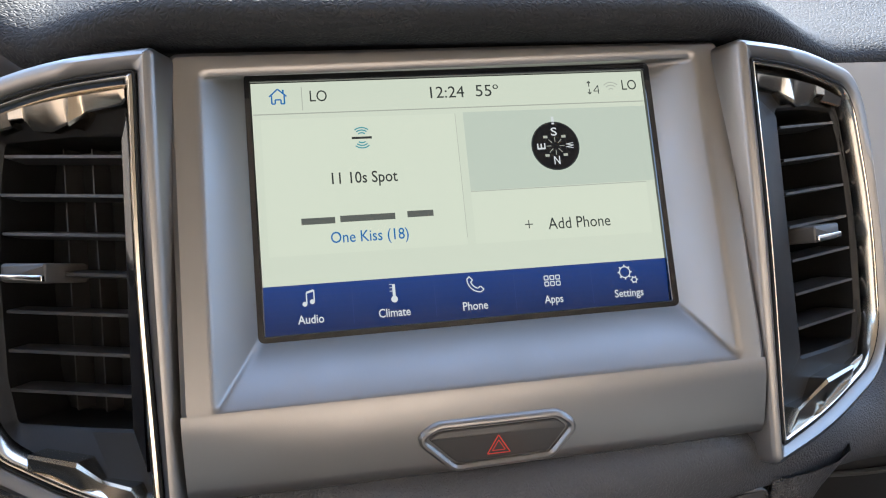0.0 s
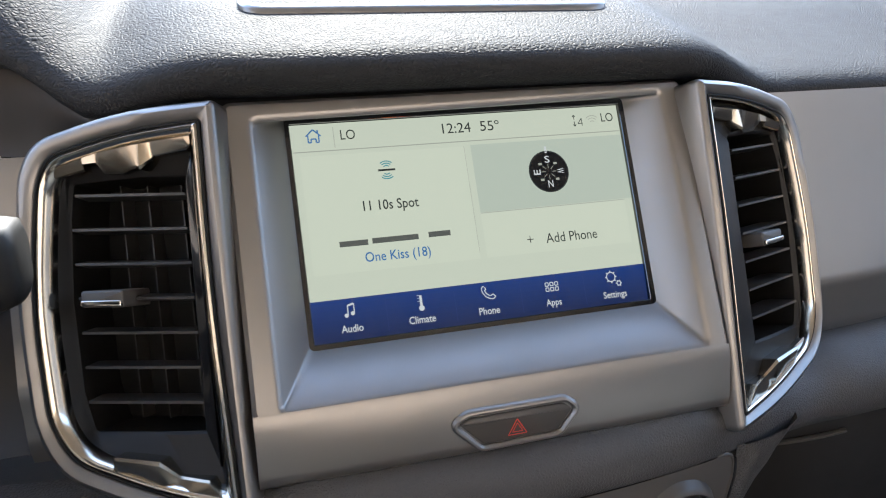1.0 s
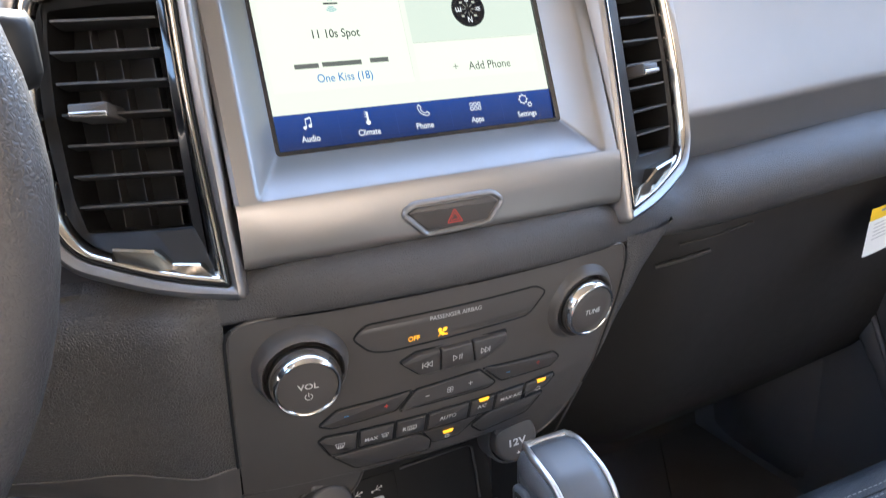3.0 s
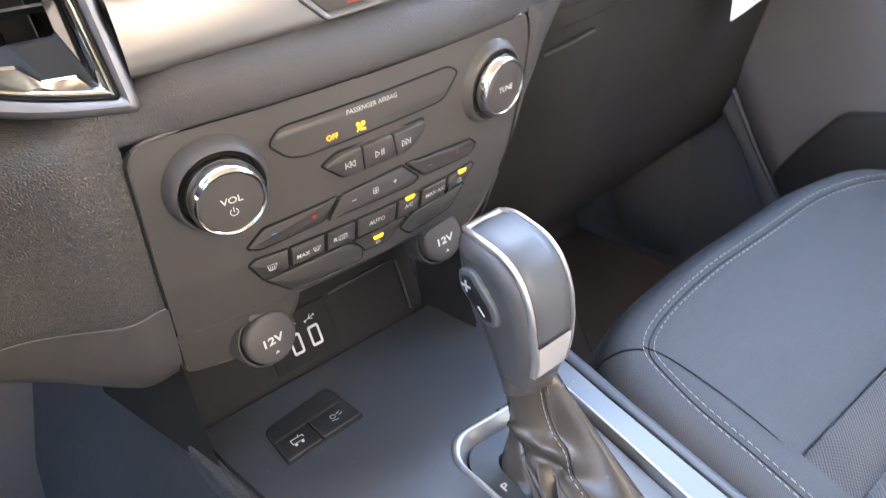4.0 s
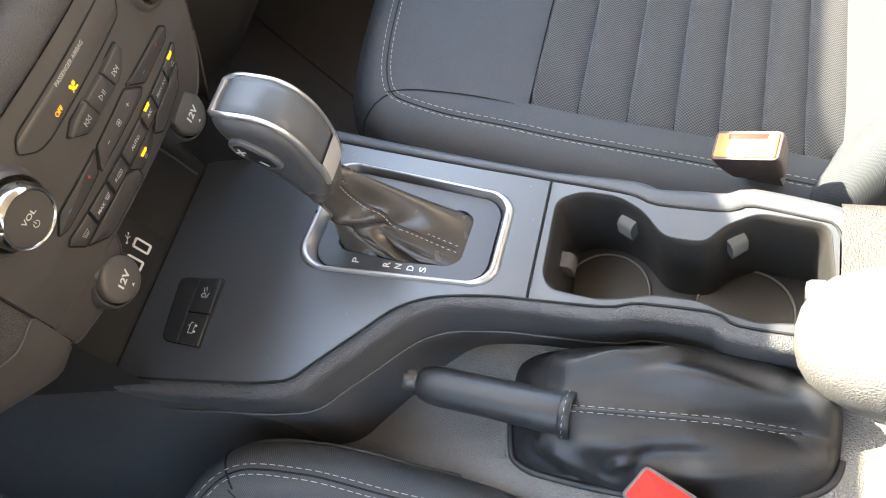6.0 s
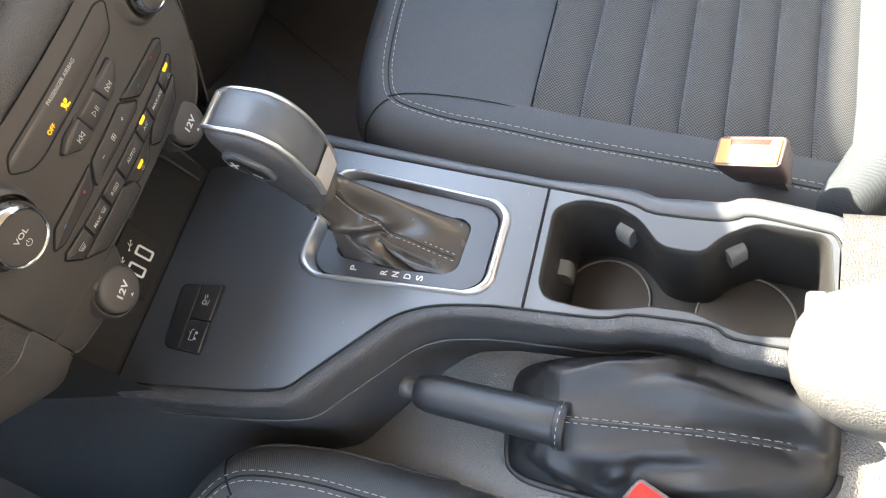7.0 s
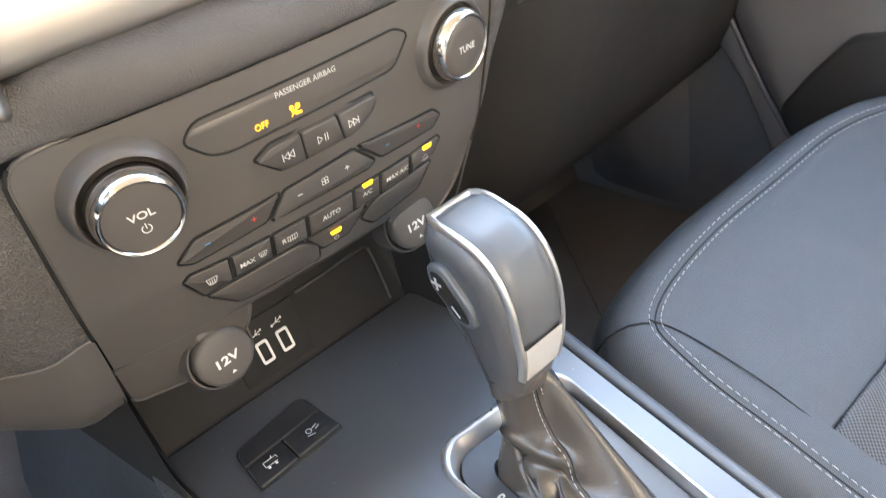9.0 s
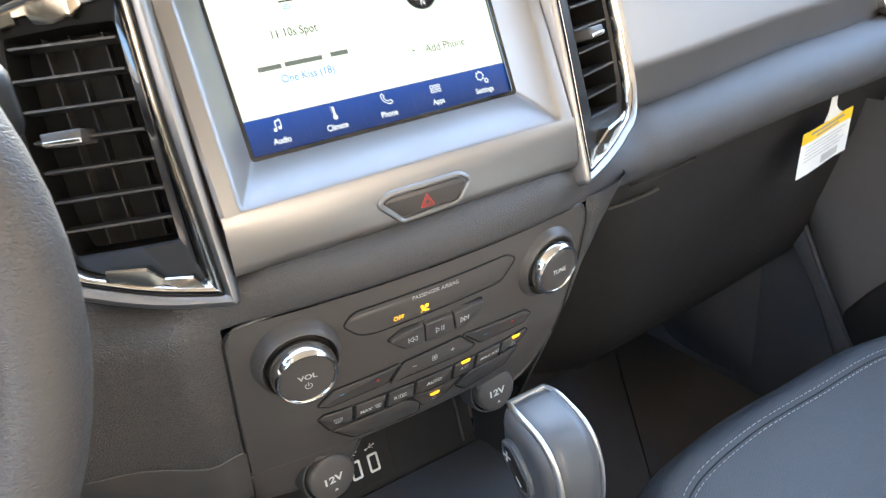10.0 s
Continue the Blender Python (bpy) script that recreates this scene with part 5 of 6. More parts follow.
sw_poly = rounded([(-0.0445, 0.3150), (-0.0405, 0.2745), (-0.1000, 0.2715), (-0.0985, 0.3085)], [0.007, 0.001, 0.001, 0.007], 5)
switches = thing("switch_bank", (-0.07, 0.29, 0.405), "black two-button switch bank set into the console tray", "switch")
slab("switch_base", sw_poly, at_tray, -0.002, 0.0005, GAP, switches, "black well of the switches")
slab("switch_blank", rounded([(-0.0455, 0.3135), (-0.0435, 0.2960), (-0.0985, 0.2925), (-0.0970, 0.3075)], [0.006, 0.0005, 0.0005, 0.006], 4), at_tray, 0.0, 0.0016, SWITCH, switches, "sloping upper half of the switches", bevel=0.0006)
for poly_, nm_ in (([(-0.0430, 0.2952), (-0.0412, 0.2752), (-0.0718, 0.2738), (-0.0722, 0.2934)], 0), ([(-0.0730, 0.2933), (-0.0726, 0.2737), (-0.0993, 0.2722), (-0.0985, 0.2918)], 1)):
    sw = slab("switch_key", rounded(inset(poly_, 0.0005), 0.0012, 3), at_tray, 0.0, 0.0022, SWITCH, switches, "black push switch", bevel=0.0005)
    cx_ = -0.0560 if nm_ == 0 else -0.0850
    if nm_ == 0:
        flat("switch_symbol", ring_marks((cx_ - 0.002, 0.2855), 0.0022, 0.0006, n=12) + [line((cx_ - 0.005, 0.2820), (cx_ + 0.001, 0.2805), 0.0006), line((cx_ + 0.001, 0.2860), (cx_ + 0.006, 0.2875), 0.0006), line((cx_ + 0.003, 0.2840), (cx_ + 0.007, 0.2852), 0.0006)], small_on(cx_), 0.0023, PRINT, sw)
    else:
        flat("switch_symbol", [line((cx_ - 0.006, 0.2815), (cx_ + 0.004, 0.2815), 0.0006), line((cx_ - 0.006, 0.2865), (cx_ + 0.005, 0.2865), 0.0006), line((cx_ - 0.006, 0.2815), (cx_ - 0.006, 0.2865), 0.0006), line((cx_ + 0.005, 0.2840), (cx_ + 0.005, 0.2865), 0.0006), disc((cx_ - 0.004, 0.2800), 0.0012, 10), disc((cx_ + 0.002, 0.2800), 0.0012, 10), line((cx_ + 0.001, 0.2865), (cx_ + 0.002, 0.2890), 0.0006)], small_on(cx_), 0.0023, PRINT, sw)

# grained rims on both sides, and the console walls down to the floor
def rim_loops(edge, side, width):
    loops = []
    n = len(edge)
    for i, p in enumerate(edge):
        a, b = edge[max(0, i - 1)], edge[min(n - 1, i + 1)]
        d = (b - a).normalized()
        out = Vector((d.y, -d.x)) * side
        w = width(p.y)
        prof = [(0.0004, -0.006), (0.0006, -0.0006), (0.0020, 0.0006), (w * 0.5, 0.0010), (w * 0.82, 0.0), (w * 0.95, -0.0022), (w, -0.0060), (w + 0.0002, -0.016), (w - 0.001, -0.03), (w - 0.001, -0.036), (w - 0.002, -0.07), (w - 0.002, -0.13), (w, -0.33)]
        loops.append([at_tray(p.x + out.x * s, p.y + out.y * s, h) for s, h in prof])
    return loops


loft("left_rim", rim_loops(left_l, 1, lambda y: lerp(y, [-0.17, 0.0, 0.09, 0.14, 0.2, 0.34], [0.013, 0.011, 0.009, 0.013, 0.0125, 0.010])), RIM_GRAIN, con, "grained rim and wall facing the driver", closed=False, sharp=70)
loft("right_rim", rim_loops(right_l[:-4], -1, lambda y: lerp(y, [-0.17, -0.07, 0.04, 0.24], [0.016, 0.017, 0.0085, 0.0125])), RIM, con, "satin rim and wall facing the passenger", closed=False, sharp=70)
for edge_, s_ in ((left_l, 1), (right_l, -1)):
    tube("trim_joint", [at_tray(p.x, p.y, -0.0001) for p in edge_], 0.0011, GAP, con, "dark trim joint", n=6)
# the console's side spreads into the driver's footwell ahead of the tray
def wing(y, k):
    dx, z = ((0.0, 0.402), (0.004, 0.385), (0.016, 0.350), (0.058, 0.300), (0.092, 0.200), (0.115, 0.062))[k]
    return Vector((x_on(left_l, y) - 0.0085 - dx * smoothstep(0.20, 0.44, y), y, z - 0.02 * smoothstep(0.36, 0.60, y)))


loft("footwell_side", [[wing(y, k) for k in range(6)] for y in np.linspace(0.215, 0.720, 26)], DARK, con, "dark trim that spreads into the footwell", closed=False, sharp=80)
seam_line = [loop[9] + Vector((0, 0, -0.002)) for loop in rim_loops(left_l, 1, lambda y: 0.0135)]
tube("wall_seam", seam_line[8:], 0.0007, PANEL, con, "fine moulding line along the wall", n=5)
tube("tray_joint", [at_tray(x, JOINT, -0.0003) for x in np.linspace(x_on(left_l, JOINT), x_on(right_l, JOINT), 12)], 0.0008, GAP, con, "dark joint across the console", n=6)

# cup holders
CUPS = [(0.0640, 0.0262), (0.0725, 0.0080), (0.0700, -0.0180), (0.0600, -0.0360), (0.0400, -0.0530), (0.0380, -0.0680), (0.0380, -0.0830), (0.0520, -0.0940), (0.0640, -0.1150), (0.0590, -0.1590), (0.0110, -0.1630), (-0.0120, -0.1560), (-0.0160, -0.1180), (-0.0110, -0.0970), (-0.0050, -0.0830), (-0.0040, -0.0530), (-0.0090, -0.0350), (-0.0125, -0.0150), (-0.0085, 0.0190), (0.0020, 0.0255)]
cup_poly = rounded(CUPS, 0.008, 5)
cup_edge = [Vector((x_on(left_l, y), y)) for y in np.linspace(JOINT - 0.0006, -0.1665, 60)] + [Vector((x_on(right_l, y), y)) for y in np.linspace(-0.1665, JOINT - 0.0006, 60)]
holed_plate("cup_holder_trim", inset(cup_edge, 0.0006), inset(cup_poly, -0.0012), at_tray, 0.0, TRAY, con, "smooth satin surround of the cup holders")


def cup_wall(k):
    t = [0, 0.002, 0.006, 0.02, 0.050, 0.081][k]
    d = [-0.0016, -0.0002, 0.0008, 0.0016, 0.0024, 0.0034][k]
    return [at_tray(p.x, p.y, 0.0004 - t) for p in inset(cup_poly, d)]


loft("cup_wall", [cup_wall(k) for k in range(6)], CUP, con, "black walls of the cup holders", sharp=38)
well = inset(cup_poly, 0.0034)
mesh_ob("cup_floor", [at_tray(p.x, p.y, -0.081) for p in well], [tuple(range(len(well)))], CUP, con, "flat floor of the cup holders", smooth=False)
for c_, r_ in (((0.0280, -0.0050), 0.0345), ((0.0245, -0.1100), 0.0355)):
    tube("cup_ring", [at_tray(p.x, p.y, -0.0795) for p in disc(c_, r_, 48)], 0.0010, RING_RUBBER, con, "pale raised ring on the cup floor", closed=True, n=6)
    slab("cup_mat", disc(c_, r_ - 0.001, 48), at_tray, -0.083, -0.0800, CUP_FLOOR_MAT, con, "brown-grey round mat in the cup holder")
for x_, y_, ax_, ay_, dz_ in ((0.0655, -0.0260, -0.8, 0.5, 0.004), (0.0310, 0.0240, 0.0, -1.0, -0.010), (0.0560, -0.0990, -0.7, -0.6, 0.007), (0.0230, -0.1575, 0.0, 1.0, 0.0)):
    d_ = Vector((ax_, ay_, 0)).normalized()
    s_ = Vector((-d_.y, d_.x, 0))
    z_ = lerp(y_, TRAY_Y, TRAY_Z) - 0.028 + dz_
    o_ = Vector((x_, y_, z_))
    prof = [(-0.004, 0.006), (0.006, 0.005), (0.009, 0.001), (0.009, -0.012), (0.007, -0.013), (-0.004, -0.010)]
    loft("cup_clip", [[o_ + d_ * a + s_ * w + Vector((0, 0, b)) for a, b in prof] for w in (-0.0065, -0.0056, 0.0056, 0.0065)], PALE_RUBBER, con, "pale grey sprung cup grip", cap0=True, cap1=True, sharp=50)
# the console goes on behind the holders
loft("console_rear", [[at_tray(x, y, h) for x, h in ((-0.046, -0.14), (-0.045, -0.03), (-0.042, -0.004), (-0.036, 0.001), (0.0, 0.002), (0.04, 0.002), (0.072, 0.001), (0.080, -0.004), (0.084, -0.03), (0.086, -0.14))] for y in (-0.1668, -0.172, -0.20, -0.26, -0.34, -0.45)], SKIN, con, "grained rear part of the console", closed=False, sharp=70)

# ---- gear lever ----
lever = thing("gear_lever", (0.024, 0.14, 0.39), "automatic gear lever with silver-edged grip and leather gaiter", "gear lever")
ring_out = RING
def shrink(dx, dy):
    """The ring's outline drawn in by dx at its sides and dy at its ends."""
    c = sum(RING, Vector((0, 0))) / len(RING)
    return [Vector((c.x + (p.x - c.x) * (1 - dx / 0.046), c.y + (p.y - c.y) * (1 - dy / 0.078))) for p in RING]


loops = [[at_tray(p[0], p[1], h) for p in poly] for poly, h in ((ring_out, -0.006), (inset(ring_out, -0.0006), 0.0006), (inset(ring_out, 0.0006), 0.0024), (shrink(0.0014, 0.0018), 0.0033), (shrink(0.0023, 0.0046), 0.0031), (shrink(0.0027, 0.0054), 0.0024), (shrink(0.0042, 0.0088), -0.0048), (shrink(0.0044, 0.0092), -0.0082))]
loft("lever_ring", loops, RING_SILVER, lever, "satin silver ring round the lever", sharp=50)
boot_base = rounded([(0.0080, 0.1930), (0.0400, 0.1780), (0.0480, 0.0970), (0.0420, 0.0890), (0.0060, 0.0915), (0.0000, 0.1000), (-0.0016, 0.1380), (0.0022, 0.1870)], [0.008, 0.008, 0.004, 0.004, 0.004, 0.004, 0.01, 0.006], 5)
floor_plate = holed_plate("lever_plate", shrink(0.0056, 0.0103), inset(boot_base, -0.001), at_tray, -0.0044, SELECTOR, lever, "satin plate with gear letters")
slab("plate_well", shrink(0.0036, 0.0076), at_tray, -0.012, -0.0074, GAP, lever, "dark slot round the gaiter")
for ch_, x_, y_ in (("P", -0.0060, 0.1735), ("R", -0.0062, 0.1475), ("N", -0.0064, 0.1378), ("D", -0.0066, 0.1278), ("S", -0.0066, 0.1178)):
    words("gear_letter", ch_, x_ - 0.0022, x_ + 0.0022, y_ - 0.0028, y_ + 0.0028, at_tray, -0.0041, PRINT, floor_plate, bold=0.02)

# gaiter: folds gathered from the collar down to the slot
KX = 0.0285
def collar_pt(k, n):
    a = 2 * math.pi * k / n
    return Vector((KX + 0.0165 * math.cos(a), 0.1825 + 0.0135 * math.sin(a), 0.4530 - 0.020 * math.sin(a) * 0.25))


base_pts = boot_base
nb = len(base_pts)
cen = Vector((sum(p.x for p in base_pts) / nb, sum(p.y for p in base_pts) / nb))
NB = 180
def base_at(a):
    best = None
    for i in range(nb):
        p, q = base_pts[i - 1] - cen, base_pts[i] - cen
        d = Vector((math.cos(a), math.sin(a)))
        den = d.x * (q - p).y - d.y * (q - p).x
        if abs(den) < 1e-12:
            continue
        t = (p.x * (q - p).y - p.y * (q - p).x) / den
        s = (p.x * d.y - p.y * d.x) / den
        if t > 0 and -1e-6 <= s <= 1 + 1e-6:
            best = max(best or 0, t)
    r = best or 0.03
    return at_tray(cen.x + math.cos(a) * r, cen.y + math.sin(a) * r, -0.006)


loops = []
for j in range(41):
    t = j / 40
    loop = []
    for k in range(NB):
        a = 2 * math.pi * k / NB
        c, b = collar_pt(k, NB), base_at(a)
        # a sleeve that falls straight on the driver's side and flares out just above the slot
        left = smoothstep(-0.25, 0.75, -math.cos(a - 0.35))
        p = c.lerp(b, t ** (1.12 + 1.7 * left))
        p.z = c.z + (b.z - c.z) * t ** (1.12 - 0.22 * left)
        axis = Vector((KX, 0.1810, 0.4530)).lerp(Vector((cen.x, cen.y, p.z)), t)
        inward = (Vector((axis.x, axis.y, p.z)) - p)
        sag = 0.10 * math.sin(math.pi * t) * (0.4 + 0.6 * max(0, math.sin(a + 0.6)))
        p = p + inward * sag
        fold = 0.10 * math.sin(3 * a - 5.0 * t + 1.1)
        # a slack roll round the sleeve, then creases running down to the slot
        fold += 0.75 * left * math.exp(-((t - 0.50 - 0.07 * math.sin(a * 1.5)) / 0.075) ** 2) - 0.7 * left * math.exp(-((t - 0.64 - 0.07 * math.sin(a * 1.5)) / 0.06) ** 2)
        low = smoothstep(0.60, 0.80, t)
        for a0, lean, wide, deep in ((2.18, -0.7, 0.17, 1.35), (2.98, 1.2, 0.12, 1.15), (3.72, -1.0, 0.15, 1.35), (4.15, 0.6, 0.09, 0.5)):
            q = (a - a0 - lean * (t - 0.85)) / wide
            fold += deep * low * (0.35 * math.exp(-(abs(q) - 1.7) ** 2 * 1.5) - 1.0 * math.exp(-abs(q) ** 1.4))
        w = smoothstep(0.25, 0.50, t) * (1 - smoothstep(0.955, 1.0, t)) * (0.08 + 0.92 * left)
        p = p - inward.normalized() * fold * 0.0062 * w
        p.z += 0.0030 * w * fold
        loop.append(p)
    loops.append(loop)
loft("gaiter", loops, BOOT, lever, "soft black leather gaiter with folds", sharp=80)
seam = [loops[j][int(round(NB * 0.735)) % NB] for j in range(1, 40)]
seam_n = Vector((-0.1, -0.8, 0.6)).normalized()
for off_ in (-0.0028, 0.0028):
    stitches("gaiter_stitching", [p + Vector((off_, 0, 0)) + seam_n * 0.0006 for p in seam], 0.0020, 0.0008, 0.00026, lever, "pale twin stitching", lift=seam_n * 0.0003)
tube("gaiter_seam", [p + seam_n * 0.0001 for p in seam], 0.0004, GAP, lever, "seam of the gaiter", n=5)

# grip: a side profile given width, with rounded shoulders
PROFILE = [(0.1700, 0.4520), (0.1650, 0.4680), (0.1608, 0.4850), (0.1598, 0.5040), (0.1612, 0.5200), (0.1670, 0.5345), (0.1770, 0.5435), (0.1905, 0.5478), (0.2030, 0.5500), (0.2115, 0.5488), (0.2170, 0.5430), (0.2190, 0.5320), (0.2165, 0.5180), (0.2105, 0.5020), (0.2035, 0.4860), (0.1980, 0.4690), (0.1950, 0.4520)]
def slim(y, z):
    """Width of the grip: narrowing to the neck and rounded off at the front."""
    return lerp(z, [0.45, 0.475, 0.50, 0.56], [0.72, 0.82, 0.95, 1.0]) * math.sqrt(1 - 0.70 * max(0.0, min(1.0, (y - 0.197) / 0.0225)) ** 2)


prof_s = [Vector((p.x, p.y)) for p in smooth_line([(y, z, 0) for y, z in PROFILE], 0.003)]
loops = []
for x_, d_ in ((-0.0235, 0.0110), (-0.0228, 0.0070), (-0.0210, 0.0038), (-0.0180, 0.0014), (-0.0140, 0.0002), (0.0, -0.0004), (0.0140, 0.0002), (0.0180, 0.0014), (0.0210, 0.0038), (0.0228, 0.0070), (0.0235, 0.0110)):
    ring_ = inset(prof_s, d_)
    # the grip narrows to the neck
    loops.append([Vector((KX + x_ * slim(p.x, p.y), p.x, p.y)) for p in ring_])
grip = loft("grip", loops, GRIP, lever, "black leather grip", cap0=True, cap1=True, sharp=70)


def prof_near(y, z):
    return min(range(len(prof_s)), key=lambda k: (prof_s[k] - Vector((y, z))).length)


i_low, i_back, i_front, i_win = prof_near(0.1650, 0.4680), prof_near(0.1602, 0.4960), prof_near(0.2130, 0.5482), prof_near(0.2025, 0.5499)
out_n = []
for k in range(len(prof_s)):
    d = (prof_s[min(k + 1, len(prof_s) - 1)] - prof_s[max(0, k - 1)]).normalized()
    out_n.append(Vector((-d.y, d.x)))
if sum(out_n[k].y for k in range(i_back, i_front)) < 0:
    out_n = [-v for v in out_n]
path = lambda x, lift, a, b: [Vector((KX + x * slim(prof_s[k].x, prof_s[k].y), prof_s[k].x + out_n[k].x * lift, prof_s[k].y + out_n[k].y * lift)) for k in range(a, b + 1)]
loft("grip_panel", [path(x, l, i_back, i_win) for x, l in ((-0.0150, 0.0), (-0.0144, 0.0010), (-0.008, 0.0016), (0.0, 0.0018), (0.008, 0.0016), (0.0144, 0.0010), (0.0150, 0.0))], GRIP_TOP, lever, "smooth satin panel on the grip", closed=False, sharp=70)
for s_ in (-1, 1):
    loft("grip_edge", [path(s_ * x, l, i_low, i_front) for x, l in ((0.0146, -0.0004), (0.0150, 0.0015), (0.0157, 0.0020), (0.0170, 0.0018), (0.0178, 0.0009), (0.0182, -0.0005), (0.0183, -0.0025))], GRIP_EDGE, lever, "satin silver edge of the grip", closed=False, sharp=45)
across = lambda w, y, z, n=9: [Vector((KX + x * slim(y, z), y, z)) for x in np.linspace(-w, w, n)]
loft("grip_edge", [across(w, y, z) for w, y, z in ((0.0155, 0.2098, 0.5494), (0.0168, 0.2106, 0.5506), (0.0176, 0.2122, 0.5508), (0.0182, 0.2142, 0.5497), (0.0184, 0.2160, 0.5466), (0.0182, 0.2172, 0.5425))], GRIP_EDGE, lever, "silver front edge of the grip", closed=False, sharp=45)
loft("grip_window", [across(0.0155, y, z) for y, z in ((0.2010, 0.5497), (0.2030, 0.5492), (0.2060, 0.5488), (0.2085, 0.5489), (0.2102, 0.5499))], BROWNED_CHROME, lever, "bright inset at the front of the grip", closed=False)
i_c0, i_c1 = prof_near(0.1648, 0.4690), prof_near(0.1606, 0.4910)
loft("grip_clasp", [path(x, l, i_c0, i_c1) for x, l in ((-0.0148, 0.0), (-0.0140, 0.0019), (0.0140, 0.0019), (0.0148, 0.0))], PLATE, lever, "bright clasp at the back of the grip", closed=False, sharp=30)
collar = [[Vector((KX + (0.0165 + g) * math.cos(a), 0.1825 + (0.0140 + g) * math.sin(a), z - 0.005 * math.sin(a))) for a in [2 * math.pi * k / 36 for k in range(36)]] for z, g in ((0.4460, 0.0), (0.4470, 0.0012), (0.4560, 0.0014), (0.4580, 0.0004))]
loft("grip_collar", collar, PANEL, lever, "black collar under the grip", sharp=50)


def at_left(y, z, h):
    return Vector((KX - 0.0228 - h, y, z))


btn_o = rounded([(0.2075, 0.5310), (0.1945, 0.5330), (0.1785, 0.5150), (0.1775, 0.5020), (0.1905, 0.5000), (0.2075, 0.5180)], 0.005, 5)
rocker = slab("shift_rocker", btn_o, at_left, -0.004, 0.0024, GRIP_TOP, lever, "grey plus and minus shift rocker", bevel=0.0018)
slab("rocker_pad", inset(btn_o, 0.0034), at_left, 0.0, 0.0031, HOUSING, rocker, "raised rocker pad", bevel=0.001)
flat("rocker_mark", [line((0.2034, 0.5225), (0.1958, 0.5225), 0.0018), line((0.1996, 0.5263), (0.1996, 0.5187), 0.0018), line((0.1912, 0.5125), (0.1862, 0.5075), 0.0018)], at_left, 0.0035, PRINT, rocker)

# ---- tunnel beside the console and the handbrake ----
def tunnel(i, j):
    y = -0.45 + 0.76 * i / 30
    x = -0.16 + 0.145 * j / 10
    z = lerp(y, [-0.45, -0.1, 0.08, 0.2, 0.32, 0.5], [0.300, 0.303, 0.295, 0.265, 0.20, 0.14])
    return Vector((x, y, z - 0.03 * smoothstep(-0.135, -0.16, x) + 0.012 * smoothstep(-0.05, -0.02, x)))


tagged(loft("tunnel_cover", [[tunnel(i, j) for j in range(11)] for i in range(31)], TUNNEL, closed=False, sharp=80), "black grained tunnel cover beside the console", "trim", kind="structure")
block("tunnel_wall", -0.162, -0.150, -0.45, 0.30, 0.05, 0.262, CARPET, "dark carpeted side of the tunnel", "trim")

brake = thing("handbrake", (-0.085, 0.0, 0.30), "black handbrake lever with stitched leather gaiter, lowered", "handbrake")
A, B = Vector((-0.0830, 0.1130, 0.3460)), Vector((-0.0890, 0.0020, 0.3420))
dirn = (A - B).normalized()
def brake_ring(t, rx, rz, n=28):
    c = B.lerp(A, t)
    s = dirn.cross(Vector((0, 0, 1))).normalized()
    u = s.cross(dirn)
    return [c + s * rx * math.cos(2 * math.pi * k / n) + u * rz * math.sin(2 * math.pi * k / n) for k in range(n)]


loft("brake_grip", [brake_ring(t, r, r * 0.95) for t, r in ((-0.02, 0.0155), (0.0, 0.0158), (0.3, 0.0152), (0.6, 0.0148), (0.80, 0.0150), (0.90, 0.0146), (0.96, 0.0130), (0.99, 0.0108), (1.0, 0.0085))], BRAKE_GRIP, brake, "smooth black grip", cap0=True, cap1=True, sharp=60)
loft("release_button", [brake_ring(t, r, r) for t, r in ((0.98, 0.0070), (1.03, 0.0070), (1.035, 0.0078), (1.09, 0.0078), (1.105, 0.0070), (1.112, 0.0045))], BUTTON, brake, "black release button", cap1=True, sharp=60)
loft("brake_cuff", [brake_ring(t, r, r) for t, r in ((-0.075, 0.0168), (-0.07, 0.0174), (-0.01, 0.0176), (0.0, 0.0170))], BRAKE_HIDE, brake, "stitched leather cuff", sharp=60)
cuff_pts = brake_ring(-0.035, 0.0178, 0.0178, 40)
stitches("cuff_stitching", cuff_pts[2:20], 0.0024, 0.0016, 0.00026, brake, "pale cuff stitching")
# gaiter: a low dome behind the grip
NBK = 170
base_b = [Vector((-0.108, 0.046, 0)), Vector((-0.060, 0.050, 0)), Vector((-0.040, 0.020, 0)), Vector((-0.030, -0.040, 0)), Vector((-0.030, -0.110, 0)), Vector((-0.042, -0.165, 0)), Vector((-0.068, -0.176, 0)), Vector((-0.100, -0.168, 0)), Vector((-0.122, -0.120, 0)), Vector((-0.128, -0.050, 0)), Vector((-0.127, 0.010, 0)), Vector((-0.122, 0.036, 0))]
base_line = smooth_line(base_b, 0.003, closed=True)
base_line = [base_line[int(k * len(base_line) / NBK)] for k in range(NBK)]
mid_b = Vector((-0.083, -0.055, 0))
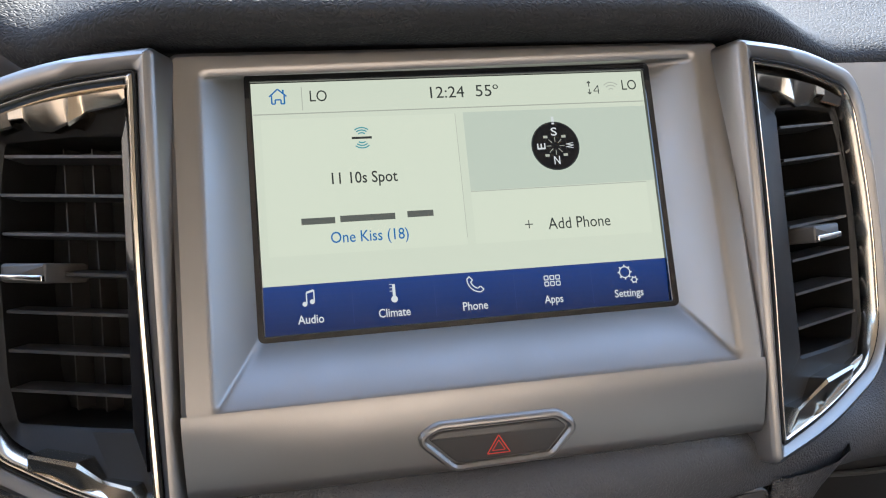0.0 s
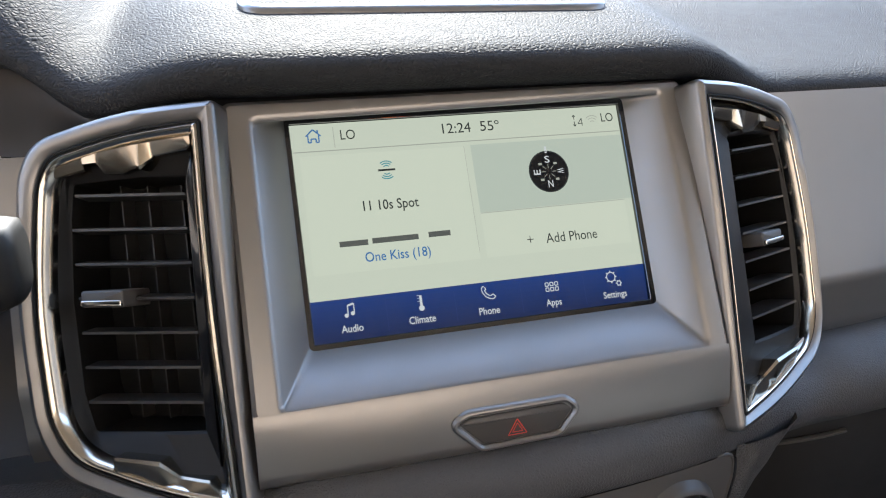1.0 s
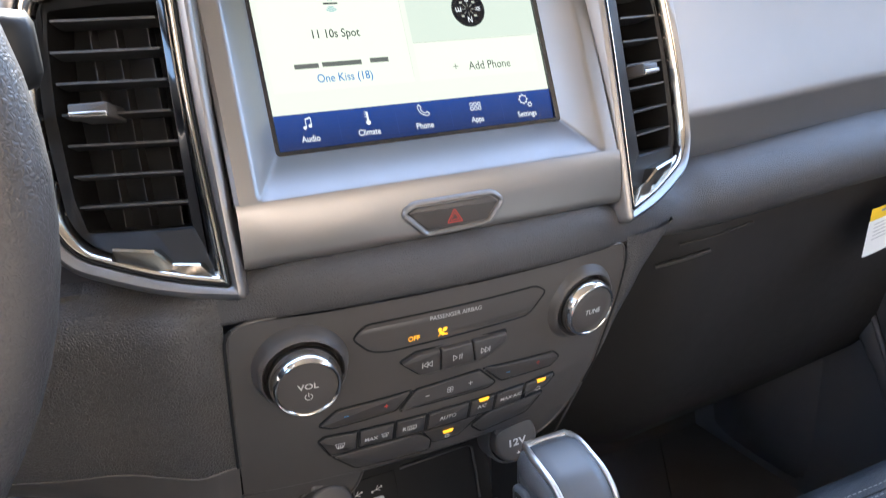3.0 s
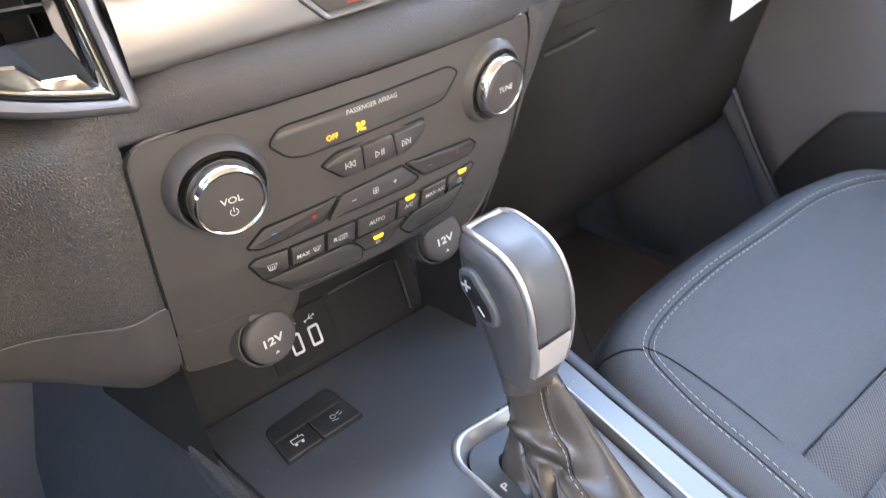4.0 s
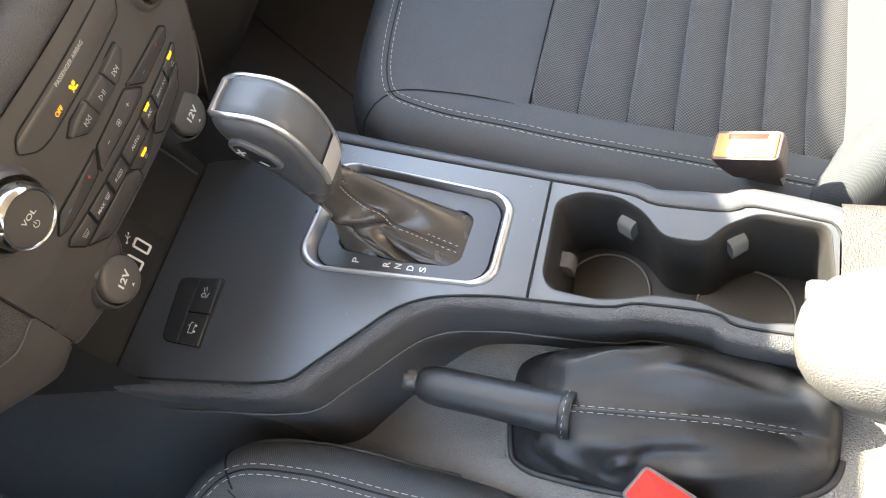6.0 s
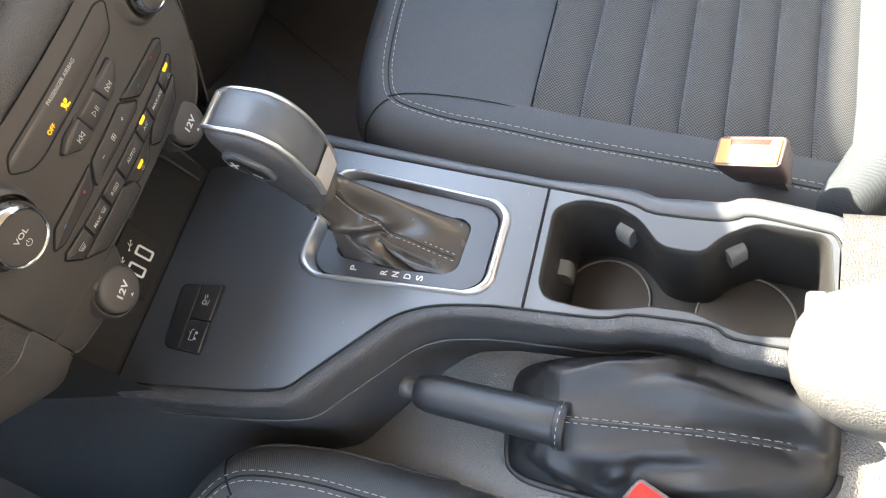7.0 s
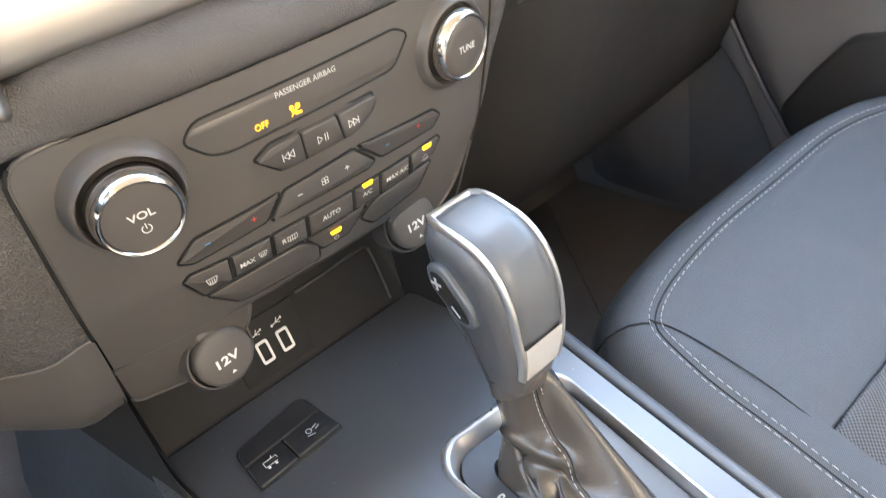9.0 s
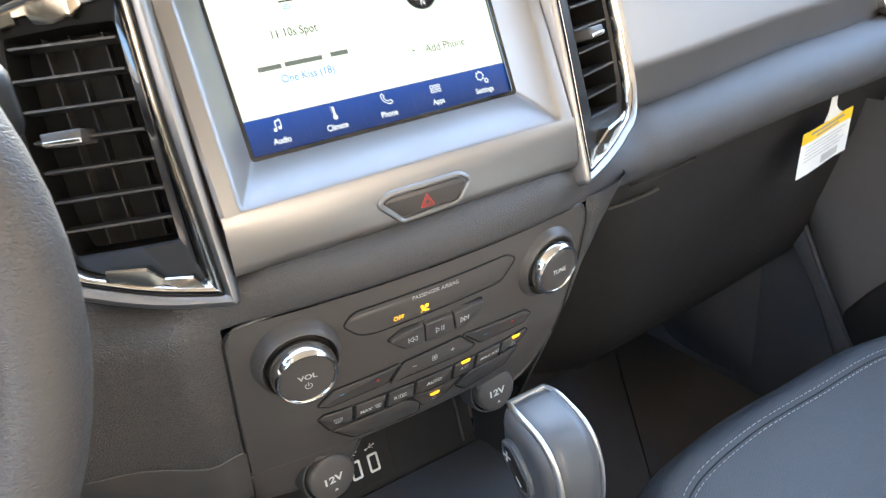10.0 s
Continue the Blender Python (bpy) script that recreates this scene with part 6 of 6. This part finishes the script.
# valleys (minus) and ridges (plus) of the leather: from, to, width, depth
BRAKE_FOLDS = [(-0.068, -0.006, -0.052, -0.036, 0.009, 1.4), (-0.052, -0.036, -0.030, -0.094, 0.010, 1.7), (-0.030, -0.094, -0.037, -0.140, 0.010, 1.2), (-0.067, -0.020, -0.044, -0.085, 0.008, -1.3), (-0.046, -0.085, -0.058, -0.145, 0.009, -1.4),
               (-0.046, -0.012, -0.038, -0.045, 0.006, 0.5), (-0.056, -0.010, -0.042, -0.055, 0.006, -0.7), (-0.100, -0.016, -0.088, -0.079, 0.008, 1.4), (-0.118, -0.026, -0.097, -0.058, 0.007, -1.8), (-0.097, -0.058, -0.094, -0.095, 0.008, -1.7),
               (-0.113, -0.034, -0.104, -0.047, 0.0035, 2.2), (-0.110, -0.070, -0.100, -0.120, 0.010, 1.2), (-0.106, 0.012, -0.122, -0.036, 0.006, 1.5), (-0.114, 0.022, -0.125, -0.012, 0.005, -1.4), (-0.072, -0.110, -0.062, -0.150, 0.008, 0.8)]
loops = []
for j in range(41):
    t = j / 40
    loop = []
    for k, b in enumerate(base_line):
        a = math.atan2(b.y - mid_b.y, b.x - mid_b.x)
        top = B + Vector((0.0175 * math.cos(a), 0.004 + 0.010 * math.sin(a), 0.0))
        if b.y < 0.0:
            ridge = Vector((lerp(b.y, [-0.17, 0.0], [-0.073, -0.088]), max(b.y * 0.80, -0.150), lerp(b.y, [-0.17, -0.10, 0.0], [0.322, 0.346, 0.350])))
            top = ridge
        p = top.lerp(Vector((b.x, b.y, 0.300 + 0.030 * smoothstep(-0.075, -0.040, b.x))), t)
        bulge = math.sin(math.pi * t) * 0.012 * (1 - 0.75 * smoothstep(-0.01, 0.04, b.y))
        p.z += bulge * (0.7 + 1.1 * smoothstep(-0.078, -0.052, p.x))
        out = Vector((b.x - mid_b.x, b.y - mid_b.y, 0)).normalized()
        fold = 0.5 * noise.noise(Vector((p.x * 26, p.y * 26, 1.7)))
        for x0, y0, x1, y1, wide, deep in BRAKE_FOLDS:
            d, e = Vector((x1 - x0, y1 - y0)), Vector((p.x - x0, p.y - y0))
            s = max(0.0, min(1.0, e.dot(d) / d.length_squared))
            gap = (e - d * s).length / wide
            fold += deep * math.exp(-gap ** 1.6) * (0.35 + 0.65 * math.sin(math.pi * (0.1 + 0.8 * s)))
        w = smoothstep(0.12, 0.5, t) * (1 - smoothstep(0.88, 1.0, t))
        p += out * bulge * 0.6 + (out * 0.5 + Vector((0, 0, 1))) * fold * 0.0050 * w
        loop.append(p)
    loops.append(loop)
loft("brake_gaiter", loops, BRAKE_HIDE, brake, "soft black leather gaiter with folds", cap0=True, sharp=80)
hem = [Vector((b.x, b.y, 0.302)) for b in base_line if b.x < -0.080]
hem = sorted(hem, key=lambda p: math.atan2(p.y + 0.055, p.x + 0.060) % (2 * math.pi))
tube("gaiter_hem", hem, 0.0028, BRAKE_HIDE, brake, "rolled hem of the gaiter", n=8)
ridge_line = [Vector((lerp(y, [-0.17, 0.0], [-0.073, -0.088]), y, lerp(y, [-0.165, -0.15, -0.10, 0.0], [0.315, 0.3305, 0.3475, 0.3535]))) for y in np.linspace(-0.006, -0.150, 14)]
for off_ in (-0.0021, 0.0021):
    stitches("gaiter_stitching", [p + Vector((off_, 0, 0.0008)) for p in ridge_line], 0.0024, 0.0009, 0.00020, brake, "pale twin stitching")
tube("gaiter_seam", [p + Vector((0, 0, 0.0002)) for p in ridge_line], 0.0012, BRAKE_HIDE, brake, "raised seam of the gaiter", n=6)

# ---- seats ----
def seat_z(y):
    return 0.378 + 0.34 * (min(y, 0.235) - 0.21) + (0.10 * (y - 0.235) if y > 0.235 else 0)


SEAT_OUT = [(0.130, -0.33), (0.129, -0.10), (0.1255, 0.04), (0.1262, 0.10), (0.127, 0.165), (0.141, 0.2205), (0.186, 0.2480), (0.275, 0.2600), (0.375, 0.2600), (0.475, 0.2580), (0.555, 0.2400), (0.598, 0.2135), (0.618, 0.16), (0.624, 0.10), (0.628, -0.10), (0.630, -0.33)]


def seat(name, side, shift, label, ahead=0.0, band=0.0):
    root = thing(name, (side * 0.37 + shift, -0.05, 0.06), label, "car seat", "front seats")
    put = lambda x, y, z: Vector((side * x + shift, y + ahead, z))
    edge = [Vector((p.x, p.y)) for p in smooth_line([(x, y, 0) for x, y in SEAT_OUT], 0.008)]
    edge = edge[::-1]

    def ring_(d, drop):
        return [put(p.x, p.y, seat_z(p.y) - drop) for p in inset(edge, d)]
    steps = [(0.004, 0.22), (-0.006, 0.11), (-0.012, 0.070), (-0.0110, 0.050), (-0.0055, 0.030), (0.002, 0.017), (0.010, 0.0095), (0.018, 0.0040), (0.027, 0.0012), (0.0335, 0.0008), (0.0365, 0.0016), (0.0395, 0.0008), (0.050, 0.0010), (0.060, 0.0016), (0.0665, 0.0030)]
    cushion = loft("cushion_bolster", [ring_(d, s) for d, s in steps], SEAT, root, "charcoal leatherette bolsters", sharp=80)
    inner = inset(edge, 0.0665)
    # thigh panel in front and ribbed cloth behind it
    ys_front = 0.086
    fx0, fx1 = 0.186, 0.562
    rows = []
    for j in range(13):
        y = ys_front + (0.200 - ys_front) * j / 12
        pinch = 0.0 if y < 0.16 else 0.016 * ((y - 0.16) / 0.04) ** 2
        rows.append([put(x, y, seat_z(y) - 0.0020 - 0.0032 * (1 - smoothstep(0.0, 0.16, j / 12)) + 0.0014 * math.sin(math.pi * min(1, max(0, (x - fx0) / (fx1 - fx0))))) for x in np.linspace(fx0 + pinch - 0.006, fx1 - pinch + 0.006, 25)])
    loft("thigh_panel", rows, SEAT, root, "smooth leatherette thigh panel", closed=False, sharp=80)
    rib = [0.0865, 0.0445, 0.0015, -0.0385, -0.0760, -0.1120, -0.1480, -0.1840, -0.2200, -0.2600, -0.3000]
    for a, b in zip(rib, rib[1:]):
        rows = []
        for j in range(13):
            t = j / 12
            y = a + (b - a) * t
            rows.append([put(x, y, seat_z(y) - 0.0110 + 0.0125 * math.sin(math.pi * (0.03 + 0.94 * t ** 0.52)) ** 0.75 * min(1, 8 * (x - 0.185) / 0.376 + 0.2, 8 * (0.565 - x) / 0.376 + 0.2)) for x in np.linspace(0.185, 0.565, 21)])
        loft("ribbed_cloth", rows, WOVEN, root, "perforated cloth rib", closed=False, sharp=80)
    for y in rib[1:-1]:
        tube("rib_seam", [put(x, y, seat_z(y) - 0.0096) for x in np.linspace(0.186, 0.564, 16)], 0.0007, GAP, root, "seam between ribs", n=5)
    tube("insert_seam", smooth_line([put(x, y, seat_z(y) - 0.0042) for x, y in ((0.1880, 0.086), (0.1885, 0.081), (0.1895, 0.0), (0.1900, -0.08), (0.1910, -0.17))], 0.006), 0.0009, GAP, root, "dark seam beside the bolster", n=5)
    tube("cloth_seam", [put(x, 0.0862, seat_z(0.0862) - 0.0056) for x in np.linspace(0.186, 0.562, 20)], 0.0008, GAP, root, "seam before the cloth", n=5)
    # seams and stitching
    skin_ = lambda d: lerp(d, [q[0] for q in steps[3:]], [q[1] for q in steps[3:]])
    bol = ring_(0.0365 - band, skin_(0.0365 - band) - 0.0004)
    n = len(bol)
    keep = [p for p in bol if True]
    for d in (0.0325 - band, 0.0405 - band):
        line_ = [q + Vector((0, 0, 0.0010)) for q in ring_(d, skin_(d))][10:n - 10]
        stitches("seat_stitching", line_, 0.0028, 0.0009, 0.00030, root, "pale twin stitching")
    tube("bolster_seam", [p + Vector((0, 0, -0.0004)) for p in bol], 0.0008, GAP, root, "stitched seam", n=5)
    low = ring_(-0.0090, 0.040)
    tube("side_piping", low, 0.0016, SEAT, root, "piping along the cushion's side", n=6)
    # short seam across the front corner
    for corner in (Vector((0.145, 0.2240)), Vector((0.608, 0.2050))):
        at_ = min(range(len(edge)), key=lambda k: (edge[k] - corner).length)
        tube("corner_seam", [ring_(d, h)[at_] + Vector((0, 0, 0.0004)) for d, h in steps[2:10]], 0.0008, GAP, root, "seam across the bolster corner", n=5)
    for s_, x_ in ((1, 0.0), (-1, 0.748)):
        tube("panel_seam", smooth_line([put(x_ + s_ * x, y, seat_z(y) - d) for x, y, d in ((0.172, 0.2065, 0.0004), (0.1795, 0.190, 0.0002), (0.1850, 0.160, 0.0006), (0.1880, 0.125, 0.0010), (0.1885, 0.090, 0.0030))], 0.006), 0.0005, GAP, root, "seam of the thigh panel", n=5)
    # backrest, leaning back
    back = []
    for t in np.linspace(0, 1, 13):
        y0, z0 = -0.205 - 0.25 * t, 0.235 + 0.62 * t
        half = 0.245 - 0.05 * smoothstep(0.55, 1.0, t)
        th = 0.09 * (1 - 0.3 * t)
        loop = []
        for k in range(36):
            a = 2 * math.pi * k / 36
            cx_, sx_ = math.cos(a), math.sin(a)
            x = 0.372 + half * math.copysign(abs(cx_) ** 0.45, cx_)
            bol_ = 0.045 * smoothstep(0.55, 0.95, abs(x - 0.372) / half) * (1 if sx_ > 0 else 0)
            y = y0 + th * 0.5 * math.copysign(abs(sx_) ** 0.5, sx_) + bol_
            loop.append(put(x, y - 0.02, z0))
        back.append(loop)
    loft("backrest", back, SEAT, root, "cloth-faced backrest with side bolsters", cap0=True, cap1=True, sharp=80)
    block_poly = rounded([(0.17, -0.28), (0.57, -0.28), (0.57, 0.15), (0.17, 0.15)], 0.02, 4)
    mesh_ob("seat_base", *slab_data(block_poly, lambda x, y, h: put(x, y, h), 0.06, 0.20, 0.01), DARK, root, "black seat frame and runners")
    return root


seat("passenger_seat", 1, 0.0, "charcoal passenger seat with ribbed cloth centre and pale stitching")
seat("driver_seat", -1, -0.020, "charcoal driver seat with pale twin stitching along the bolster", 0.018, 0.015)

# ---- seat belt buckles ----
# black body plastic, its colour lightened and reddened for the sun on it
BUCKLE = material("black buckle plastic lightened for sun", (0.11, 0.075, 0.068), 0.45, grain=0.05, size=900)
def buckle(name, o, e_len, e_wid, e_up, mat_button, label, slot=1.0):
    """A buckle head: long axis, short axis and upward axis are given."""
    root = thing(name, o, label, "seat belt buckle", "seat belt buckles")
    L, W, U = Vector(e_len).normalized(), Vector(e_wid).normalized(), Vector(e_up).normalized()
    at = lambda u, v, h: Vector(o) + L * u + W * v + U * h
    body = rounded(box(0, 0, 0.052, 0.027), 0.005, 5)
    loft("buckle_body", [[at(p.x * s, p.y * s, h) for p in body] for s, h in ((0.80, -0.050), (0.92, -0.030), (1.0, -0.006), (1.0, -0.001), (0.97, 0.0012), (0.93, 0.0016))], BUCKLE, root, "black buckle body", cap0=True, cap1=True, sharp=50)
    if slot:
        key = [(-0.023, -0.0115), (0.023, -0.0115), (0.023, 0.0105), (0.0155, 0.0105), (0.0140, 0.0040), (-0.0140, 0.0040), (-0.0155, 0.0105), (-0.023, 0.0105)]
        slab("release_key", rounded(key, 0.0012, 3), at, 0.0, 0.0030, mat_button, root, "orange-red release key", bevel=0.0008)
        slab("tongue_slot", rounded(box(0, 0.0082, 0.0300, 0.0052), 0.001, 3), at, 0.0, 0.0018, REDBTN, root, "red slot for the tongue", bevel=0.0003)
    else:
        slab("release_key", rounded(box(0, 0, 0.046, 0.0225), 0.002, 4), at, 0.0, 0.0030, mat_button, root, "red release key", bevel=0.001)
    loft("buckle_stalk", [[at(x * s, y * s, h) for x, y in ((-0.014, -0.005), (0.014, -0.005), (0.014, 0.005), (-0.014, 0.005))] for s, h in ((1.0, -0.045), (0.9, -0.16))], CARPET, root, "black webbing stalk", cap0=True, cap1=True)


buckle("belt_buckle", (0.1430, -0.1030, 0.3400), (-0.14, -0.95, 0.20), (1, -0.14, 0.05), (-0.25, 0.20, 0.94), SUNLIT_RED, "sunlit belt buckle with red release key by the passenger seat")
buckle("belt_buckle", (-0.1350, -0.0745, 0.3400), (-0.41, -0.91, 0.05), (0.85, -0.52, 0.0), (-0.05, 0.1, 0.99), REDBTN, "belt buckle with red release key beside the handbrake", 0.0)

# ---- armrest ----
arm = thing("armrest", (-0.045, -0.3, 0.36), "sunlit grey leather armrest with a rounded front", "armrest")
loops = []
for y, s, dz in ((-0.1400, 0.16, -0.004), (-0.1425, 0.38, -0.003), (-0.1480, 0.58, -0.002), (-0.1580, 0.76, 0.0), (-0.1720, 0.89, 0.0), (-0.1900, 0.97, 0.002), (-0.22, 1.02, 0.004), (-0.30, 1.03, 0.008), (-0.42, 1.03, 0.012)):
    loop = []
    for k in range(40):
        a = 2 * math.pi * k / 40
        c_, s_ = math.cos(a), math.sin(a)
        loop.append(Vector((-0.034 + 0.046 * s * math.copysign(abs(c_) ** 0.7, c_), y, 0.398 + dz + 0.034 * s * math.copysign(abs(s_) ** 0.75, s_))))
    loops.append(loop)
loft("armrest_pad", loops, ARM, arm, "padded grey leather", cap0=True, cap1=True, sharp=80)
slab("armrest_post", rounded(box(-0.04, -0.36, 0.06, 0.10), 0.01, 4), lambda x, y, h: Vector((x, y, h)), 0.30, 0.375, PANEL, arm, "black armrest post")

# ---- steering wheel and stalk ----
wheel = thing("steering_wheel", (-0.375, 0.10, 0.75), "black leather steering wheel in front of the driver", "steering wheel")
WC, WR = Vector((-0.3700, 0.1670, 0.7443)), 0.1652
wu, wv = Vector((1, 0, 0)), Vector((0, 0.2322, 0.9727))
wn = wu.cross(wv).normalized()
loops = []
for k in range(72):
    a = 2 * math.pi * k / 72
    d = wu * math.cos(a) + wv * math.sin(a)
    loops.append([WC + d * (WR + 0.0156 * math.cos(b)) + wn * 0.0172 * math.sin(b) for b in [2 * math.pi * i / 20 for i in range(20)]])
loops.append(loops[0])
loft("rim", loops, WHEEL, wheel, "grained black leather rim", sharp=80)
hubp = rounded([(-0.085, 0.045), (0.085, 0.045), (0.075, -0.05), (0.0, -0.085), (-0.075, -0.05)], 0.03, 5)
slab("hub", hubp, lambda x, y, h: WC + wu * x + wv * y + wn * (h - 0.02), -0.03, 0.015, PANEL, wheel, "black hub pad", bevel=0.01)
for a_ in (12, 168, 270):
    d_ = wu * math.cos(radians(a_)) + wv * math.sin(radians(a_))
    s_ = wn.cross(d_).normalized()
    loft("spoke", [[WC + d_ * r + s_ * w * k1 + wn * (h - 0.012) for k1, h in ((-1, -0.008), (1, -0.008), (1, 0.006), (-1, 0.006))] for r, w in ((0.06, 0.022), (0.11, 0.014), (0.156, 0.012))], PANEL, wheel, "black spoke", cap0=True, cap1=True)
slab("column_shroud", rounded(box(-0.3745, 0.735, 0.13, 0.11), 0.03, 5), lambda x, z, h: Vector((x, 0.34 - h, z - 0.3 * (0.0 + h))), 0.0, 0.19, PANEL, wheel, "black steering column shroud", bevel=0.015)

stalk = thing("wiper_stalk", (-0.24, 0.2, 0.76), "black wiper stalk behind the wheel", "stalk")
loops = []
for t, w, h in ((0.0, 0.008, 0.007), (0.35, 0.009, 0.008), (0.55, 0.014, 0.012), (0.75, 0.016, 0.016), (0.93, 0.016, 0.0165), (0.985, 0.014, 0.0145), (1.0, 0.009, 0.010)):
    c = Vector((-0.325, 0.255, 0.765)).lerp(Vector((-0.1890, 0.2500, 0.7790)), t)
    loops.append([c + Vector((0, w * math.copysign(abs(math.cos(a)) ** 0.6, math.cos(a)), h * math.copysign(abs(math.sin(a)) ** 0.6, math.sin(a)))) for a in [2 * math.pi * k / 24 for k in range(24)]])
loft("stalk_arm", loops, HOUSING, stalk, "black moulded stalk", cap0=True, cap1=True, sharp=60)

# ---- warning tag hanging from the glovebox ----
tag = thing("warning_tag", (0.53, 0.345, 0.62), "white paper warning tag with yellow band hanging from the dash", "tag")


def at_tag(u, v, h):
    x = 0.5050 + u * 0.99 + v * 0.19
    return Vector((x, 0.330 + 0.003 * math.sin(u * 40) + 0.05 * v - h, 0.5720 + v * 1.06 + u * 0.10))


def tag_grid(u0, u1, v0, v1, h, n=10):
    return [[at_tag(u0 + (u1 - u0) * i / n, v0 + (v1 - v0) * j / 2, h) for i in range(n + 1)] for j in range(3)]


loft("tag_card", tag_grid(-0.0453, 0.0453, -0.0215, 0.0105, 0.0), PAPER, tag, "white paper card", closed=False)
loft("tag_band", tag_grid(-0.0453, 0.0453, 0.0105, 0.0215, 0.0003), YELLOW, tag, "yellow warning band", closed=False)
flat("tag_print", [line((-0.032, 0.0178), (0.030, 0.0178), 0.0020), line((-0.022, 0.0138), (0.020, 0.0138), 0.0016)], at_tag, 0.0010, INK, tag)
flat("tag_print", [line((-0.038, 0.0065 - 0.0034 * k), (0.036 - 0.006 * (k % 3), 0.0065 - 0.0034 * k), 0.0009) for k in range(5)] + [box(0.012, -0.0145, 0.032, 0.0075)], at_tag, 0.0008, DIM, tag)
neck = [(-0.0060, 0.0205), (0.0010, 0.0290), (0.0030, 0.0460), (0.0140, 0.0460), (0.0150, 0.0320), (0.0230, 0.0250), (0.0330, 0.0205)]
mesh_ob("tag_neck", *slab_data(rounded([(u - 0.004, v) for u, v in neck], 0.003, 3), at_tag, -0.0005, 0.0002, 0.0001), PAPER, tag, "paper neck of the tag")

# ---- foot well ----
pedal = thing("brake_pedal", (-0.27, 0.62, 0.38), "grey ribbed pedal in the dark foot well", "pedal")
at_ped = lambda u, v, h: Vector((-0.283 + u, 0.62 + 0.45 * v - 0.9 * h, 0.384 + 0.9 * v + 0.45 * h))
slab("pedal_pad", rounded(box(0, 0, 0.060, 0.050), 0.006, 4), at_ped, -0.010, 0.0, RUBBER, pedal, "rubber pedal pad", bevel=0.002)
for k_ in range(5):
    slab("pedal_rib", rounded(box(-0.022 + 0.011 * k_, 0, 0.005, 0.042), 0.001, 2), at_ped, 0.0, 0.003, RUBBER, pedal, "raised rib", bevel=0.001)
tube("pedal_arm", [(-0.283, 0.63, 0.39), (-0.283, 0.70, 0.47), (-0.283, 0.74, 0.60)], 0.009, DARK, pedal, "black pedal arm")
at_door = lambda y, z, h: Vector((0.66 - h, y, z))
SEAL = [(0.490, 0.580), (0.476, 0.510), (0.465, 0.462), (0.441, 0.410), (0.414, 0.358), (0.388, 0.312), (0.363, 0.273), (0.320, 0.205), (0.300, 0.150)]
OUTER = [(0.516, 0.580), (0.508, 0.520), (0.497, 0.464), (0.483, 0.405), (0.455, 0.362), (0.424, 0.321), (0.405, 0.282), (0.387, 0.242), (0.350, 0.150)]
surround_ = loft("door_surround", [[at_door(a[0] + (b[0] - a[0]) * f, a[1] + (b[1] - a[1]) * f, h) for f, h in ((-0.02, -0.05), (0.0, -0.010), (0.06, -0.002), (0.25, 0.002), (0.8, 0.001), (1.0, -0.002))] for a, b in zip(OUTER, SEAL)], DOOR, closed=False, sharp=60)
tagged(surround_, "grey plastic trim round the passenger door opening", "trim", kind="structure")
seal_ = tube("door_seal", smooth_line([at_door(y, z, 0.003) for y, z in SEAL], 0.006), 0.0035, RUBBER, n=8)
tagged(seal_, "grey rubber seal of the passenger door", "seal", kind="structure")
INNER = [(0.440, 0.580), (0.430, 0.520), (0.420, 0.465), (0.402, 0.438), (0.383, 0.409), (0.366, 0.378), (0.350, 0.335), (0.318, 0.215), (0.298, 0.152)]
loops = [[at_door(a[0] + (b[0] - a[0]) * f, a[1] + (b[1] - a[1]) * f, h) for f, h in ((0.0, -0.004), (0.12, 0.004), (0.4, 0.011), (0.8, 0.016), (1.0, 0.014))] + [at_door(y, b[1] + 0.02 * (0.40 - y), h) for y, h in ((0.25, 0.010), (0.10, 0.010), (-0.20, 0.010))] for a, b in zip(SEAL, INNER)]
tagged(loft("door_panel", loops, DOOR, closed=False, sharp=80), "grey plastic lower panel of the passenger door", "door panel", kind="structure")
mouth = rounded([(0.362, 0.300), (0.330, 0.348), (0.287, 0.400), (0.10, 0.430), (-0.20, 0.440), (-0.20, 0.190), (0.26, 0.190), (0.320, 0.230)], 0.012, 4)
tagged(slab("door_pocket", mouth, at_door, 0.006, 0.024, GLOVE, bevel=0.006), "dark storage pocket along the passenger door", "door pocket", kind="structure")
arch_ = loft("wheel_arch", [[Vector((0.702 - 0.055 * math.sin(math.pi * f) * math.sin(math.pi * g), 0.52 + 0.20 * g, 0.07 + 0.30 * f)) for g in np.linspace(0, 1, 13)] for f in np.linspace(0, 1, 13)], DOOR, closed=False, sharp=80)
tagged(arch_, "grey moulded bulge in the passenger foot well", "trim", kind="structure")
block("kick_panel", 0.70, 0.74, 0.18, 0.95, 0.06, 0.60, DOOR, "grey plastic kick panel in the passenger foot well", "trim", r=0.015)
loft("footwell_left", [[Vector((x, 0.75 + 0.10 * t, 0.06 + 0.55 * t)) for t in (0, 0.3, 0.6, 1.0)] for x in np.linspace(-0.78, -0.14, 6)], CARPET, closed=False)
tagged(bpy.data.objects["footwell_left"], "dark carpeted driver foot well", "carpet", kind="structure")
loft("footwell_right", [[Vector((x, 0.75 + 0.10 * t, 0.06 + 0.45 * t)) for t in (0, 0.3, 0.6, 1.0)] for x in np.linspace(0.10, 0.78, 6)], CARPET, closed=False)
tagged(bpy.data.objects["footwell_right"], "dark carpeted passenger foot well", "carpet", kind="structure")
